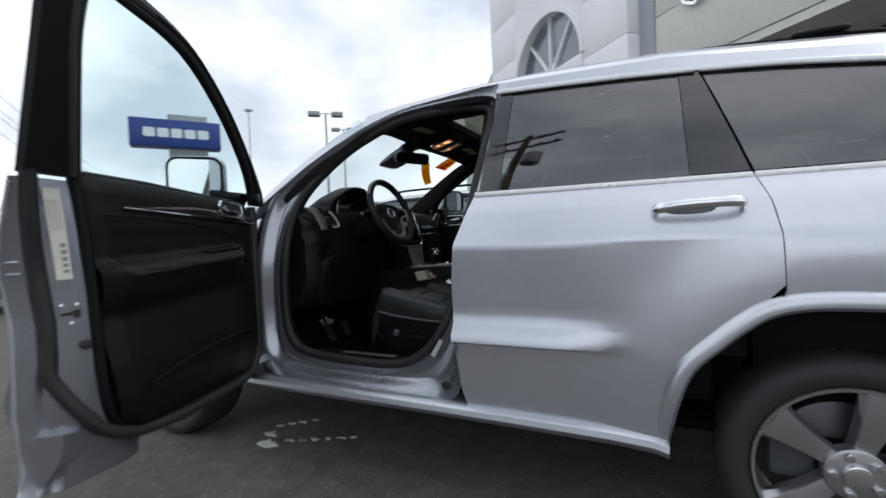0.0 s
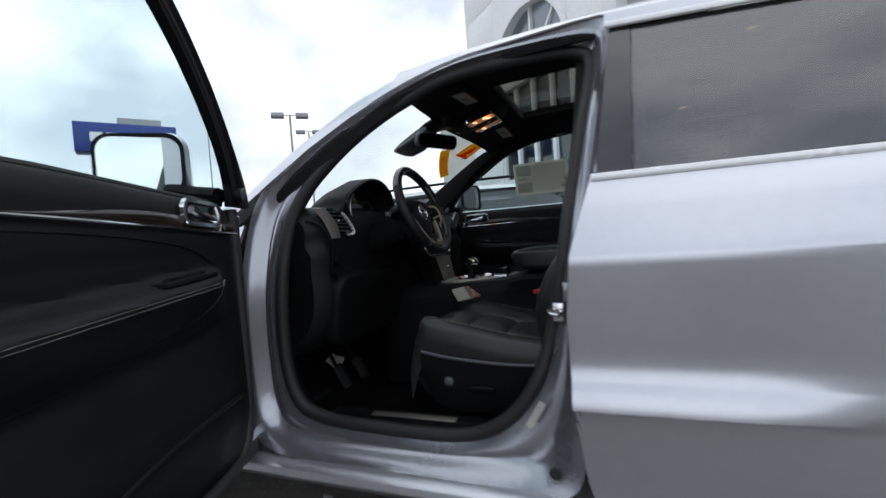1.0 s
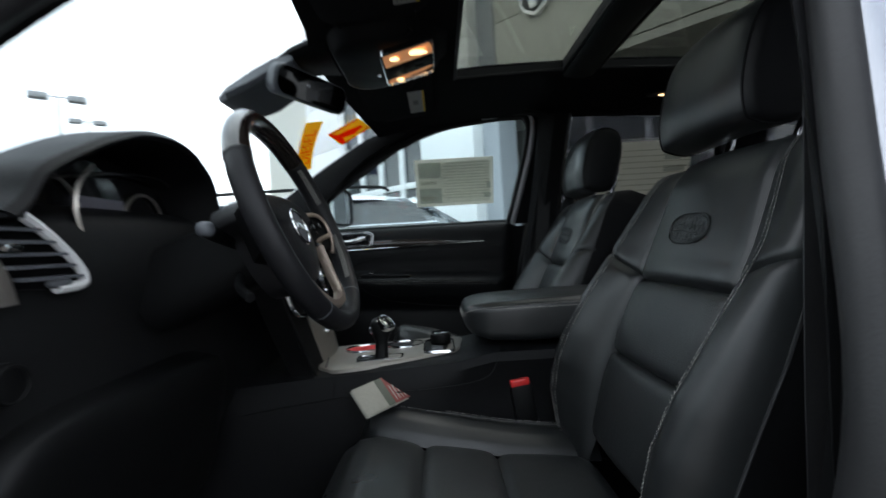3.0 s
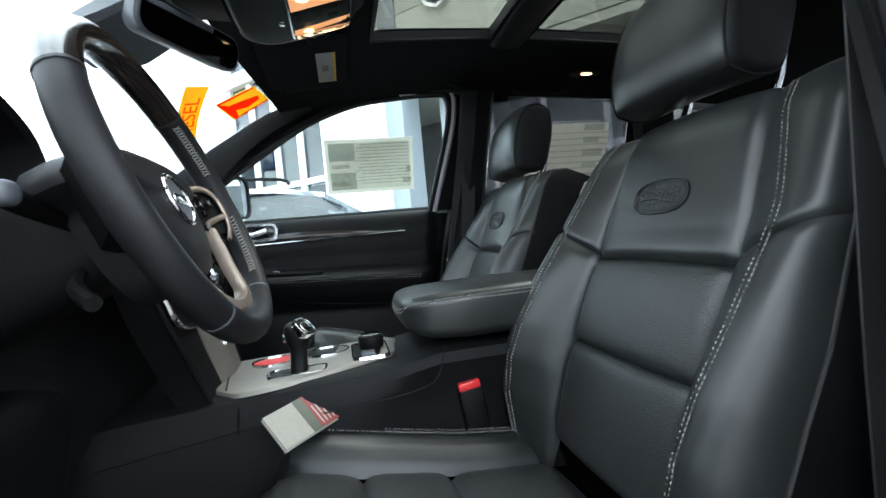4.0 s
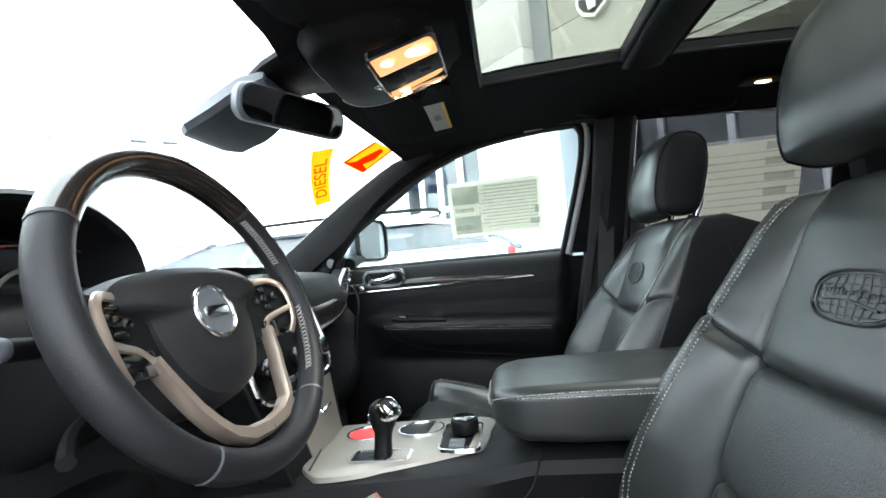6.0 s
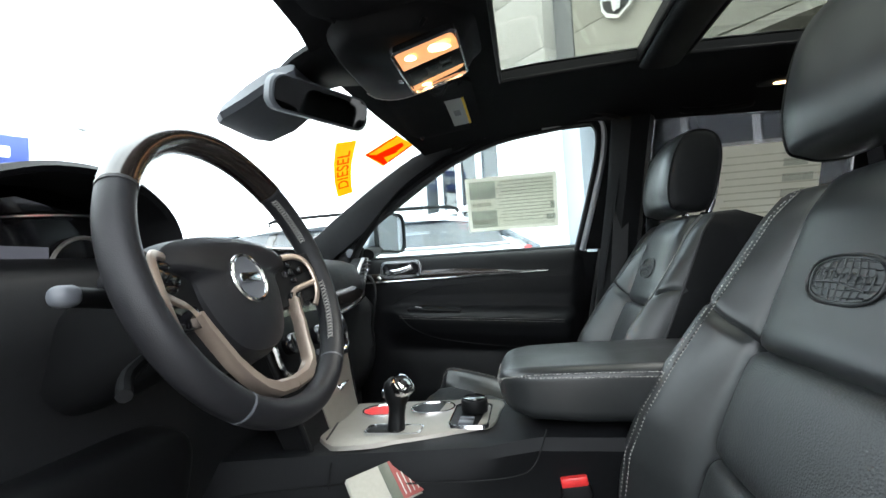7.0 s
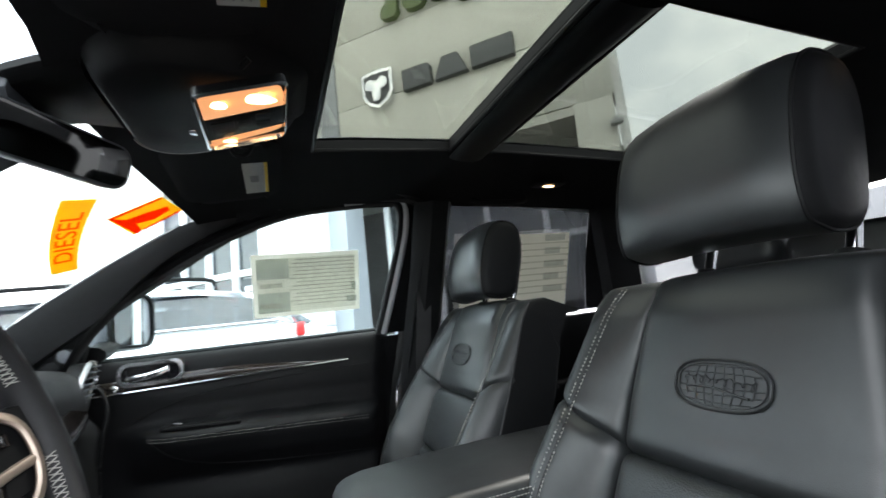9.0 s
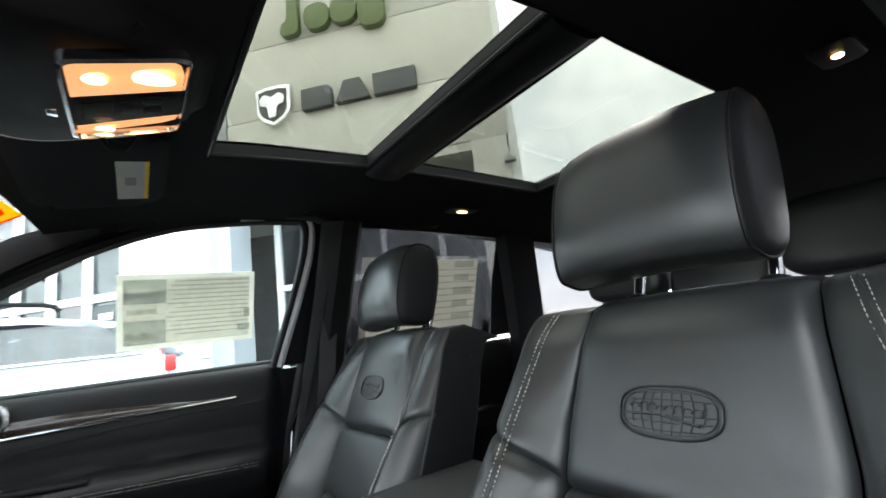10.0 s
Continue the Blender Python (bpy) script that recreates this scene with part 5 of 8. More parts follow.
    # sail panel with the small round tweeter
    put("sail_panel", prism([(0.54, 1.205), (0.64, 1.205), (0.655, 1.262), (0.63, 1.275), (0.57, 1.245)], 0.02, Matrix(((1, 0, 0, 0), (0, 0, 1, 0.252), (0, 1, 0, 0), (0, 0, 0, 1))), 0.006), SOFT, door, "black mirror sail panel")
    tw = put("tweeter", cyl(0.025, 0.03, (0.612, 0.275, 1.238), (78, 0, 10), 24, bevel=0.006), HARD, door, "small round black speaker")
    put("tweeter_grille", cyl(0.018, 0.004, (0.612, 0.292, 1.242), (78, 0, 10), 20, bevel=0.001), GREY_PL, tw)
    # outside mirror
    mm = pose(0.665, 0.035, 1.332, 0, 0, 17)
    shell_rings = []
    for d, w, h in ((0.035, 0.115, 0.088), (0.020, 0.122, 0.095), (-0.02, 0.118, 0.092), (-0.06, 0.095, 0.075), (-0.09, 0.055, 0.045), (-0.10, 0.02, 0.02)):
        shell_rings.append([mm @ Vector((d, x, y)) for x, y in rounded(2 * w, 2 * h, min(w, h) * 0.5, 6)])
    mir = put("wing_mirror", loft(shell_rings), PAINT, door, "silver wing mirror")
    rim = loft([[mm @ Vector((d, x * s, y * s)) for x, y in rounded(0.225, 0.170, 0.045, 6)] for d, s in ((0.034, 1.02), (0.046, 1.03), (0.046, 0.94), (0.036, 0.92))], True, False)
    put("mirror_surround", rim, HARD, mir)
    put("mirror_glass", prism(rounded(0.208, 0.155, 0.04, 6), 0.003, mm @ Matrix.Translation((0.038, 0, 0)) @ Matrix.Rotation(radians(6 if detail else -5), 4, "Z") @ Matrix(((0, 0, 1, 0), (1, 0, 0, 0), (0, 1, 0, 0), (0, 0, 0, 1)))), MIRROR, mir, "mirror glass")
    put("mirror_arm", sweep([(0.655, 0.24, 1.235), (0.655, 0.17, 1.245), (0.655, 0.10, 1.262)], round_section(0.035, 12, 0.024), up=(0, 0, 1)), HARD, mir)
    if detail:
        # the seen end of the open door: latch, label, stamped ribs, plugs
        def on_band(f, z, lift=0.003):
            q = end_pts(z)
            p0, p1 = Vector(q[6]), Vector(q[7])
            return p0.lerp(p1, f) + Vector((0.45, 0.89, 0)) * lift
        put("safety_label", sheet(lambda u, v: on_band(0.22 + 0.50 * u, 0.955 + 0.215 * v), 3, 6, 0.001, (1, 1, 0)), PAPER, door, "white label with plain bars")
        for k in range(5):
            put("label_bar", sheet(lambda u, v: on_band(0.48 + 0.16 * u, 0.972 + 0.016 * k + 0.009 * v, 0.0042), 1, 1, 0.0006, (1, 1, 0)), INK, door)
        for k in range(4):
            put("label_bar", sheet(lambda u, v: on_band(0.30 + 0.10 * k + 0.03 * u, 1.075 + 0.07 * v, 0.0042), 1, 1, 0.0006, (1, 1, 0)), PAPER_G, door)
        lt = put("latch", sheet(lambda u, v: on_band(0.10 + 0.75 * u, 0.835 + 0.06 * v, 0.003), 2, 2, 0.002, (1, 1, 0)), PAINT_SHADED, door, "steel door latch plate")
        put("latch_slot", merge(sheet(lambda u, v: on_band(0.15 + 0.65 * u, 0.858 + 0.008 * v, 0.0045), 2, 1, 0.001, (1, 1, 0)), sheet(lambda u, v: on_band(0.55 + 0.25 * u, 0.850 + 0.022 * v, 0.0045), 2, 1, 0.001, (1, 1, 0))), RUBBER, lt)
        for f0, z in ((0.2, 0.885), (0.7, 0.885), (0.45, 0.835)):
            put("screw", cyl(0.006, 0.006, on_band(f0, z, 0.004), (0, 90, 63), 10, bevel=0.001), CHROME, lt)
        put("grommet", cyl(0.014, 0.012, on_band(0.86, 0.775, 0.002), (0, 90, 63), 16, bevel=0.003), RUBBER, door)
        for z in (1.005, 0.975):
            q = end_pts(z)
            put("stamped_rib", tube([Vector(q[1]) + Vector((0.001, 0.004, 0)), Vector(q[3]) + Vector((0.001, -0.006, 0))], 0.005, 8), PAINT_SHADED, door)
        put("stamped_rib", tube([(1.505, 0.152, 0.515), (1.475, 0.185, 0.545)], 0.005, 8), PAINT_SHADED, door)
        for x, y, z, r in ((1.40, 0.226, 0.53, 0.014), (1.45, 0.20, 0.50, 0.009)):
            put("grommet", cyl(r, 0.01, (x, y, z), (60, 0, 20), 16, bevel=0.002), RUBBER, door)
        ch = [Vector(end_pts(z)[0]) + Vector((-0.004, 0.002, 0)) for z in (1.18, 1.08, 1.0, 0.9, 0.8, 0.7, 0.6, 0.5, 0.42)]
        put("hem", tube(ch, 0.006, 8, up=(0, 1, 0)), PAINT, door)
    return door


front_door(OPEN, "silver driver's door, swung wide open, black trim inside", True)
front_door(SHUT_R, "silver passenger door, shut, black trim inside", False)


# ---- cabin: headliner, dashboard, console ----
def head_piece(x0, x1, y0, y1, nu=10, nv=10):
    return sheet(lambda u, v: Vector((x0 + (x1 - x0) * u, y0 + (y1 - y0) * v, head_z(x0 + (x1 - x0) * u, y0 + (y1 - y0) * v))), nu, nv, 0.012, (0, 0, -1))


def head_front(u, v):
    y = 0.385 + 1.31 * v
    x0 = 0.874 + 0.085 * ((y - YC) / 0.70) ** 2 + header_lean(y)
    x = x0 + (1.238 - x0) * u
    return Vector((x, y, head_z(x, y)))


hl = merge(sheet(head_front, 10, 24, 0.012, (0, 0, -1)), head_piece(xa, xd, 0.385, SR_Y0, 16, 8), head_piece(xa, xd, SR_Y1, 1.695, 16, 8),
           head_piece(xb, xc, SR_Y0, SR_Y1, 3, 8), head_piece(xd, 3.25, 0.385, 1.695, 14, 24))
part("headliner", hl, HEAD, suv, "black cloth headliner")
for x0, x1 in SR_X:
    loop = [(x, y, head_z(x, y) + 0.004) for x, y in ((x0, SR_Y0), (x1, SR_Y0), (x1, SR_Y1), (x0, SR_Y1))]
    path = []
    for a, b in zip(loop, loop[1:] + loop[:1]):
        path += [Vector(a).lerp(Vector(b), k / 8) for k in range(8)]
    part("sunroof_seal", tube(path, 0.0055, 8, True), HARD, suv, "black sunroof edge")
    rim = [[(p.x, p.y, head_z(p.x, p.y) - 0.002) for p in path], [(p.x, p.y, head_z(p.x, YC) + 0.030) for p in path]]
    part("sunroof_well", loft(rim, True, False), HARD, suv)
# blind rail across
part("sunroof_crossbar", sweep([(1.6395, y, head_z(1.64, y) - 0.003) for y in (0.73, 0.9, 1.04, 1.2, 1.35)], round_section(0.050, 12, 0.014)), HARD, suv)


def visor(y0, y1, tag_y, sign):
    def fn(u, v):
        x, y = 0.945 + 0.225 * u, y0 + (y1 - y0) * v
        x = 1.0575 + (x - 1.0575) * (1 - 0.28 * abs(2 * v - 1) ** 14)
        y = (y0 + y1) / 2 + (y - (y0 + y1) / 2) * (1 - 0.10 * abs(2 * u - 1) ** 8)
        r = 0.006 * (1 - (2 * u - 1) ** 6) * (1 - (2 * v - 1) ** 10)
        return Vector((x, y, head_z(x, y) - 0.013 - r))
    v = part("sun_visor", sheet(fn, 16, 30, 0.014, (0, 0, -1)), HEAD, suv, "black cloth sun visor, folded up")

    tag_x = 1.098 if sign < 0 else 1.088

    def lab(u, w):
        x, y = tag_x + 0.045 * u, tag_y - 0.09 + 0.18 * w
        return Vector((x, y, head_z(x, y) - 0.0202))
    lb = part("warning_label", sheet(lab, 2, 6, 0.001, (0, 0, -1)), PAPER_G, v, "white warning label with plain bars")

    def stripe(u, w):
        x, y = tag_x + 0.045 + 0.007 * u, tag_y - 0.09 + 0.18 * w
        return Vector((x, y, head_z(x, y) - 0.0202))
    part("yellow_band", sheet(stripe, 1, 4, 0.001, (0, 0, -1)), YELLOW, lb)
    part("label_mark", sheet(lambda u, w: lab(0.3 + 0.4 * u, 0.4 + 0.2 * w) + Vector((0, 0, -0.0012)), 1, 2, 0.0005), INK, lb)
    if sign < 0:
        for k in range(4):
            part("label_bar", sheet(lambda u, w: lab(0.15 + 0.2 * k + 0.06 * u, 0.62 + 0.32 * w) + Vector((0, 0, -0.0012)), 1, 2, 0.0005), INK, lb)
    part("visor_clip", tube(smooth_line([(1.085, tag_y - sign * 0.20, head_z(1.085, tag_y) - 0.012), (1.10, tag_y - sign * 0.215, head_z(1.1, tag_y) - 0.028), (1.125, tag_y - sign * 0.20, head_z(1.12, tag_y) - 0.014)], 4), 0.005, 8), HARD, v)


visor(0.50, 0.87, 0.712, -1)
visor(1.20, 1.545, 1.40, 1)

# overhead console with two reading lamps
OZ = 1.585


def over_ring(s, z, flat=0.0):
    """A ring of the console, wide in front and drawn in towards the lamps."""
    pts = []
    for x, y in rounded(0.245, 0.33, 0.085, 7):
        k = (x + 0.1225) / 0.245
        pts.append((1.062 + x * s, YC + 0.004 + y * s * (1 - 0.40 * k ** 1.5), z + (0.024 * k - 0.008) * (1 - flat)))
    return pts


oc = part("overhead_console", loft([over_ring(1.20, OZ + 0.052, 1), over_ring(1.13, OZ + 0.040, 0.6), over_ring(1.06, OZ + 0.020), over_ring(1.0, OZ + 0.006), over_ring(0.94, OZ), over_ring(0.5, OZ - 0.003)]), SOFT, suv, "black overhead console")
edge = [Vector(p) for p in over_ring(1.0, OZ + 0.004)]
last = max(k for k, p in enumerate(edge) if p.y < YC - 0.07)
edge = [p for p in edge[last + 1:] + edge[:last + 1] if p.y >= YC - 0.07 and p.x < 1.13]
part("console_edge", tube(edge, 0.0016, 6), SATIN, oc, "thin bright console edge")
LM = Matrix.Translation((1.110, YC - 0.012, OZ + 0.003)) @ Matrix.Rotation(radians(-15), 4, "Y") @ Matrix(((1, 0, 0, 0), (0, 1, 0, 0), (0, 0, -1, 0), (0, 0, 0, 1)))
o = [(x * (1.0 - 0.06 * (y / 0.095) ** 2), y) for x, y in rounded(0.134, 0.196, 0.014, 6)]
bz = loft([[LM @ Vector((x * s, y * s, d)) for x, y in o] for s, d in ((1.03, -0.004), (1.03, 0.008), (0.97, 0.010), (0.95, 0.0))], True, False)
part("lamp_bezel", bz, CHROME, oc, "bright lamp surround")
def lamp_edge(x, y):
    """The lamp panel narrows towards the rear."""
    return y * (1.0 - 0.9 * (x + 0.061)) - 0.05 * (x + 0.061)


def lamp_shape(y0, y1):
    c = [(-0.058, y0), (0.045, y0), (0.057, y0 + (y1 - y0) * 0.18), (0.061, y0 + (y1 - y0) * 0.45), (0.061, y1), (-0.058, y1)]
    return [(x, lamp_edge(x, y)) for x, y in c]


part("switch_bank", prism(lamp_shape(-0.010, 0.066), 0.004, LM, 0.001), HARD, oc)
for x, y, w, h in ((-0.034, 0.026, 0.034, 0.044), (0.028, 0.012, 0.024, 0.020), (0.028, 0.042, 0.024, 0.018), (-0.002, 0.026, 0.020, 0.034)):
    part("switch", prism([(u + x, v + lamp_edge(x, y)) for u, v in rounded(w, h, 0.005, 4)], 0.0056, LM, 0.001), SOFT, oc)
lens = part("reading_lamp", prism(lamp_shape(-0.086, -0.012), 0.004, LM, 0.001), LAMP_LENS, oc, "lit reading lamp")
for x, w, h in ((-0.034, 0.026, 0.022), (0.018, 0.062, 0.030)):
    part("lamp_filament", pillow((w, h, 0.006), LM @ Vector((x, lamp_edge(x, -0.054), 0.005)), e1=1, e2=1, nu=18, nv=8), LAMP_WARM, lens)
lens = part("reading_lamp", prism([(x, lamp_edge(x, y)) for x, y in ((-0.058, 0.069), (0.061, 0.069), (0.058, 0.082), (0.040, 0.089), (-0.058, 0.089))], 0.004, LM, 0.001), LAMP_LENS, oc, "lit reading lamp")
part("lamp_filament", pillow((0.026, 0.012, 0.005), LM @ Vector((-0.030, lamp_edge(-0.030, 0.081), 0.005)), e1=1, e2=1, nu=14, nv=8), LAMP_WARM, lens)
part("garage_buttons", box((0.012, 0.02, 0.006), (1.030, YC + 0.045, OZ - 0.004), 0.002), CHROME, oc)
part("cord_hook", tube(smooth_line([(1.075, YC + 0.128, OZ + 0.010), (1.085, YC + 0.140, OZ - 0.006), (1.105, YC + 0.142, OZ - 0.004), (1.118, YC + 0.130, OZ + 0.012)], 4), 0.004, 8), HARD, oc)
for at, dx, dy, size in ((left, 2.050, 0.550, 0.020), (mirrored, 1.985, 0.59, 0.04)):
    d = part("dome_lamp", prism(rounded(0.11, 0.06, 0.02), 0.008, pose(*at((dx, dy, head_z(dx, dy) - 0.010)), 180, 0, 0), 0.002), HARD, suv, "small courtesy lamp, lit")
    part("lens", pillow((size, 0.016, 0.006), at((dx, dy, head_z(dx, dy) - 0.020)), e1=0.9, e2=0.8), LAMP_WARM, d)
    part("grab_handle", tube(smooth_line([at((1.78, 0.44, 1.612)), at((1.80, 0.455, 1.600)), at((1.88, 0.46, 1.594)), at((1.96, 0.455, 1.600)), at((1.98, 0.44, 1.612))], 5), 0.010, 8), SOFT, suv)

# interior mirror with its sensor box
MR = Matrix.Translation((0.858, 1.046, 1.538)) @ Matrix.Rotation(radians(-27), 4, "Z") @ Matrix.Rotation(radians(15), 4, "Y")
AX = Matrix(((0, 0, 1, 0), (1, 0, 0, 0), (0, 1, 0, 0), (0, 0, 0, 1)))
ms = [(x, y) for x, y in rounded(0.255, 0.072, 0.028, 6)]
rv = part("rear_view_mirror", loft([[MR @ AX @ Vector((x * s, y * s, d)) for x, y in ms] for s, d in ((0.70, -0.045), (0.90, -0.03), (1.0, -0.008), (1.0, 0.010), (0.96, 0.014))]), GREY_PL, suv, "black interior mirror")
part("mirror_glass", prism([(x * 0.93, y * 0.88) for x, y in ms], 0.002, MR @ AX @ Matrix.Translation((0, 0, 0.0135))), DARK_MIRROR, rv, "dark mirror glass")
part("mirror_stem", tube([(0.832, 1.046, 1.545), (0.805, 1.042, 1.57), (0.81, 1.038, 1.596)], 0.016, 10), HARD, rv)
rings = []
for x, hw, z0, z1 in ((0.662, 0.070, 1.498, 1.506), (0.69, 0.098, 1.496, 1.522), (0.75, 0.104, 1.517, 1.554), (0.80, 0.098, 1.546, 1.582), (0.84, 0.07, 1.574, 1.600)):
    rings.append([(x, YC - hw, z0 + 0.01), (x, YC - hw * 0.9, z0), (x, YC + hw * 0.9, z0), (x, YC + hw, z0 + 0.01), (x, YC + hw * 0.92, z1), (x, YC - hw * 0.92, z1)])
# lighter grey than the black housing: reflected sky put into the colour
part("sensor_box", loft(rings), GREY_PL, rv, "black sensor housing on the windscreen, reflected sky put into its grey")

rings = []
for x, hw in ((0.80, 0.062), (0.84, 0.075), (0.88, 0.088), (0.925, 0.10)):
    z = min(screen_z(x, YC), 1.625) - 0.004
    rings.append([(x, YC - hw, z - 0.010), (x, YC - hw * 0.8, z - 0.022), (x, YC + hw * 0.8, z - 0.022), (x, YC + hw, z - 0.010), (x, YC + hw, z), (x, YC - hw, z)])
part("mount_cover", loft(rings), HARD, rv, "black mirror mount cover")

# dashboard
def dash_prof(y):
    e = abs(y - YC) / 0.82
    drop = 0.02 * e ** 6
    side = (0.20 if y < YC else 0.27) * e ** 4
    return [(0.12 + 0.2 * e * e, 1.150 - drop), (0.30 + 0.05 * e * e, 1.195 - drop), (0.50, 1.222 - drop), (0.64 - side * 0.3, 1.218 - drop), (0.685 - side * 0.3, 1.205 - drop), (0.715 - side * 0.3, 1.185 - drop),
            (0.728 - side * 0.3, 1.13), (0.72 - side * 0.3, 1.085), (0.70, 1.04), (0.695, 0.98), (0.70, 0.90), (0.69, 0.82), (0.64, 0.74), (0.56, 0.68), (0.45, 0.66)]


rings = []
for k in range(41):
    y = 0.266 + 1.548 * k / 40
    c = min(1.0, (y - 0.266) / 0.07, (1.814 - y) / 0.07)
    q = 0.86 + 0.14 * math.sqrt(max(0.0, 1 - (1 - c) ** 2))
    rings.append(smooth_line([(0.45 + (x - 0.45) * q, y, 0.93 + (z - 0.93) * (0.6 * q + 0.4)) for x, z in dash_prof(y)], 3))
bm = loft(rings, False, False)
bmesh.ops.recalc_face_normals(bm, faces=bm.faces)
bmesh.ops.solidify(bm, geom=bm.faces[:], thickness=0.006)
dash = part("dashboard", bm, DASH, suv, "black soft dashboard")
for at in (left, mirrored):
    part("dash_end", prism([(0.45 + (x - 0.45) * 0.86, 0.93 + (z - 0.93) * 0.916) for x, z in dash_prof(0.266)], 0.006, Matrix(((1, 0, 0, 0), (0, 0, 1, at((0, 0.263, 0)).y), (0, 1, 0, 0), (0, 0, 0, 1)))), HARD, dash)
# instrument hood
HY = 0.60
rings = []
for x, s, dz in ((0.42, 0.66, -0.120), (0.50, 0.82, -0.068), (0.575, 0.94, -0.022), (0.66, 1.02, 0.002), (0.735, 1.0, 0.0), (0.742, 0.975, -0.006), (0.735, 0.95, -0.012), (0.64, 0.90, -0.018)):
    ring = []
    for y, z in ((-0.250, 1.190), (-0.228, 1.210), (-0.205, 1.242), (-0.147, 1.276), (-0.09, 1.303), (-0.02, 1.325), (0.06, 1.328), (0.12, 1.310), (0.172, 1.258), (0.19, 1.13)):
        ring.append(Vector((x, HY + y * s, 1.15 + (z - 1.15) * (0.9 + 0.1 * s) + dz)))
    rings.append(smooth_line(ring, 4))
part("instrument_hood", loft(rings, False, False), SOFT, dash, "black instrument hood")
cl = part("instrument_panel", prism([(HY - 0.19, 1.10), (HY + 0.17, 1.10), (HY + 0.17, 1.21), (HY + 0.12, 1.272), (HY, 1.293), (HY - 0.11, 1.262), (HY - 0.19, 1.20)], 0.01,
                                      Matrix(((0, 0, 1, 0.64), (1, 0, 0, 0), (0, 1, 0, 0), (0, 0, 0, 1)))), GLOSS, dash, "dark glossy instrument panel")
for dy, r in ((-0.115, 0.062), (0.085, 0.05)):
    ring = [(0.655, HY + dy + r * math.cos(a), 1.195 + r * math.sin(a)) for a in (math.tau * k / 32 for k in range(32))]
    part("gauge_ring", tube(ring, 0.003, 6, True, up=(1, 0, 0)), SATIN, cl)
part("display", prism([(-0.05, -0.04), (0.05, -0.04), (0.05, 0.04), (-0.05, 0.04)], 0.003, Matrix(((0, 0, 1, 0.652), (1, 0, 0, HY - 0.015), (0, 1, 0, 1.19), (0, 0, 0, 1)))), DISPLAY, cl)
arc = smooth_line([(0.664, HY - 0.19, 1.225), (0.672, HY - 0.10, 1.250), (0.675, HY, 1.268), (0.672, HY + 0.10, 1.275), (0.664, HY + 0.165, 1.262)], 5)
part("cluster_trim", tube(arc, 0.003, 6), CHROME, cl)
o_arc = smooth_line([(0.700, 0.522, 1.266), (0.704, 0.492, 1.240), (0.706, 0.479, 1.207), (0.706, 0.487, 1.170), (0.704, 0.507, 1.143)], 5)
i_arc = smooth_line([(0.685, 0.536, 1.264), (0.672, 0.526, 1.240), (0.668, 0.521, 1.207), (0.668, 0.524, 1.172), (0.678, 0.524, 1.146)], 5)
part("gauge_bezel", sheet(lambda u, v: o_arc[round(u * 20)].lerp(i_arc[round(u * 20)], v), 20, 4, 0.004, (1, 0, 0)), SATIN, cl, "satin gauge bezel")


VENT = [(0.307, 1.197), (0.345, 1.199), (0.375, 1.195), (0.410, 1.172), (0.441, 1.145), (0.460, 1.120), (0.455, 1.108), (0.42, 1.106), (0.385, 1.109), (0.360, 1.138), (0.333, 1.170)]


def side_vent(at, edge_mat):
    """The side air vent with slats, a bright curved edge and a satin bronze blade."""
    def V(y, z, d=0.0):
        return at((0.707 + 0.03 * (1.2 - z) + d, y, z))
    body = part("air_vent", loft([[V(y, z, 0.004) for y, z in VENT], [V(y, z, -0.03) for y, z in VENT]]), HARD, dash, "side air vent with a bright edge")
    edge = smooth_line([V(y, z, 0.012) for y, z in VENT[2:8]], 5)
    part("vent_edge", tube(edge, 0.0062, 8, up=(1, 0, 0)), edge_mat, body, "bright vent edge")
    for k in range(6):
        z = 1.187 - 0.0135 * k
        a, b = V(0.316 + 0.0125 * k, z, 0.010), V(interp(-z, [(-1.195, 0.372), (-1.172, 0.406), (-1.145, 0.436), (-1.118, 0.456)]), z, 0.010)
        part("slat", sweep([a, b], [(-0.010, -0.0020), (0.008, -0.0028), (0.008, 0.0006), (-0.010, 0.0020)], up=(0, 0, 1)), GREY_PL, body)
    part("vent_tab", box((0.010, 0.014, 0.008), V(0.362, 1.153, 0.020), 0.002), CHROME, body)
    part("vent_wheel", pillow((0.012, 0.034, 0.012), V(0.425, 1.112, 0.012), e1=0.8, e2=0.8, nu=16, nv=8), GREY_PL, body)
    rim_l = smooth_line([V(0.266, 1.198, -0.016), V(0.300, 1.163, -0.010), V(0.329, 1.122, -0.008), V(0.348, 1.092, -0.010)], 5)
    rim_r = smooth_line([V(0.306, 1.199, 0.004), V(0.336, 1.167, 0.010), V(0.364, 1.134, 0.010), V(0.382, 1.094, 0.004)], 5)

    def blade(u, v):
        k = round(u * 15)
        return rim_l[k].lerp(rim_r[k], v) + Vector((0.006 * math.sin(math.pi * v), 0, 0))
    part("trim_blade", sheet(blade, 15, 6, 0.008, (1, 0, 0)), SATIN, body, "satin bronze trim blade")


side_vent(left, MOULD)
side_vent(lambda p: mirrored((p[0] - 0.026, p[1], p[2] + 0.022)), SILVER_TRIM)
# lower left: light switch, release lever, knee panel
ls = part("light_switch", cyl(0.022, 0.02, (0.708, 0.363, 1.014), (0, 80, 0), 26, bevel=0.004), HARD, dash, "round headlamp switch")
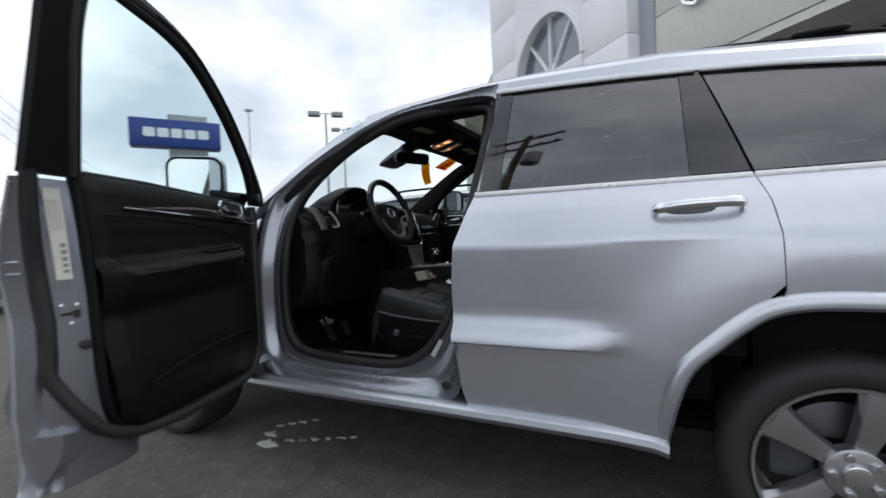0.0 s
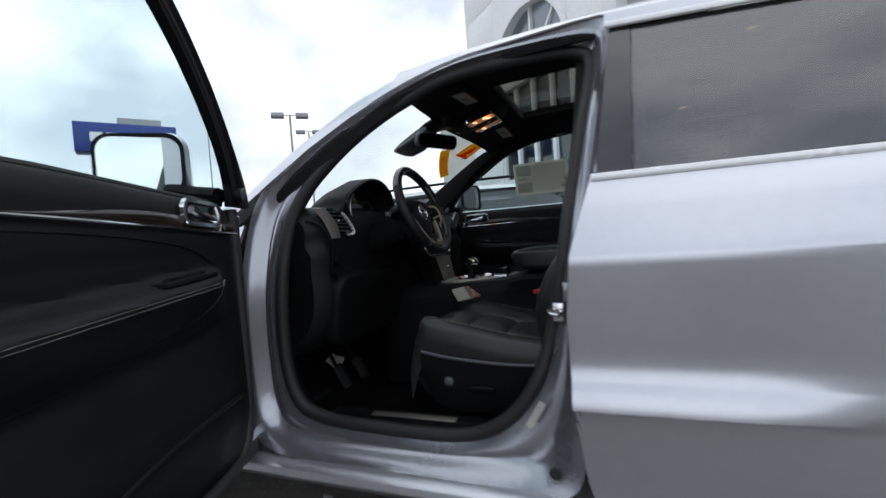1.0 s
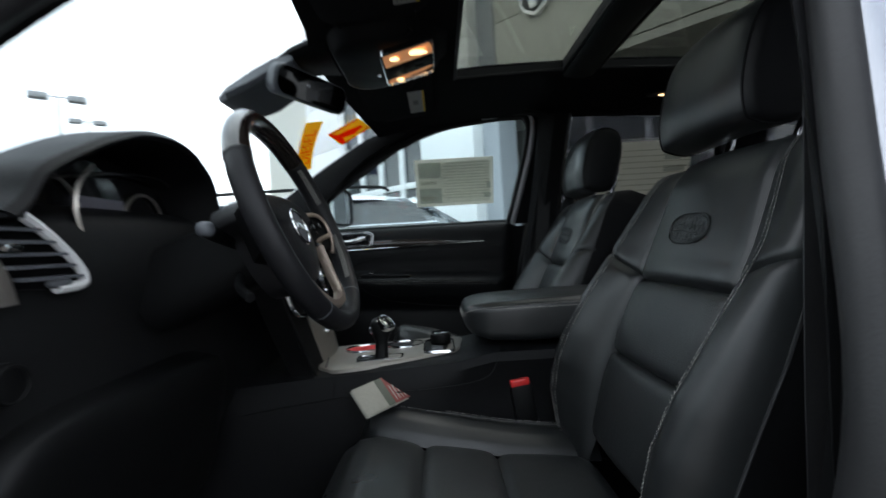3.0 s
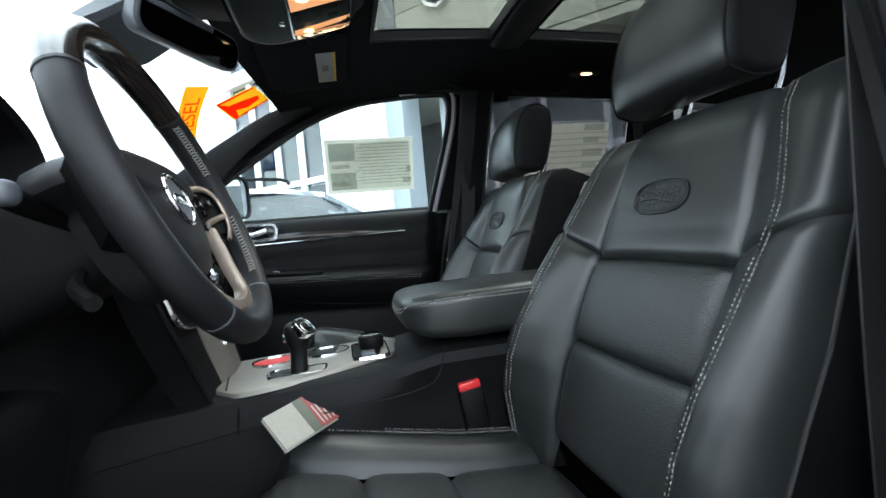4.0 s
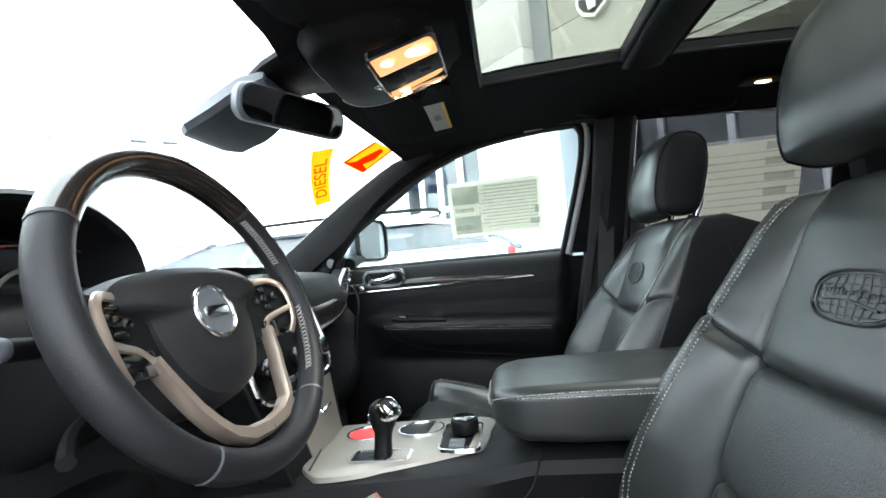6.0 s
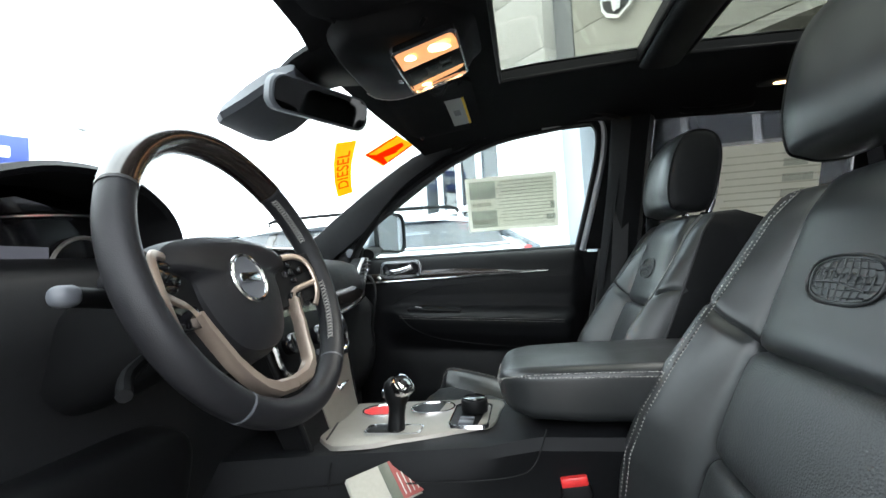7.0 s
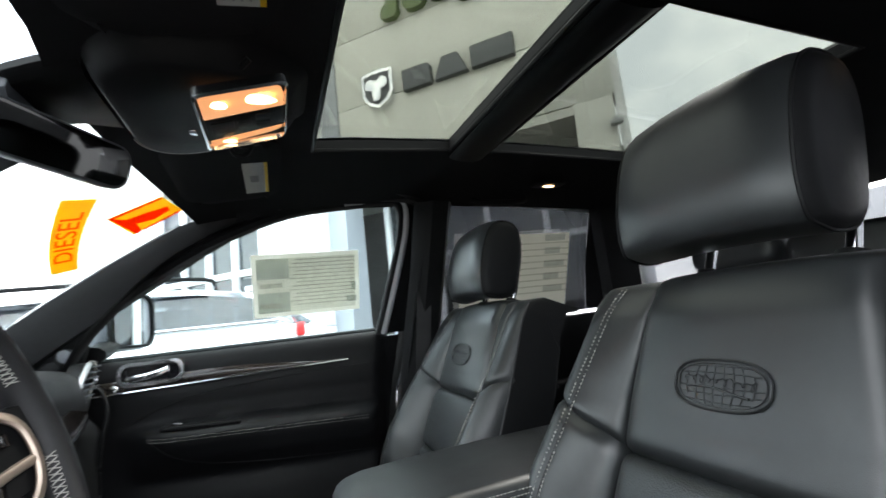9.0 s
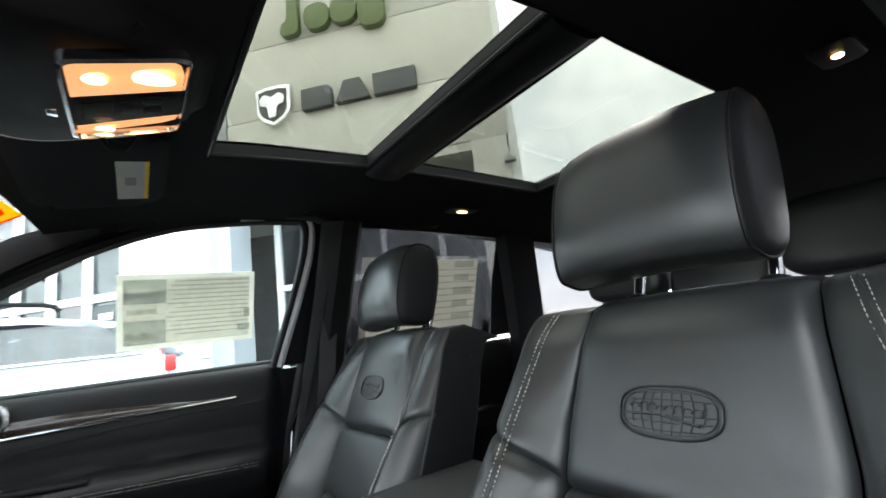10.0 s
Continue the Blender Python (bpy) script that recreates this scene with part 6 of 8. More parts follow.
part("switch_ring", tube([(0.720, 0.363 + 0.019 * math.cos(a), 1.014 + 0.019 * math.sin(a)) for a in (math.tau * k / 24 for k in range(24))], 0.0016, 6, True, up=(1, 0, 0)), HARD, ls)
part("dimmer", cyl(0.012, 0.02, (0.712, 0.327, 0.972), (0, 80, 0), 16, bevel=0.003), HARD, dash)
part("knee_panel", pillow((0.10, 0.48, 0.28), (0.675, 0.56, 0.83), (0, 12, 0), 0.4, 0.35), HARD, dash, "black knee panel")

# the line of the dashboard's end cap
cap = smooth_line([(0.650, 0.272, 1.160), (0.676, 0.285, 1.152), (0.700, 0.300, 1.130), (0.714, 0.320, 1.085), (0.708, 0.332, 1.03), (0.700, 0.334, 0.96), (0.702, 0.334, 0.89)], 5)
for at in (left, mirrored):
    part("dash_end_line", tube([at(p) for p in cap], 0.005, 8), SOFT, dash)

# steering column, stalks
SWC, TILT_W = Vector((0.934, 0.652, 1.181)), radians(21)
DISH = 0.027   # the hub lies this far behind the rim
SW = Matrix.Translation(SWC) @ Matrix(((0, -math.sin(TILT_W), math.cos(TILT_W), 0), (1, 0, 0, 0), (0, math.cos(TILT_W), math.sin(TILT_W), 0), (0, 0, 0, 1)))   # (right, up, towards the driver)
part("steering_column", loft([[SW @ Vector((x * s, y * s - 0.01, d)) for x, y in rounded(0.13, 0.12, 0.04)] for s, d in ((1.1, -0.26), (1.0, -0.12), (0.85, -0.05))]), HARD, suv, "black steering column shroud")
for sgn in (-1, 1):
    st = tube(smooth_line([SW @ Vector((sgn * 0.06, 0.0, -0.085)), SW @ Vector((sgn * 0.12, 0.01, -0.082)), SW @ Vector((sgn * 0.175, 0.012, -0.07))], 5), 0.010, 10)
    stalk = part("column_stalk", st, HARD, suv, "black column stalk")
    part("stalk_end", pillow((0.026, 0.021, 0.021), SW @ Vector((sgn * 0.172, 0.012, -0.070)), (0, 0, 90), 0.8, 0.8, 16, 10), GREY_PL, stalk)
part("column_lever", tube(smooth_line([SW @ Vector((-0.07, -0.05, -0.10)), SW @ Vector((-0.13, -0.07, -0.08)), SW @ Vector((-0.16, -0.09, -0.06))], 4), 0.007, 8), HARD, suv)


def rim_arc(a0, a1, r, n, material, name, parent, label=""):
    pts = [SW @ Vector((0.1765 * math.cos(radians(a)), 0.1765 * math.sin(radians(a)), 0.0)) for a in [a0 + (a1 - a0) * k / n for k in range(n + 1)]]
    axis = SW.to_3x3() @ Vector((0, 0, 1))
    return part(name, sweep(pts, round_section(r, 14, r * 1.12), up=axis), material, parent, label)


wheel_rim = rim_arc(150, 406, 0.0162, 60, WHEEL_HIDE, "steering_wheel", suv, "leather and veneer steering wheel with bronze spokes")
rim_arc(46, 150, 0.0168, 32, WOOD, "rim_veneer", wheel_rim, "dark glossy veneer rim top")
for a in (46, 150):
    rim_arc(a - 0.6, a + 0.6, 0.0171, 2, RUBBER, "rim_joint", wheel_rim)
for a in (-126, -54):
    rim_arc(a - 0.5, a + 0.5, 0.0166, 2, GREY_PL, "rim_seam", wheel_rim)
# stitching inside the rim: crossed threads
for a0, a1 in ((16, 44), (-44, -8)):
    bm = bmesh.new()
    ax = SW.to_3x3() @ Vector((0, 0, 1))
    for k in range(18):
        a = radians(a0 + (a1 - a0) * k / 18)
        b = radians(a0 + (a1 - a0) * (k + 0.8) / 18)
        for d0, d1 in ((-0.005, 0.005), (0.005, -0.005)):
            p = SW @ Vector((0.1610 * math.cos(a), 0.1610 * math.sin(a), 0.007 + d0))
            q = SW @ Vector((0.1610 * math.cos(b), 0.1610 * math.sin(b), 0.007 + d1))
            inward = SW.to_3x3() @ Vector((-math.cos(a), -math.sin(a), 0))
            bm = merge(bm, stitches([p, q], inward, 0.02, 0.001, 0.00042))
    part("rim_stitching", bm, THREAD, wheel_rim)
# hub
hub_o = [(-0.112, 0.034), (-0.106, 0.056), (-0.082, 0.070), (-0.035, 0.079), (0.035, 0.079), (0.082, 0.070), (0.106, 0.056), (0.112, 0.034), (0.078, 0.016), (0.073, -0.012), (0.060, -0.055), (0.037, -0.088), (0.0, -0.098), (-0.037, -0.088), (-0.060, -0.055), (-0.073, -0.012), (-0.078, 0.016)]
ho = smooth_line([(x * 1.12, y * 0.90 - 0.014, 0) for x, y in hub_o], 4, True)
hub = part("hub_pad", loft([[SW @ Vector((p.x * s, p.y * s, d - DISH)) for p in ho] for s, d in ((1.0, -0.055), (1.03, -0.03), (1.0, -0.006), (0.93, 0.010), (0.75, 0.018), (0.45, 0.021), (0.1, 0.022))]), WHEEL_HIDE, wheel_rim, "black padded hub")
part("hub_badge_rim", tube([SW @ Vector((0.030 * math.cos(a), -0.006 + 0.030 * math.sin(a), 0.0225 - DISH)) for a in (math.tau * k / 36 for k in range(36))], 0.0028, 8, True, up=SW.to_3x3() @ Vector((0, 0, 1))), CHROME, hub)
part("hub_badge", prism([(0.029 * math.cos(a), -0.006 + 0.029 * math.sin(a)) for a in (math.tau * k / 36 for k in range(36))], 0.003, SW @ Matrix.Translation((0, 0, 0.0195 - DISH))), GREY_PL, hub, "round chrome badge with a plain bar")
part("badge_bar", prism([(u, v - 0.006) for u, v in rounded(0.040, 0.013, 0.005)], 0.003, SW @ Matrix.Translation((0, 0, 0.022 - DISH)), 0.001), CHROME, hub)
# side spokes: button banks in bronze frames
for s in (-1, 1):
    def sp(x, y, d):
        return SW @ Vector((s * x, y, d - DISH * (1 - ease(0.10, 0.175, x))))
    rings = [[sp(0.070, 0.062 * k - 0.014, d) for k, d in ((-0.55, -0.03), (0.75, -0.03), (0.80, 0.000), (0.75, 0.006), (-0.55, 0.004), (-0.6, -0.004))],
             [sp(0.120, 0.052 * k - 0.012, d) for k, d in ((-0.65, -0.03), (0.75, -0.03), (0.80, 0.002), (0.75, 0.007), (-0.65, 0.006), (-0.7, 0.0))],
             [sp(0.165, 0.045 * k - 0.008, d) for k, d in ((-0.75, -0.018), (0.75, -0.018), (0.80, 0.002), (0.75, 0.007), (-0.75, 0.006), (-0.8, 0.0))]]
    spoke = part("spoke", loft(rings), HARD, wheel_rim, "black wheel spoke with buttons")
    frame_pts = smooth_line([sp(0.112, 0.026, 0.010), sp(0.134, 0.024, 0.010), sp(0.148, 0.010, 0.010), sp(0.151, -0.016, 0.010), sp(0.147, -0.040, 0.009), sp(0.138, -0.056, 0.008)], 5)
    part("button_frame", sweep(frame_pts, round_section(0.0050, 8, 0.0032), up=SW.to_3x3() @ Vector((0, 0, 1))), BRONZE, spoke, "satin bronze button frame")
    part("button_bar", sweep(smooth_line([sp(0.150, -0.021, 0.010), sp(0.128, -0.024, 0.011), sp(0.108, -0.029, 0.012), sp(0.096, -0.044, 0.013)], 5), round_section(0.0046, 8, 0.003), up=SW.to_3x3() @ Vector((0, 0, 1))), BRONZE, spoke, "satin bronze bar")
    for x, y, w, h in ((0.120, 0.002, 0.014, 0.011), (0.105, 0.000, 0.012, 0.011), (0.135, 0.002, 0.011, 0.011), (0.120, 0.014, 0.016, 0.008), (0.120, -0.011, 0.016, 0.008), (0.116, -0.042, 0.044, 0.025)):
        part("button", prism([(u + s * x, v + y) for u, v in rounded(w, h, 0.004, 3)], 0.004, SW @ Matrix.Translation((0, 0, 0.0075 - DISH * (1 - ease(0.10, 0.175, x)))), 0.001), GLOSS, spoke)
# the bronze fork below the hub
for s in (-1, 1):
    rings = []
    for x, y, w, d in ((0.098, -0.040, 0.0045, 0.012), (0.093, -0.056, 0.0056, 0.012), (0.086, -0.076, 0.0060, 0.012), (0.077, -0.097, 0.0064, 0.011), (0.067, -0.117, 0.0072, 0.009), (0.055, -0.133, 0.0084, 0.007), (0.034, -0.144, 0.0095, 0.005), (0.0, -0.147, 0.0090, 0.004)):
        c = Vector((s * x, y, d - DISH * interp(-y, [(0.046, 0.9), (0.10, 0.7), (0.150, 0.15)])))
        n = Vector((s * 0.8, -0.6, 0)).normalized() if y > -0.13 else Vector((s * 0.2, -1, 0)).normalized()
        rings.append([SW @ (c - n * w), SW @ (c - n * w * 0.6 + Vector((0, 0, 0.006))), SW @ (c + n * w * 0.6 + Vector((0, 0, 0.006))), SW @ (c + n * w), SW @ (c + n * w * 0.8 - Vector((0, 0, 0.011))), SW @ (c - n * w * 0.8 - Vector((0, 0, 0.011)))])
    part("lower_spoke", loft(rings), BRONZE, wheel_rim, "satin bronze lower spoke")

# centre stack
def stack_pt(u, v, d=0.0):
    """u: 0 driver's side to 1; v: 0 top to 1 at the console."""
    w = 0.165 - 0.045 * ease(0.5, 1.0, v)
    x = interp(v, [(0, 0.735), (0.45, 0.800), (0.8, 0.838), (1.0, 0.860)])
    z = interp(v, [(0, 1.225), (0.45, 1.07), (0.8, 0.92), (1.0, 0.845)])
    return Vector((x + d, YC + (2 * u - 1) * w, z + d * 0.25))


stack = part("dash_centre", sheet(lambda u, v: stack_pt(u, v) + Vector((0.006 * math.sin(math.pi * u), 0, 0)), 12, 16, 0.05, (1, 0, 0)), HARD, suv, "black centre dash panel with satin face")
part("satin_face", sheet(lambda u, v: stack_pt(0.34 + 0.63 * u, 0.67 + 0.33 * v, 0.008) + Vector((0.006 * math.sin(math.pi * u), 0, 0)), 10, 8, 0.003, (1, 0, 0)), PLATE, stack, "satin lower face")
fr = [stack_pt(u, v, 0.012) for u, v in ((0.03, 0.02), (0.5, 0.0), (0.97, 0.02), (0.985, 0.25), (0.97, 0.50), (0.92, 0.64), (0.5, 0.66), (0.08, 0.64), (0.03, 0.50), (0.015, 0.25))]
part("screen_frame", tube(smooth_line(fr, 5, True), 0.006, 8, True, up=(1, 0, 0)), CHROME, stack, "bright stack frame")
part("screen", sheet(lambda u, v: stack_pt(0.07 + 0.86 * u, 0.03 + 0.36 * v, 0.008), 4, 4, 0.004, (1, 0, 0)), GLOSS, stack, "dark glossy touch screen")
part("control_panel", sheet(lambda u, v: stack_pt(0.06 + 0.88 * u, 0.41 + 0.22 * v, 0.007), 4, 4, 0.004, (1, 0, 0)), HARD, stack)
for u in (0.16, 0.5, 0.84):
    part("knob", cyl(0.020, 0.022, stack_pt(u, 0.52, 0.022), (0, 76, 0), 22, bevel=0.004), GLOSS, stack)
for k in range(5):
    part("button", box((0.006, 0.024, 0.012), stack_pt(0.28 + 0.11 * k, 0.60, 0.014), 0.002), GREY_PL, stack)
for s in (0, 1):
    part("edge_trim", tube(smooth_line([stack_pt(s, v, 0.004) for v in (0.0, 0.3, 0.6, 0.85, 1.0)], 5), 0.005, 8), HARD, stack)
part("card_slot", box((0.012, 0.07, 0.008), stack_pt(0.75, 0.80, 0.010), 0.002, (0, 20, 8)), CHROME, stack)

# passenger side dash veneer and bright line
def pv(u, v):
    y = 1.24 + 0.50 * u
    return Vector((0.738 - 0.062 * u * u + 0.004 * math.sin(math.pi * v), y, 1.06 + 0.06 * v + 0.03 * u - 0.01 * math.sin(math.pi * u)))
part("dash_veneer", sheet(pv, 16, 4, 0.006, (1, 0, 0)), WOOD, dash, "dark glossy dashboard veneer")
part("dash_strip", tube([pv(k / 16, 0.0) + Vector((0.004, 0, -0.004)) for k in range(17)], 0.004, 8), CHROME, dash)

# centre console
def cons(x):
    w = interp(x, [(0.62, 0.165), (0.80, 0.150), (0.95, 0.138), (1.15, 0.132), (1.5, 0.130), (1.75, 0.125)])
    z = interp(x, [(0.62, 0.842), (0.78, 0.850), (1.0, 0.858), (1.19, 0.868), (1.26, 0.884), (1.75, 0.884)])
    return w, z


rings = []
for k in range(27):
    x = 0.60 + 1.16 * k / 26
    w, z = cons(x)
    n = 0.030 * ease(1.10, 1.24, x)
    sec = [(-w - 0.018 + n, 0.40), (-w - 0.016 + n, 0.62), (-w - 0.012 + n, 0.76), (-w - 0.008 + n * 0.8, 0.80), (-w, z - 0.024), (-w + 0.010, z - 0.006), (-w + 0.028, z),
           (w - 0.028, z), (w - 0.010, z - 0.006), (w, z - 0.024), (w + 0.008 - n * 0.8, 0.80), (w + 0.012 - n, 0.76), (w + 0.016 - n, 0.62), (w + 0.018 - n, 0.40)]
    rings.append([(x, YC + y, zz) for y, zz in sec])
console = part("centre_console", loft(rings), SOFT, suv, "black centre console")
plate_o = [(0.795, 0.115), (0.828, -0.020), (0.885, -0.106), (0.935, -0.122), (1.05, -0.096), (1.15, -0.062), (1.188, -0.046), (1.198, 0.020), (1.192, 0.098), (1.02, 0.122), (0.87, 0.128)]
po = smooth_line([(x, y, 0) for x, y in plate_o], 5, True)
plate = part("console_plate", loft([[(p.x * s + 1.0 * (1 - s), YC + p.y * s, interp(p.x, [(0.78, 0.852), (1.0, 0.860), (1.19, 0.870)]) + d) for p in po] for s, d in ((1.02, -0.004), (1.0, 0.004), (0.965, 0.006))]), PLATE, console, "satin silver console plate")
part("plate_seam", tube([(0.842, YC + 0.120, 0.861), (0.882, YC - 0.096, 0.863)], 0.002, 6), RUBBER, plate)


def on_plate(x, y, dz=0.0):
    return Vector((x, YC + y, interp(x, [(0.78, 0.852), (1.0, 0.860), (1.19, 0.870)]) + 0.006 + dz))


def slot(cx, cy, w, h, r, turn, name, mat_in, rim_mat, parent):
    m = Matrix.Translation(on_plate(cx, cy)) @ Matrix.Rotation(radians(turn), 4, "Z")
    o = rounded(w, h, r, 6)
    a = part(name, loft([[m @ Vector((x * s, y * s, d)) for x, y in o] for s, d in ((1.08, -0.002), (1.06, 0.004), (0.98, 0.004), (0.95, -0.002))], True, False), rim_mat, parent)
    part("recess", prism([(x * 0.96, y * 0.96) for x, y in o], 0.0012, m), mat_in, a)
    return a


slot(1.003, -0.060, 0.105, 0.044, 0.010, 0, "shifter_gate", HARD, CHROME, plate)
slot(0.945, 0.060, 0.090, 0.070, 0.034, 10, "cup_holder", RED, CHROME, plate)
slot(1.055, 0.060, 0.090, 0.070, 0.034, 10, "cup_holder", HARD, CHROME, plate)
slot(1.145, 0.0, 0.072, 0.125, 0.014, 0, "drive_mode_panel", HARD, CHROME, plate)
dk = part("drive_mode_knob", cyl(0.027, 0.026, on_plate(1.150, 0.018, 0.016), (0, 0, 0), 28, bevel=0.004), HARD, plate, "round drive mode knob")
part("knob_cap", cyl(0.022, 0.003, on_plate(1.150, 0.018, 0.0305), seg=24, bevel=0.001), GLOSS, dk)
for k in (-0.045, -0.025):
    part("mode_button", box((0.028, 0.016, 0.005), on_plate(1.140, k - 0.005, 0.005), 0.002), GREY_PL, plate)
# gear lever
sh = on_plate(1.006, -0.058)
LEVER = ((0.034, 0.030, 0.0, 0.0, 0.0), (0.031, 0.028, 0.022, 0.001, 0.004), (0.032, 0.029, 0.042, 0.002, 0.009), (0.042, 0.040, 0.052, 0.002, 0.012), (0.050, 0.050, 0.064, 0.002, 0.016), (0.052, 0.052, 0.076, 0.001, 0.019), (0.046, 0.048, 0.086, 0.000, 0.021), (0.032, 0.036, 0.092, 0.000, 0.022), (0.014, 0.018, 0.094, 0.000, 0.022))
lev = part("gear_lever", loft([[sh + Vector((lx + x, ly + y, z)) for x, y in rounded(w, h, min(w, h) * 0.42, 5)] for w, h, z, lx, ly in LEVER]), HARD, suv, "black gear lever with a chrome-ringed head")
FM = sh + Vector((0.016, 0.010, 0.0830))
fz = Vector((0.62, -0.34, 0.72)).normalized()
fx = Vector((0, 0, 1)).cross(fz).normalized()
fy = fz.cross(fx)
FMAT = Matrix(((fx.x, fy.x, fz.x, FM.x), (fx.y, fy.y, fz.y, FM.y), (fx.z, fy.z, fz.z, FM.z), (0, 0, 0, 1)))
fo = rounded(0.044, 0.042, 0.015, 6)
face = part("lever_face", loft([[FMAT @ Vector((x * k, y * k, d)) for x, y in fo] for k, d in ((1.0, -0.012), (1.04, -0.002), (1.0, 0.003), (0.90, 0.004), (0.86, 0.001))]), CHROME, lev, "chrome ring on the lever head")
part("lever_field", prism([(x * 0.84, y * 0.84) for x, y in fo], 0.003, FMAT @ Matrix.Translation((0, 0, -0.001)), 0.001), HARD, face)
part("lever_cap", prism([(x * 0.66, y * 0.62 - 0.003) for x, y in fo], 0.004, FMAT @ Matrix.Translation((0, 0, 0.0005)), 0.0015), CHROME, face, "silver shift cap")
part("release_button", box((0.010, 0.018, 0.016), sh + Vector((-0.022, 0.014, 0.066)), 0.003), CHROME, lev)
# padded lid of the console: a rounded nose, the foot drawn back
LID = [(1.208, 0.944, 0.964, 0.062), (1.212, 0.932, 0.973, 0.084), (1.220, 0.922, 0.981, 0.100), (1.236, 0.912, 0.986, 0.112), (1.266, 0.902, 0.990, 0.119), (1.35, 0.897, 0.993, 0.122), (1.50, 0.899, 0.995, 0.122), (1.66, 0.899, 0.995, 0.120)]


def lid_ring(x, z0, z1, hw):
    r = min((z1 - z0) * 0.46, 0.022)
    return [(x, YC + y, (z0 + z1) / 2 + z) for y, z in rounded(2 * hw, z1 - z0, r, 8)]


lid = part("armrest_lid", loft([lid_ring(*q) for q in LID]), LEATHER, suv, "black leather armrest lid with pale stitching")
for dz in (0.0, -0.0075):
    z = 0.9835 + dz
    pts = [Vector((x, YC - hw - 0.0012 + max(0.0, 0.012 - (z1 - min(z, z1 - 0.010))) * 0.6, min(z, z1 - 0.010))) for x, z0, z1, hw in LID[2:]]
    nose = [Vector((1.2065, YC + y, z - 0.022)) for y in (0.055, 0.0, -0.05)] + [Vector((1.2105, YC - 0.082, z - 0.018))]
    path = smooth_line(nose + pts, 6)
    part("stitching", stitches(path, lambda p: (-1, 0, 0.2) if p.y > YC - 0.08 else ((-0.6, -0.8, 0.2) if p.x < 1.23 else (0, -1, 0.2))), THREAD, lid)
for s in (-1, 1):
    ln = smooth_line([(1.285, YC + s * 0.118, 0.890), (1.262, YC + s * 0.142, 0.842), (1.225, YC + s * 0.143, 0.822), (1.12, YC + s * 0.146, 0.812), (0.92, YC + s * 0.152, 0.806), (0.70, YC + s * 0.170, 0.785)], 6)
    part("console_seam", tube(ln, 0.0014, 6), HARD, console)
part("console_seam", tube([(0.912, YC - 0.147, 0.842), (0.908, YC - 0.156, 0.80)], 0.0014, 6), HARD, console)


# ---- seats ----
BO, BH = Vector((1.443, 0, 0.706)), Vector((0.3714, 0, 0.9285))
BD = Vector((-0.9285, 0, 0.3714))


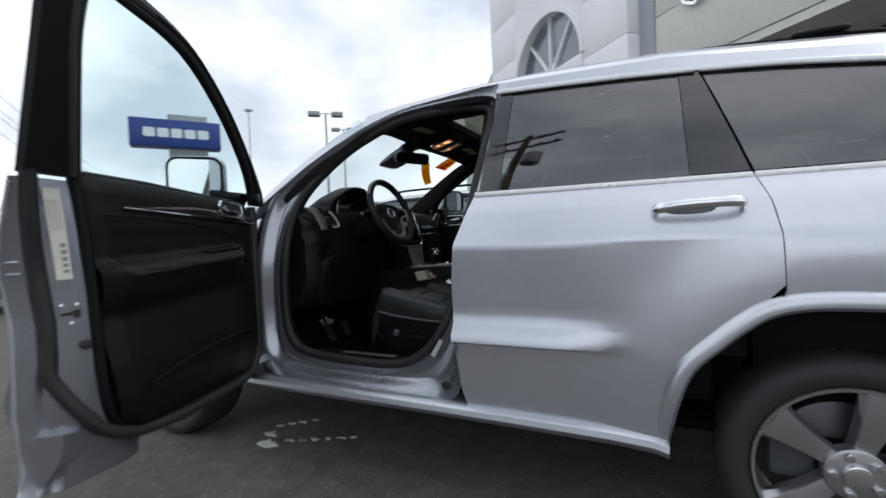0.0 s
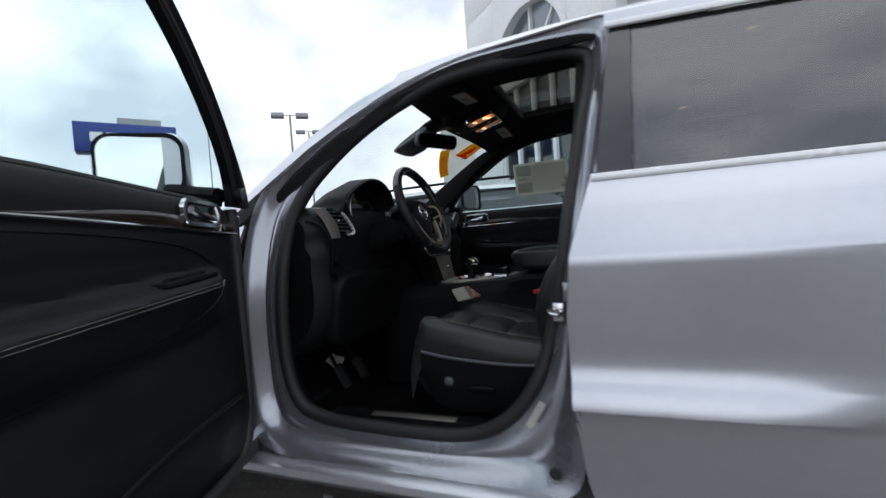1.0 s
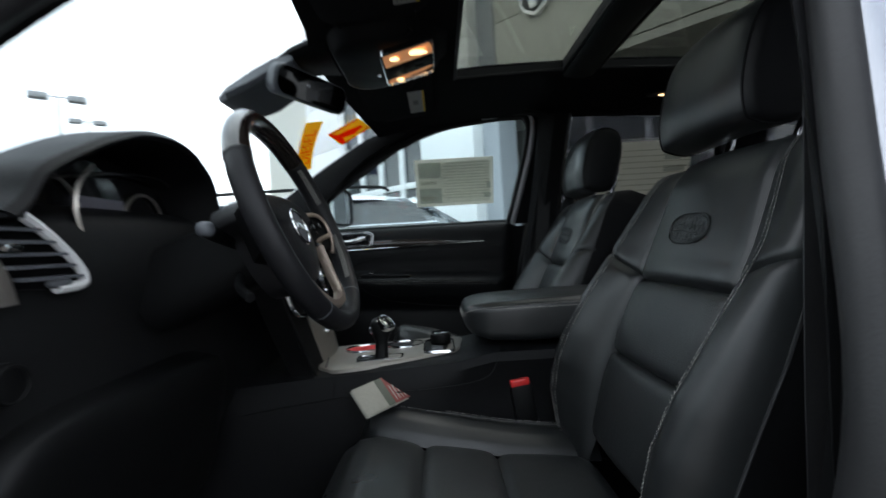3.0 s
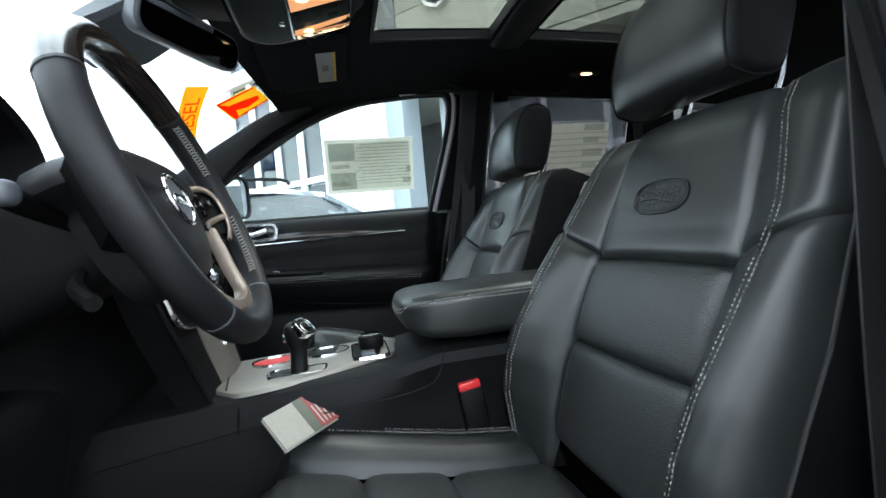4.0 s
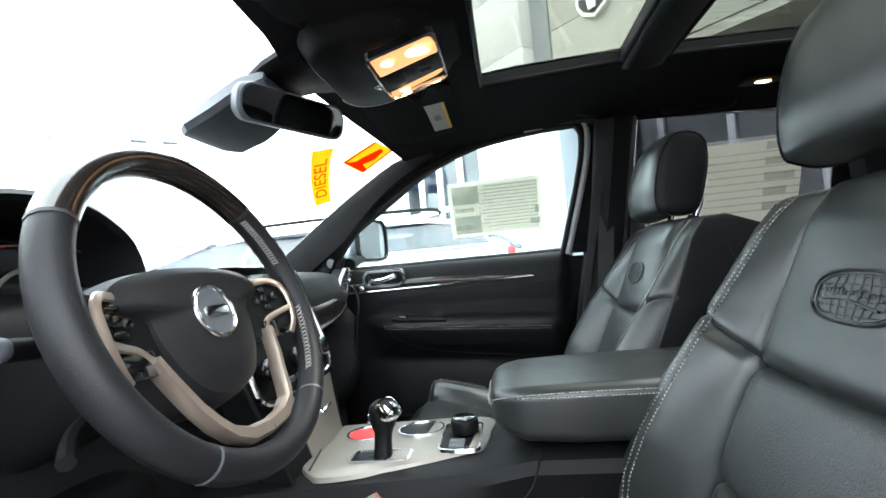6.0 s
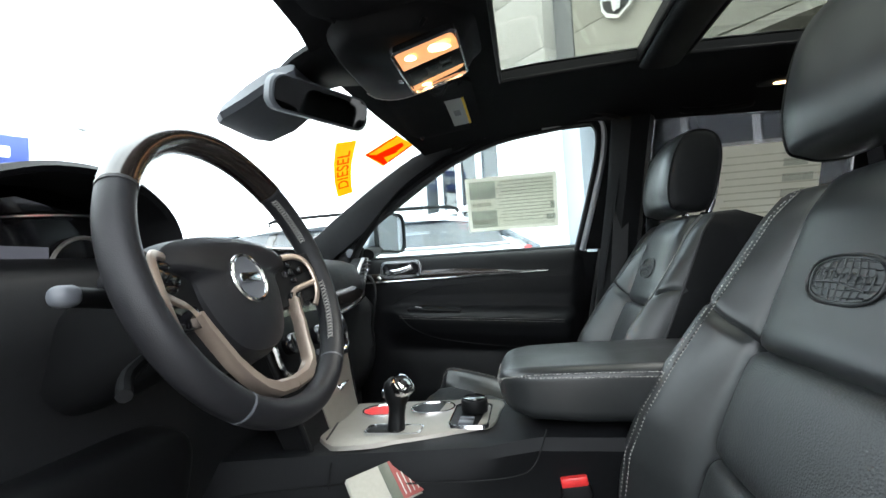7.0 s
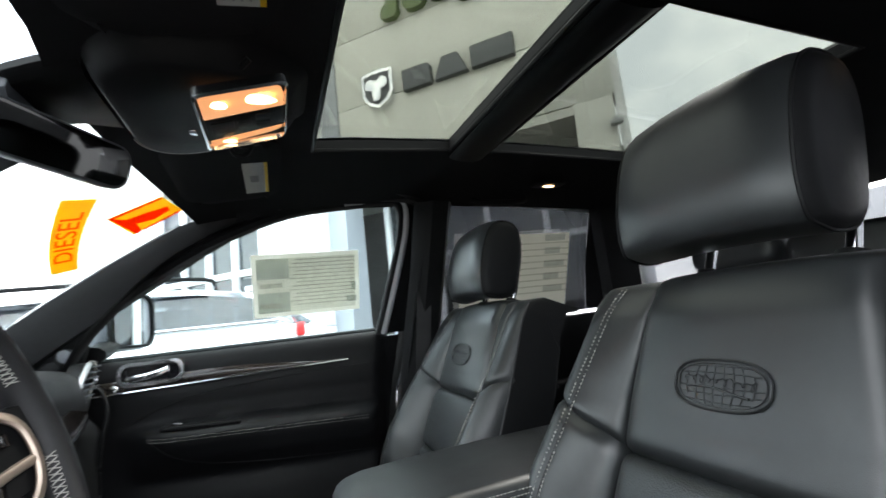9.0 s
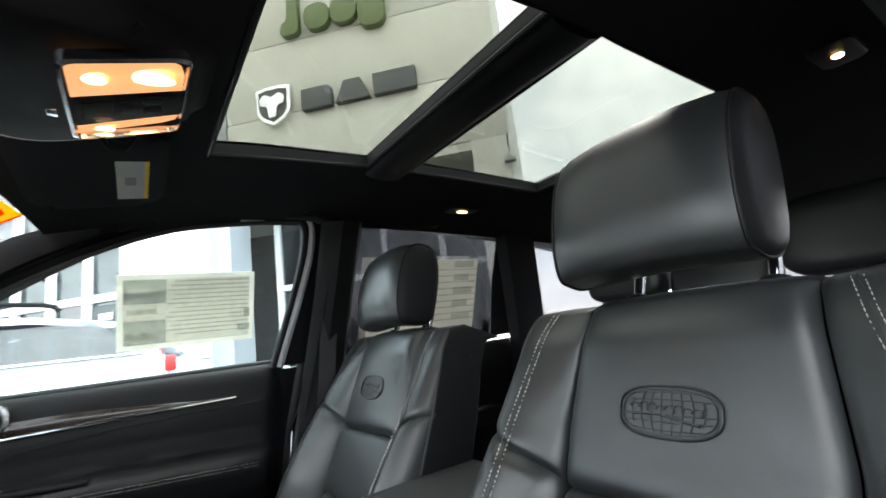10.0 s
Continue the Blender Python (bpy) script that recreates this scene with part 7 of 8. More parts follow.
def seat(yc, name_label, near):
    """near: -1 for the seat by the driver's door, +1 by the passenger's door."""
    def B(w, h, d):
        return Vector((0, yc, 0)) + BO + BH * h + BD * d + Vector((0, w, 0))

    base = part("front_seat", merge(box((0.40, 0.40, 0.10), (1.22, yc, 0.52), 0.02), box((0.46, 0.04, 0.12), (1.22, yc - 0.17, 0.43), 0.01), box((0.46, 0.04, 0.12), (1.22, yc + 0.17, 0.43), 0.01)), HARD, suv, name_label)

    def half(h):
        return interp(h, [(-0.06, 0.235), (0.0, 0.262), (0.12, 0.280), (0.28, 0.284), (0.42, 0.274), (0.50, 0.264), (0.57, 0.252), (0.612, 0.238)])

    def inset(h):
        return interp(h, [(0.0, 0.135), (0.2, 0.145), (0.42, 0.150), (0.585, 0.135)])

    def lumbar(w, h):
        t = w / max(0.05, inset(h))
        return 0.010 * (1 - t * t) + 0.012 * math.sin(math.pi * min(1, h / 0.4)) - 0.016 * ease(0.53, 0.615, h) - 0.040 * ease(0.582, 0.616, h) ** 2

    # centre panels, with sunk seams between them
    for h0, h1, m in ((0.02, 0.197, LEATHER_P), (0.197, 0.353, LEATHER_P), (0.353, 0.612, LEATHER)):
        def fn(u, v, h0=h0, h1=h1):
            h = h0 + (h1 - h0) * v
            w = (2 * u - 1) * inset(h)
            sag = 0.0
            eu, ev = min(u, 1 - u), min(v, 1 - v) if h1 < 0.60 else v
            sag = 0.014 * math.exp(-eu / 0.028) + 0.004 * math.exp(-ev * (h1 - h0) / 0.022) + 0.014 * math.exp(-ev * (h1 - h0) / 0.005)
            return B(w, h, lumbar(w, h) + 0.010 - sag)
        part("back_panel", sheet(fn, 40, 44, 0.01, BD), m, base)
    # bolsters on both sides, in a lower and an upper piece
    cross = [(p.x, p.z) for p in smooth_line([(0.0, 0, -0.010), (0.07, 0, 0.010), (0.22, 0, 0.026), (0.42, 0, 0.041), (0.62, 0, 0.051), (0.76, 0, 0.051), (0.88, 0, 0.042), (0.965, 0, 0.018), (1.0, 0, -0.03), (1.0, 0, -0.10)], 4)]

    def bol_at(h, t, d, s, lift=0.0):
        amp = interp(h, [(-0.06, 0.2), (0.0, 0.95), (0.06, 1.55), (0.13, 1.82), (0.20, 1.75), (0.30, 1.35), (0.42, 0.75), (0.52, 0.32), (0.60, 0.05)])
        if s == near and near < 0:
            amp += 0.30 * ease(0.40, 0.58, h)
        d = d * (amp if d > 0 else 1.0) - 0.016 * ease(0.53, 0.615, h) - 0.040 * ease(0.582, 0.616, h) ** 2
        w = inset(h) + (half(h) - inset(h)) * t
        return B(s * w, h, d + lift)

    def bol_t(h, t, s, lift=0.0):
        return bol_at(h, t, interp(t, cross[:33]), s, lift)
    for s in (-1, 1):
        for h0, h1 in ((-0.055, 0.372), (0.372, 0.612)):
            def fn(u, v, h0=h0, h1=h1, s=s):
                t, d = cross[round(u * 36)]
                slope = 0.075 * (u - 0.25)
                lo = h0 + (slope if h0 > 0.3 else 0)
                hi = h1 + (slope if h1 < 0.4 else 0)
                h = lo + (hi - lo) * v
                e = (1 - v) if h0 < 0.3 else v
                return bol_at(h, t, d, s) - BD * 0.010 * math.exp(-e * (hi - lo) / 0.005)
            part("side_bolster", sheet(lambda u, v: fn(u * 29 / 36, v), 29, 40, 0.008, BD), LEATHER, base)
            part("bolster_side", sheet(lambda u, v: fn((29 + 7 * u) / 36, v), 7, 40, 0.008, (0, s, 0)), VINYL, base, "black vinyl bolster side")

        def seam_t(h, s=s):
            return 0.60 - 0.30 * ease(0.34, 0.62, h) if s == near else 0.56
        for off in (-0.0048, 0.0048):
            pts = [bol_t(h, seam_t(h) + off / (half(h) - inset(h)), s, 0.0022) for h in [-0.03 + 0.617 * k / 90 for k in range(91)]]
            part("stitching", stitches(pts, BD, w=0.00042 if s == near else 0.0008, lift=0.0008 if s == near else 0.0012), THREAD, base)
        pts = [bol_t(h, seam_t(h), s, 0.0) for h in [-0.04 + 0.63 * k / 60 for k in range(61)]]
        part("seam", tube(pts, 0.0011, 6), RUBBER, base)
        pts = [bol_at(h, *cross[29], s, 0.0) for h in [-0.04 + 0.625 * k / 60 for k in range(61)]]
        part("piping", tube(pts, 0.0026, 6), RUBBER, base)
    # hard back shell
    def shell(u, v):
        h = -0.02 + 0.60 * v
        w = (2 * u - 1) * (half(max(0, h)) + 0.001)
        return B(w, h, -0.10 - 0.035 * (1 - (2 * u - 1) ** 4) + 0.05 * ease(0.5, 0.58, h))
    part("back_shell", sheet(shell, 16, 16, 0.006, -BD), HARD, base)
    part("top_roll", sweep([B(w, 0.566 - 0.05 * (abs(w) / 0.19) ** 3, -0.055) for w in [-0.19 + 0.38 * k / 16 for k in range(17)]], round_section(0.045, 12, 0.028), up=BD), LEATHER, base)
    # embossed oval
    em = Matrix(((0, BH.x, BD.x, 0), (1, 0, 0, 0), (0, BH.z, BD.z, 0), (0, 0, 0, 1)))
    em.translation = B(0, 0.452, lumbar(0, 0.452) + 0.0102)
    oval = [(0.058 * math.copysign(abs(math.cos(a)) ** 0.75, math.cos(a)), 0.0275 * math.copysign(abs(math.sin(a)) ** 0.75, math.sin(a))) for a in (math.tau * k / 44 for k in range(44))]
    ems = part("embossed_oval", tube([em @ Vector((x, y, 0.0005)) for x, y in oval], 0.0017, 8, True, up=BD), EMBOSS, base, "pressed oval with plain lines")
    bm = tube([em @ Vector((x * 0.91, y * 0.86, 0.0)) for x, y in oval], 0.0008, 6, True, up=BD)
    for k in (-0.78, -0.56, -0.34, -0.12, 0.12, 0.34, 0.56, 0.78):
        top = 0.0235 * (1 - abs(k) ** 3.2)
        bm = merge(bm, tube([em @ Vector((0.053 * k * (1 - 0.28 * (v / 0.0275) ** 2), v, 0.0003)) for v in [-top + 2 * top * j / 8 for j in range(9)]], 0.0006, 5, up=BD))
    for k in (-0.62, -0.36, -0.12, 0.40, 0.64):
        wide = 0.052 * (1 - abs(k) ** 2.6)
        bm = merge(bm, tube([em @ Vector((u, 0.0275 * k * (1 + 0.16 * (1 - (u / 0.05) ** 2)), 0.0003)) for u in [-wide + 2 * wide * j / 8 for j in range(9)]], 0.0006, 5, up=BD))
    part("oval_relief", bm, EMBOSS, ems)
    wave = []
    for k in range(181):
        q = k / 180
        a = math.tau * 8.5 * q
        wave.append(em @ Vector((-0.043 + 0.085 * q + 0.0030 * math.sin(a), 0.001 + 0.005 * q + (0.0030 + 0.0016 * math.cos(a * 0.31)) * math.cos(a), 0.0012)))
    part("oval_script", merge(tube(wave, 0.0008, 5, up=BD), tube(smooth_line([em @ Vector(q) for q in ((-0.036, -0.012, 0.0012), (-0.012, -0.0075, 0.0012), (0.010, -0.0035, 0.0012), (0.040, -0.004, 0.0012))], 5), 0.0013, 6, up=BD)), EMBOSS, ems)
    # head restraint
    hr0 = Vector((1.740, yc, 1.278))
    for s in (-1, 1):
        p = part("head_post", tube([hr0 + Vector((-0.045, s * 0.086, -0.075)), hr0 + Vector((-0.008, s * 0.086, 0.01)), hr0 + Vector((0.005, s * 0.086, 0.06))], 0.0075, 12), CHROME, base, "chrome head restraint post")
        part("post_collar", cyl(0.016, 0.012, hr0 + Vector((-0.022, s * 0.086, -0.022)), (0, 18, 0), 18, bevel=0.003), HARD, p)
    HM2 = Matrix.Translation((1.704, yc + (0.024 if near < 0 else 0.010), 1.395 if near < 0 else 1.378)) @ Matrix.Rotation(radians(13), 4, "Y") @ Matrix.Diagonal((1.0, 1.03 if near < 0 else 0.95, 0.99 if near < 0 else 0.98, 1.0))
    sec = smooth_line([(-0.060, 0, -0.112), (-0.074, 0, -0.06), (-0.073, 0, 0.02), (-0.060, 0, 0.075), (-0.036, 0, 0.104), (0.0, 0, 0.112), (0.032, 0, 0.098), (0.05, 0, 0.05), (0.052, 0, -0.03), (0.040, 0, -0.10), (0.0, 0, -0.122), (-0.04, 0, -0.122)], 4, True)
    rings = []
    for w, s, deep in ((0.132, 0.80, 0.62), (0.129, 0.89, 0.74), (0.121, 0.955, 0.86), (0.105, 0.985, 0.95), (0.06, 0.997, 0.99)):
        rings.append((w, s, deep))
    rings = [(-w, s, deep) for w, s, deep in rings] + [(0.0, 1.0, 1.0)] + rings[::-1]
    rings = [[HM2 @ Vector((p.x * deep + 0.006 * (1 - deep), w, p.z * 0.92 * s - 0.012 * (abs(w) / 0.142) ** 2)) for p in sec] for w, s, deep in rings]
    hr = part("head_restraint", loft(rings[2:-2], True, False), LEATHER, base, "black leather head restraint")
    for end in (rings[:3], rings[-3:]):
        part("restraint_side", loft(end), VINYL, hr, "darker vinyl side")
    for s in (-1, 1):
        ring = [HM2 @ Vector((p.x * 0.865 + 0.0008, s * 0.1215, p.z * 0.92 * 0.960 - 0.0088)) for p in sec]
        part("piping", tube(ring, 0.0022, 6, True, up=(0, 1, 0)), HARD, hr)
    # cushion
    def C(w, t, d):
        # t from the back (0) to the front (1)
        x = 1.47 - 0.52 * t
        z = interp(t, [(0.0, 0.672), (0.35, 0.690), (0.7, 0.722), (0.88, 0.738), (0.96, 0.730), (1.0, 0.700)])
        if near > 0:   # the passenger cushion is set higher at its front
            z += 0.040 * ease(0.15, 0.75, t)
        return Vector((x - (0.012 if t > 0.97 else 0), yc + w, z + d))
    for t0, t1, m in ((0.05, 0.42, LEATHER_P), (0.42, 0.70, LEATHER_P), (0.70, 1.0, LEATHER)):
        def fn(u, v, t0=t0, t1=t1):
            t = t0 + (t1 - t0) * v
            ww = 0.145 + 0.02 * ease(0.7, 1.0, t)
            eu, ev = min(u, 1 - u), min(v, 1 - v) if t1 < 0.99 else v
            return C((2 * u - 1) * ww, t, 0.010 - 0.014 * math.exp(-eu / 0.04) - 0.016 * math.exp(-ev * 0.15 / 0.010) + 0.006 * (1 - (2 * u - 1) ** 2))
        part("cushion_panel", sheet(fn, 22, 20, 0.01, (0, 0, 1)), m, base)
    for s in (-1, 1):
        cs = [(0.0, -0.008), (0.12, 0.014), (0.30, 0.032), (0.52, 0.044), (0.72, 0.042), (0.90, 0.022), (1.0, -0.02), (1.02, -0.07), (1.0, -0.10)]

        def cb(t, k, lift=0.0, s=s):
            j = min(len(cs) - 2, int(k * (len(cs) - 1)))
            f = k * (len(cs) - 1) - j
            a, b = cs[j], cs[j + 1]
            q, d = a[0] + (b[0] - a[0]) * f, a[1] + (b[1] - a[1]) * f
            ww = 0.145 + 0.02 * ease(0.7, 1.0, t)
            return C(s * (ww + (0.262 - ww) * q), t, d * (0.7 + 0.4 * t if d > 0 else 1) - 0.10 * ease(0.91, 1.0, t) ** 2 + lift)
        part("cushion_bolster", sheet(lambda u, v: cb(v, u), 28, 26, 0.008, (0, 0, 1)), LEATHER, base)
        for off in (-0.042, 0.042):
            part("stitching", stitches([cb(0.02 + 0.96 * k / 60, 0.44 + off, 0.0028) for k in range(61)], (0, 0, 1)), THREAD, base)
        part("seam", tube([cb(0.02 + 0.97 * k / 40, 0.44, 0.0) for k in range(41)], 0.0011, 6), RUBBER, base)
    part("cushion_front", sheet(lambda u, v: C((2 * u - 1) * 0.236, 1.0, -0.012 - 0.045 * abs(2 * u - 1) ** 10 - 0.13 * v) + Vector((-0.012 * math.sin(math.pi * min(1, v * 1.3)) + 0.05 * v * v, 0, 0)), 20, 12, 0.01, (-1, 0, 0)), LEATHER, base)
    # side shield with controls on the door side
    y0 = yc + near * 0.262
    rings = []
    for x, z0, z1 in ((0.985, 0.60, 0.665), (1.02, 0.49, 0.662), (1.10, 0.46, 0.650), (1.30, 0.46, 0.632), (1.45, 0.47, 0.640), (1.50, 0.52, 0.655)):
        rings.append([(x, y0 - near * 0.03, z0), (x, y0 + near * 0.004, z0 + 0.01), (x, y0 + near * 0.012, (z0 + z1) / 2), (x, y0 + near * 0.006, z1), (x, y0 - near * 0.03, z1)])
    shd = part("side_shield", loft(rings), HARD, base, "black plastic seat side shield")
    part("shield_strip", tube(smooth_line([(0.99, y0 + near * 0.008, 0.672), (1.10, y0 + near * 0.014, 0.655), (1.30, y0 + near * 0.014, 0.638), (1.46, y0 + near * 0.010, 0.642)], 5), 0.006, 8), GREY_PL, shd)
    part("seat_control", pillow((0.035, 0.02, 0.03), (1.09, y0 + near * 0.018, 0.575), e1=0.7, e2=0.7, nu=16, nv=10), GREY_PL, shd)
    part("seat_control", pillow((0.10, 0.018, 0.022), (1.20, y0 + near * 0.018, 0.555), e1=0.7, e2=0.7, nu=16, nv=10), HARD, shd)
    return base


seat(0.680, "black leather driver's seat with pale double stitching", -1)
seat(1.432, "black leather passenger seat with pale double stitching", 1)
# belt buckles beside the console
for at in (left, mirrored):
    b = part("belt_buckle", box((0.050, 0.024, 0.13), at((1.334, 0.922, 0.740)), 0.008, (0, -8, 0)), HARD, suv, "black belt buckle with red release")
    part("release_button", box((0.044, 0.019, 0.018), at((1.324, 0.921, 0.807)), 0.004, (0, -8, 0)), RED, b, "red release button")
    part("buckle_stalk", sweep([at((1.34, 0.914, 0.68)), at((1.37, 0.914, 0.60)), at((1.40, 0.91, 0.50))], [(-0.016, -0.002), (0.016, -0.002), (0.016, 0.002), (-0.016, 0.002)], up=(0, 1, 0)), RUBBER, b)
# bright tongue of the driver's belt
part("belt_tongue", box((0.03, 0.006, 0.055), (1.548, 0.325, 0.80), 0.003, (0, 12, 0)), CHROME, suv, "bright belt tongue")

# rear bench
rb = part("rear_bench", merge(pillow((0.50, 1.32, 0.20), (2.20, YC, 0.66), e1=0.3, e2=0.25), pillow((0.16, 1.32, 0.62), (2.52, YC, 0.95), (0, 20, 0), 0.3, 0.25)), LEATHER, suv, "black leather rear bench")
for y, z, h in ((0.72, 1.375, 0.215), (1.04, 1.30, 0.12), (1.36, 1.375, 0.215)):
    part("head_restraint", pillow((0.11, 0.31, h), (2.61, y, z), (0, 10, 0), 0.45, 0.45), LEATHER, rb)
for at in (left, mirrored):
    part("rear_door_trim", merge(span(at((1.66, 0.235, 0.45)), at((2.40, 0.28, 1.185)), 0.02), pillow((0.55, 0.07, 0.07), at((2.0, 0.30, 0.92)), e1=0.5, e2=0.4)), SOFT, suv, "black rear door trim")
    part("cargo_trim", span(at((2.50, 0.235, 0.45)), at((3.42, 0.40, 1.185)), 0.03), HARD, suv, "black cargo side trim")
    part("roof_side_trim", loft([[at((x, ring_in_y(1.6) + 0.030, z - 0.034)), at((x, ring_in_y(1.6) + 0.040, z - 0.020)), at((x, 0.46, z + 0.005)), at((x, 0.46, z + 0.03)), at((x, 0.432, z - 0.01))]
                                 for x, z in ((1.05, 1.60), (1.25, 1.635), (1.6, 1.655), (2.0, 1.655), (2.4, 1.63), (2.9, 1.57), (3.2, 1.50))]), HEAD, suv)

# pedals, mats and the paper card on the driver's floor
for y, w in ((0.60, 0.05), (0.74, 0.06)):
    p = part("pedal", box((0.02, w, 0.10), (0.52, y, 0.50), 0.008, (0, -30, 0)), RUBBER, suv, "black rubber pedal")
    part("pedal_arm", tube([(0.50, y, 0.53), (0.44, y, 0.64), (0.40, y, 0.78)], 0.008, 8), HARD, p)
for y in (0.60, 1.48):
    m = part("floor_mat", box((0.62, 0.46, 0.014), (0.80, y, 0.394), 0.006), CARPET, suv, "black floor mat")
    part("mat_badge", box((0.02, 0.09, 0.003), (1.0, y, 0.402), 0.001), GREY_PL, m)
part("footrest", box((0.16, 0.10, 0.03), (0.52, 0.38, 0.46), 0.01, (0, -38, 0)), HARD, suv)
part("toe_board", loft([[(0.33, y, 0.66), (0.56, y, 0.388), (0.33, y, 0.388)] for y in (0.24, 0.88)]), CARPET, suv, "black carpeted toe board")
card = thing("paper_card", (0.435, 0.66, 0.545), "folded white paper card in the dark footwell", "card")
part("sheet", merge(box((0.05, 0.09, 0.002), (0.435, 0.66, 0.553), 0, (8, 44, 20)), box((0.035, 0.06, 0.002), (0.455, 0.68, 0.552), 0, (12, 20, 30))), PAPER, card)


# ---- papers and stickers ----
def paper(name, label, at_m, w, h, bars, material=THIN_PAPER, thick=0.0008, category="sticker"):
    c = at_m @ Vector((0, 0, 0))
    t = thing(name, c, label, category)
    part("sheet", prism(rounded(w, h, 0.003, 2), thick, at_m), material, t)
    for k, (x0, y0, x1, y1, m) in enumerate(bars):
        k = min(k, 1)
        part("bar", prism([(x0, y0), (x1, y0), (x1, y1), (x0, y1)], 0.0006, at_m @ Matrix.Translation((0, 0, thick + 0.0007 * k))), m, t)
    return t


def window_paper(xc, zc, w, h, y_in, name, label, bars, lean=0.37):
    # lies on the inside of the passenger side glass, facing the cabin's inside
    n = Vector((0, -1, -lean)).normalized()
    up = Vector((0, -lean, 1)).normalized()
    ax = up.cross(n)
    m = Matrix(((ax.x, up.x, n.x, xc), (ax.y, up.y, n.y, y_in), (ax.z, up.z, n.z, zc), (0, 0, 0, 1)))
    return paper(name, label, m, w, h, [(-x1, y0, -x0, y1, k) for x0, y0, x1, y1, k in bars])


rows = [(-0.148, -0.086, 0.148, 0.086, THIN_GREY)] + [(-0.145, 0.078 - 0.012 * k, -0.145 + 0.18 + 0.01 * (k % 3), 0.081 - 0.012 * k, THIN_GREY) for k in range(13)]
rows += [(0.055, 0.022, 0.147, 0.085, THIN_INK), (0.055, -0.085, 0.147, -0.022, THIN_INK), (0.075, -0.006, 0.140, 0.008, THIN_GREY), (0.08, -0.072, 0.145, -0.055, THIN_GREY)]
rows += [(-0.15, -0.03, -0.135, -0.005, THIN_INK), (-0.152, -0.07, -0.12, -0.05, THIN_INK)]
zc = 1.384
window_paper(1.239, zc, 0.322, 0.198, 2 * YC - (win_y(zc) + 0.032), "price_sheet", "large printed price sheet stuck inside the passenger window", rows)
rows = [(-0.24, 0.11 - 0.024 * k, 0.05 + 0.01 * (k % 3), 0.115 - 0.024 * k, THIN_GREY) for k in range(9)]
rows += [(-0.25 + 0.005, -0.15, 0.05, -0.14, THIN_INK)] + [(-0.21 + 0.02 * (k % 2), 0.12 - 0.05 * k, -0.12, 0.145 - 0.05 * k, THIN_INK) for k in range(5)]
zc = 1.36
window_paper(1.99, zc, 0.46, 0.30, 2 * YC - (win_y(zc) + 0.030), "data_sheet", "large printed data sheet stuck inside the rear side window", rows)

# windscreen flags: a yellow strip with a word, read from outside, and a yellow numeral card
def screen_sticker(corners, name, label, marks):
    """A sheet stuck inside the windscreen, on its curve; corners are shares (across, up): foot, foot, head, head."""
    def on(a, b, d=0.0):
        (u0, v0), (u1, v1), (u2, v2), (u3, v3) = corners
        u = (u0 * (1 - a) + u1 * a) * (1 - b) + (u3 * (1 - a) + u2 * a) * b
        v = (v0 * (1 - a) + v1 * a) * (1 - b) + (v3 * (1 - a) + v2 * a) * b
        return screen_point(u, v) + Vector((0.45, 0, -0.89)) * (0.008 + d)
    t = thing(name, on(0.5, 0.5), label, "sticker")
    part("sheet", sheet(lambda a, b: on(a, b), 6, 12, 0.0006), YELLOW, t)
    for part_name, bm, m in marks:
        for v in bm.verts:
            v.co = on(v.co.x, v.co.y, 0.0012 + v.co.z)
        part(part_name, bm, m, t)


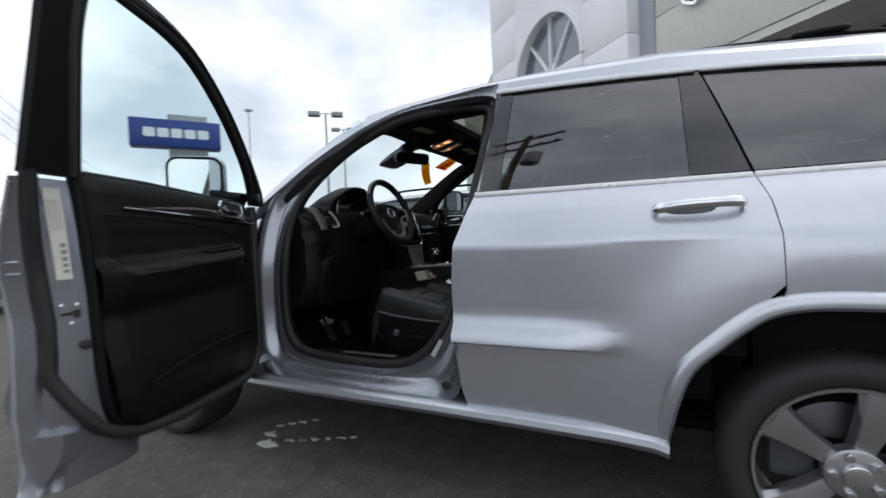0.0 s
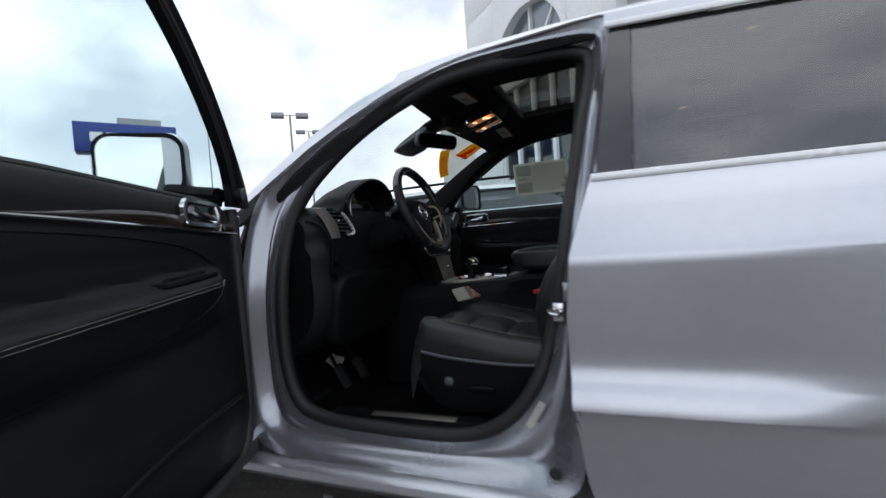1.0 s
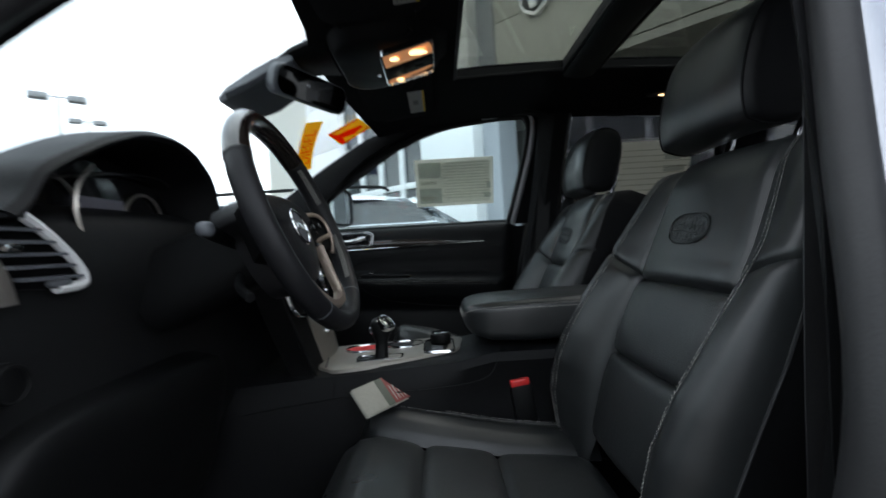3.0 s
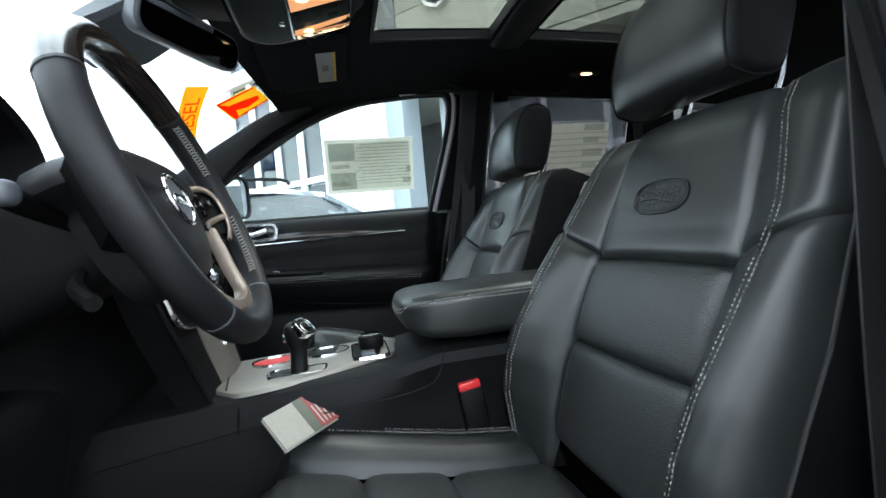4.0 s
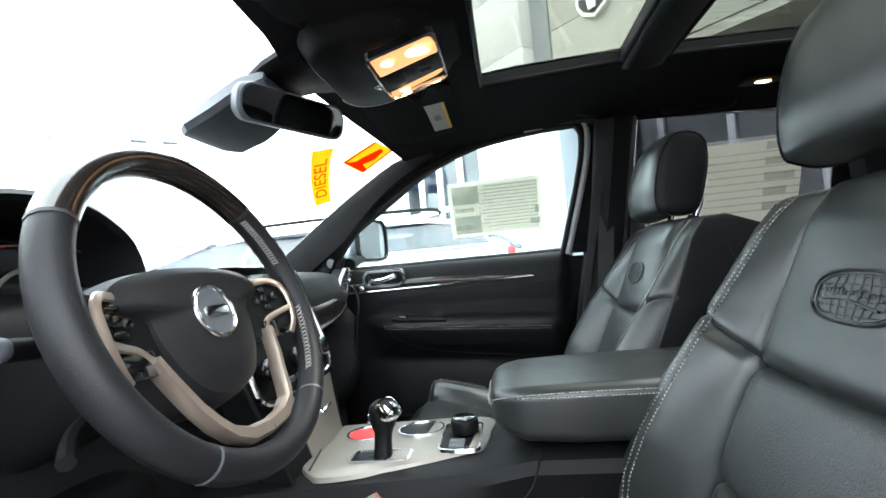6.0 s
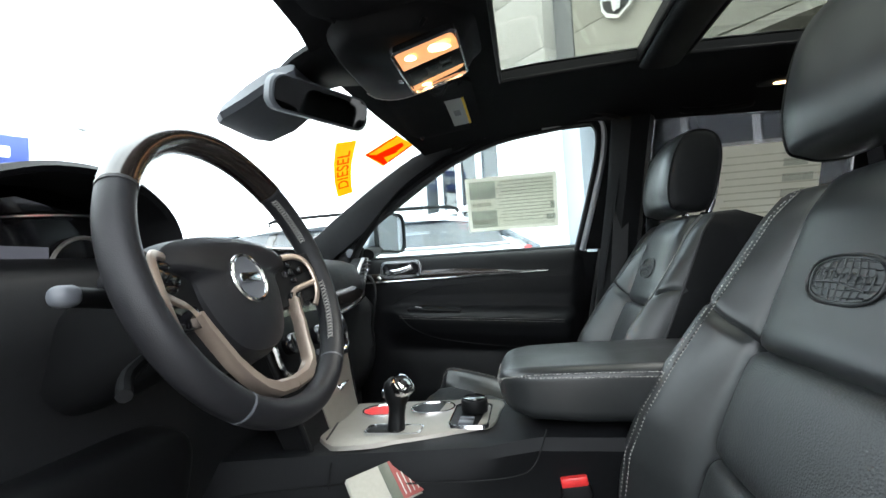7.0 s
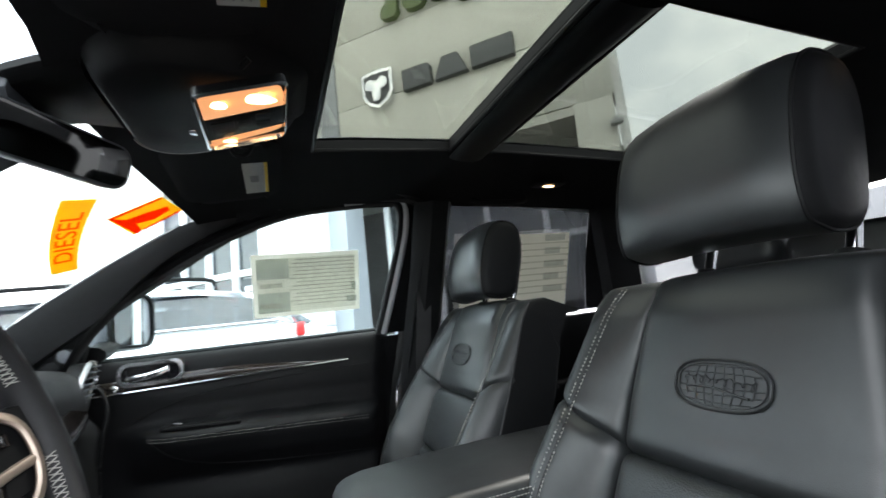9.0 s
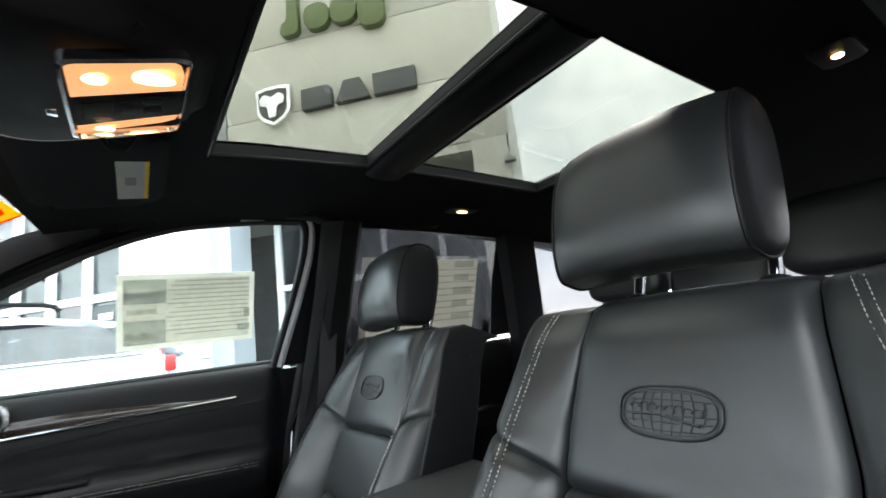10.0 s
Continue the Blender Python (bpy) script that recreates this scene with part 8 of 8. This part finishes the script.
# ---- neighbouring cars ----
def parked_car(c, turn, paint, label, h=1.70, group="parked cars", size=1.0):
    """A parked SUV: nose along its own +x, at place c and turn."""
    m = pose(c[0], c[1], 0, 0, 0, turn) @ Matrix.Scale(size, 4)
    t = thing("parked_car", (c[0], c[1], 0), label, "car", group)

    def put(name, bm, material, parent, lab="", **kw):
        bm.transform(m)
        return part(name, bm, material, parent, lab, **kw)
    W = 0.93
    # lower body, lofted along its length
    rings = []
    for x, z0, z1, w in ((-2.30, 0.50, 0.98, 0.70), (-2.22, 0.36, 1.08, 0.86), (-1.9, 0.30, 1.14, W), (-1.0, 0.28, 1.15, W), (0.0, 0.28, 1.14, W), (0.75, 0.28, 1.12, W), (1.0, 0.28, 1.11, W), (1.6, 0.28, 1.06, 0.92), (2.1, 0.32, 0.99, 0.86), (2.28, 0.40, 0.90, 0.74), (2.34, 0.50, 0.80, 0.62)):
        rings.append([(x, -w * 0.86, z0), (x, w * 0.86, z0), (x, w, z0 + 0.12), (x, w + 0.01, (z0 + z1) / 2 + 0.05), (x, w - 0.01, z1 - 0.08), (x, w - 0.07, z1 - 0.012), (x, w - 0.16, z1), (x, 0.0, z1 + 0.025),
                      (x, -w + 0.16, z1), (x, -w + 0.07, z1 - 0.012), (x, -w + 0.01, z1 - 0.08), (x, -w - 0.01, (z0 + z1) / 2 + 0.05), (x, -w, z0 + 0.12)])
    body = put("body", loft(rings), paint, t)
    # glass house
    rings = []
    for x, z, w in ((1.02, 1.115, 0.80), (0.30, h - 0.06, 0.66)):
        rings.append([(x, -w, z), (x, w, z)])
    put("windscreen", loft([[(1.05, -0.80, 1.12), (1.05, 0.80, 1.12), (0.98, 0.80, 1.12), (0.98, -0.80, 1.12)], [(0.36, -0.64, h - 0.05), (0.36, 0.64, h - 0.05), (0.30, 0.64, h - 0.05), (0.30, -0.64, h - 0.05)]]), SHOP_GLASS, t, "tinted windscreen")
    for s in (-1, 1):
        def gl(x0, x1, tx0, tx1, s=s):
            return loft([[(x0, s * 0.875, 1.13), (x1, s * 0.875, 1.13), (x1, s * 0.85, 1.13), (x0, s * 0.85, 1.13)], [(tx0, s * 0.70, h - 0.07), (tx1, s * 0.70, h - 0.07), (tx1, s * 0.675, h - 0.07), (tx0, s * 0.675, h - 0.07)]])
        for a in ((0.0, 0.93, 0.0, 0.34), (-1.0, -0.06, -1.0, -0.06), (-2.0, -1.07, -1.75, -1.07)):
            put("side_window", gl(*a), SHOP_GLASS, t, "tinted side window")
        for a in ((-0.06, 0.0, -0.06, 0.0), (-1.07, -1.0, -1.07, -1.0)):
            put("pillar", gl(*a), BLACK_PAINT, t)
        put("windscreen_pillar", loft([[(x, s * y, z), (x - 0.06, s * (y + 0.02), z - 0.01), (x - 0.07, s * (y - 0.03), z - 0.03)] for x, y, z in ((1.06, 0.845, 1.12), (0.70, 0.775, 1.38), (0.36, 0.69, h - 0.05))]), paint, t)
        mir = put("wing_mirror", pillow((0.12, 0.24, 0.17), (0.86, s * 1.04, 1.20), e1=0.5, e2=0.5, nu=18, nv=12), paint, t)
        put("mirror_arm", box((0.06, 0.16, 0.04), (0.86, s * 0.90, 1.15), 0.01), HARD, mir)
        put("belt_strip", tube([(-2.0, s * 0.885, 1.13), (0.0, s * 0.89, 1.135), (0.96, s * 0.88, 1.125)], 0.012, 8), CHROME, t)
        for x in (-0.10, -1.05):
            put("door_handle", box((0.18, 0.03, 0.03), (x - 0.16, s * 0.945, 0.98), 0.01), CHROME, body)
        for x in (-1.45, 1.42):
            wh = put("wheel", merge(cyl(0.36, 0.24, (x, s * 0.83, 0.36), (90, 0, 0), 40, bevel=0.04)), TYRE, t)
            put("rim", cyl(0.25, 0.03, (x, s * 0.945, 0.36), (90, 0, 0), 32, bevel=0.01), ALLOY, wh)
        put("tail_lamp", pillow((0.06, 0.05, 0.09), (-2.12, s * 0.89, 1.06), e1=0.5, e2=0.5, nu=16, nv=10), RED, body, "red tail lamp")
        put("headlamp", pillow((0.16, 0.34, 0.14), (2.20, s * 0.62, 0.86), e1=0.6, e2=0.6, nu=18, nv=12), SHOP_GLASS, body)
        put("roof_rail", tube(smooth_line([(0.05, s * 0.62, h + 0.0), (-0.1, s * 0.62, h + 0.05), (-1.4, s * 0.62, h + 0.05), (-1.6, s * 0.62, h - 0.0)], 4), 0.014, 8), HARD, body)
    rings = []
    for x, z, w in ((0.42, h - 0.085, 0.62), (0.32, h - 0.04, 0.66), (0.0, h - 0.005, 0.69), (-0.8, h + 0.01, 0.70), (-1.5, h - 0.02, 0.69), (-1.85, h - 0.07, 0.66)):
        rings.append([(x, -w - 0.03, z - 0.05), (x, -w + 0.02, z - 0.012), (x, -w * 0.5, z + 0.01), (x, 0, z + 0.02), (x, w * 0.5, z + 0.01), (x, w - 0.02, z - 0.012), (x, w + 0.03, z - 0.05)])
    put("roof", loft(rings), paint, t)
    put("rear_screen", loft([[(-2.22, -0.74, 1.10), (-2.22, 0.74, 1.10), (-2.17, 0.74, 1.10), (-2.17, -0.74, 1.10)], [(-1.86, -0.62, h - 0.09), (-1.86, 0.62, h - 0.09), (-1.80, 0.62, h - 0.09), (-1.80, -0.62, h - 0.09)]]), SHOP_GLASS, t)
    put("grille", box((0.04, 0.9, 0.2), (2.31, 0, 0.72), 0.02), HARD, body)
    put("number_plate", box((0.02, 0.52, 0.11), (2.345, 0, 0.52), 0.004), PAPER, body, "plate with a plain bar")
    return t


parked_car((-1.19, 5.05), 180, WHITE_PAINT, "large white SUV parked beside the silver one", 1.42, size=1.18)
b = bearing(-75, 11.5)
parked_car((b.x, b.y), 80, BLACK_PAINT, "black SUV parked across the lane", 1.68)
for deg, dist, tr, p in ((-66, 34, 30, WHITE_PAINT), (-63, 34, 30, BLACK_PAINT), (-58.5, 35, 30, WHITE_PAINT), (-53, 36, 30, PAINT), (-48, 38, 30, WHITE_PAINT), (-43, 40, 20, PAINT)):
    q = bearing(deg, dist)
    parked_car((q.x, q.y), tr, p, "SUV parked in a far row", 1.68, "far parked cars")
# word strip, read upwards, and a card with a plain printed shape
word = text_mesh("DIESEL", 0.64, 0.0, Matrix(((0, -1, 0, 0.52), (0.262, 0, 0, 0.5), (0, 0, 1, 0), (0, 0, 0, 1))) @ Matrix.Rotation(radians(0), 4, "Z"))
screen_sticker([(0.914, 0.551), (0.934, 0.600), (0.758, 0.870), (0.726, 0.820)], "word_sticker", "yellow windscreen sticker with a red printed word", [("word", word, ORANGE)])
ribbon = prism([(0.0, 0.02), (0.98, 0.05), (0.98, 0.16), (0.62, 0.24), (0.78, 0.52), (0.70, 0.86), (0.5, 0.9), (0.36, 0.5), (0.30, 0.2)], 0.0004)
screen_sticker([(0.826, 0.826), (0.910, 0.812), (0.899, 0.985), (0.825, 0.979)], "numeral_sticker", "yellow windscreen card with a red plain shape",
               [("shape", ribbon, ORANGE), ("edge_band", prism([(0.0, 0.02), (0.07, 0.02), (0.07, 0.98), (0.0, 0.98)], 0.0004), ORANGE),
                ("edge_band", prism([(0.93, 0.2), (1.0, 0.2), (1.0, 0.98), (0.93, 0.98)], 0.0004), ORANGE)])

# hang tag booklet on a loop from the gear lever
tag = thing("hang_tag", (0.965, 0.90, 0.80), "folded card hang tag, red, green and cream, on a cord", "tag")
TX = Vector((0.088, 0.083, 0.011)).normalized()
TY = Vector((-0.038, 0.033, 0.046)).normalized()
TZ = TX.cross(TY)
TM = Matrix(((TX.x, TY.x, TZ.x, 1.018), (TX.y, TY.y, TZ.y, 0.883), (TX.z, TY.z, TZ.z, 0.812), (0, 0, 0, 1)))


def tagp(x0, x1, y0, y1, d0, d1, m, name, lab=""):
    b = span((x0, y0, d0), (x1, y1, d1), 0.0006)
    b.transform(TM)
    return part(name, b, m, tag, lab)


tagp(-0.062, 0.062, -0.034, 0.034, -0.004, -0.002, TAG_CREAM, "leaf")
tagp(-0.066, 0.062, -0.036, 0.032, 0.0, 0.002, TAG_CREAM, "leaf")
tagp(-0.064, 0.062, -0.034, 0.034, 0.004, 0.0055, TAG_CREAM, "cover", "cream, green and dark red cover")
tagp(0.012, 0.062, -0.034, 0.034, 0.0055, 0.0062, TAG_RED, "red_field")
tagp(-0.006, 0.012, -0.034, 0.034, 0.0055, 0.0062, TAG_GREEN, "green_field")
for k in range(4):
    tagp(0.018 + 0.008 * k, 0.0198 + 0.008 * k, -0.028, 0.010 + 0.004 * (k % 2), 0.0062, 0.0066, PAPER_G, "bar")
tagp(0.046, 0.052, 0.016, 0.028, 0.0062, 0.0066, SIGN_WHITE, "bar")
cord = smooth_line([TM @ Vector((0.055, 0.0, 0.006)), Vector((1.04, 0.935, 0.845)), Vector((1.01, 0.965, 0.868)), Vector((0.975, 0.988, 0.866)), Vector((0.992, 1.005, 0.868)), Vector((1.006, 0.985, 0.866))], 5)
part("cord", tube(cord, 0.0012, 6), RUBBER, tag)
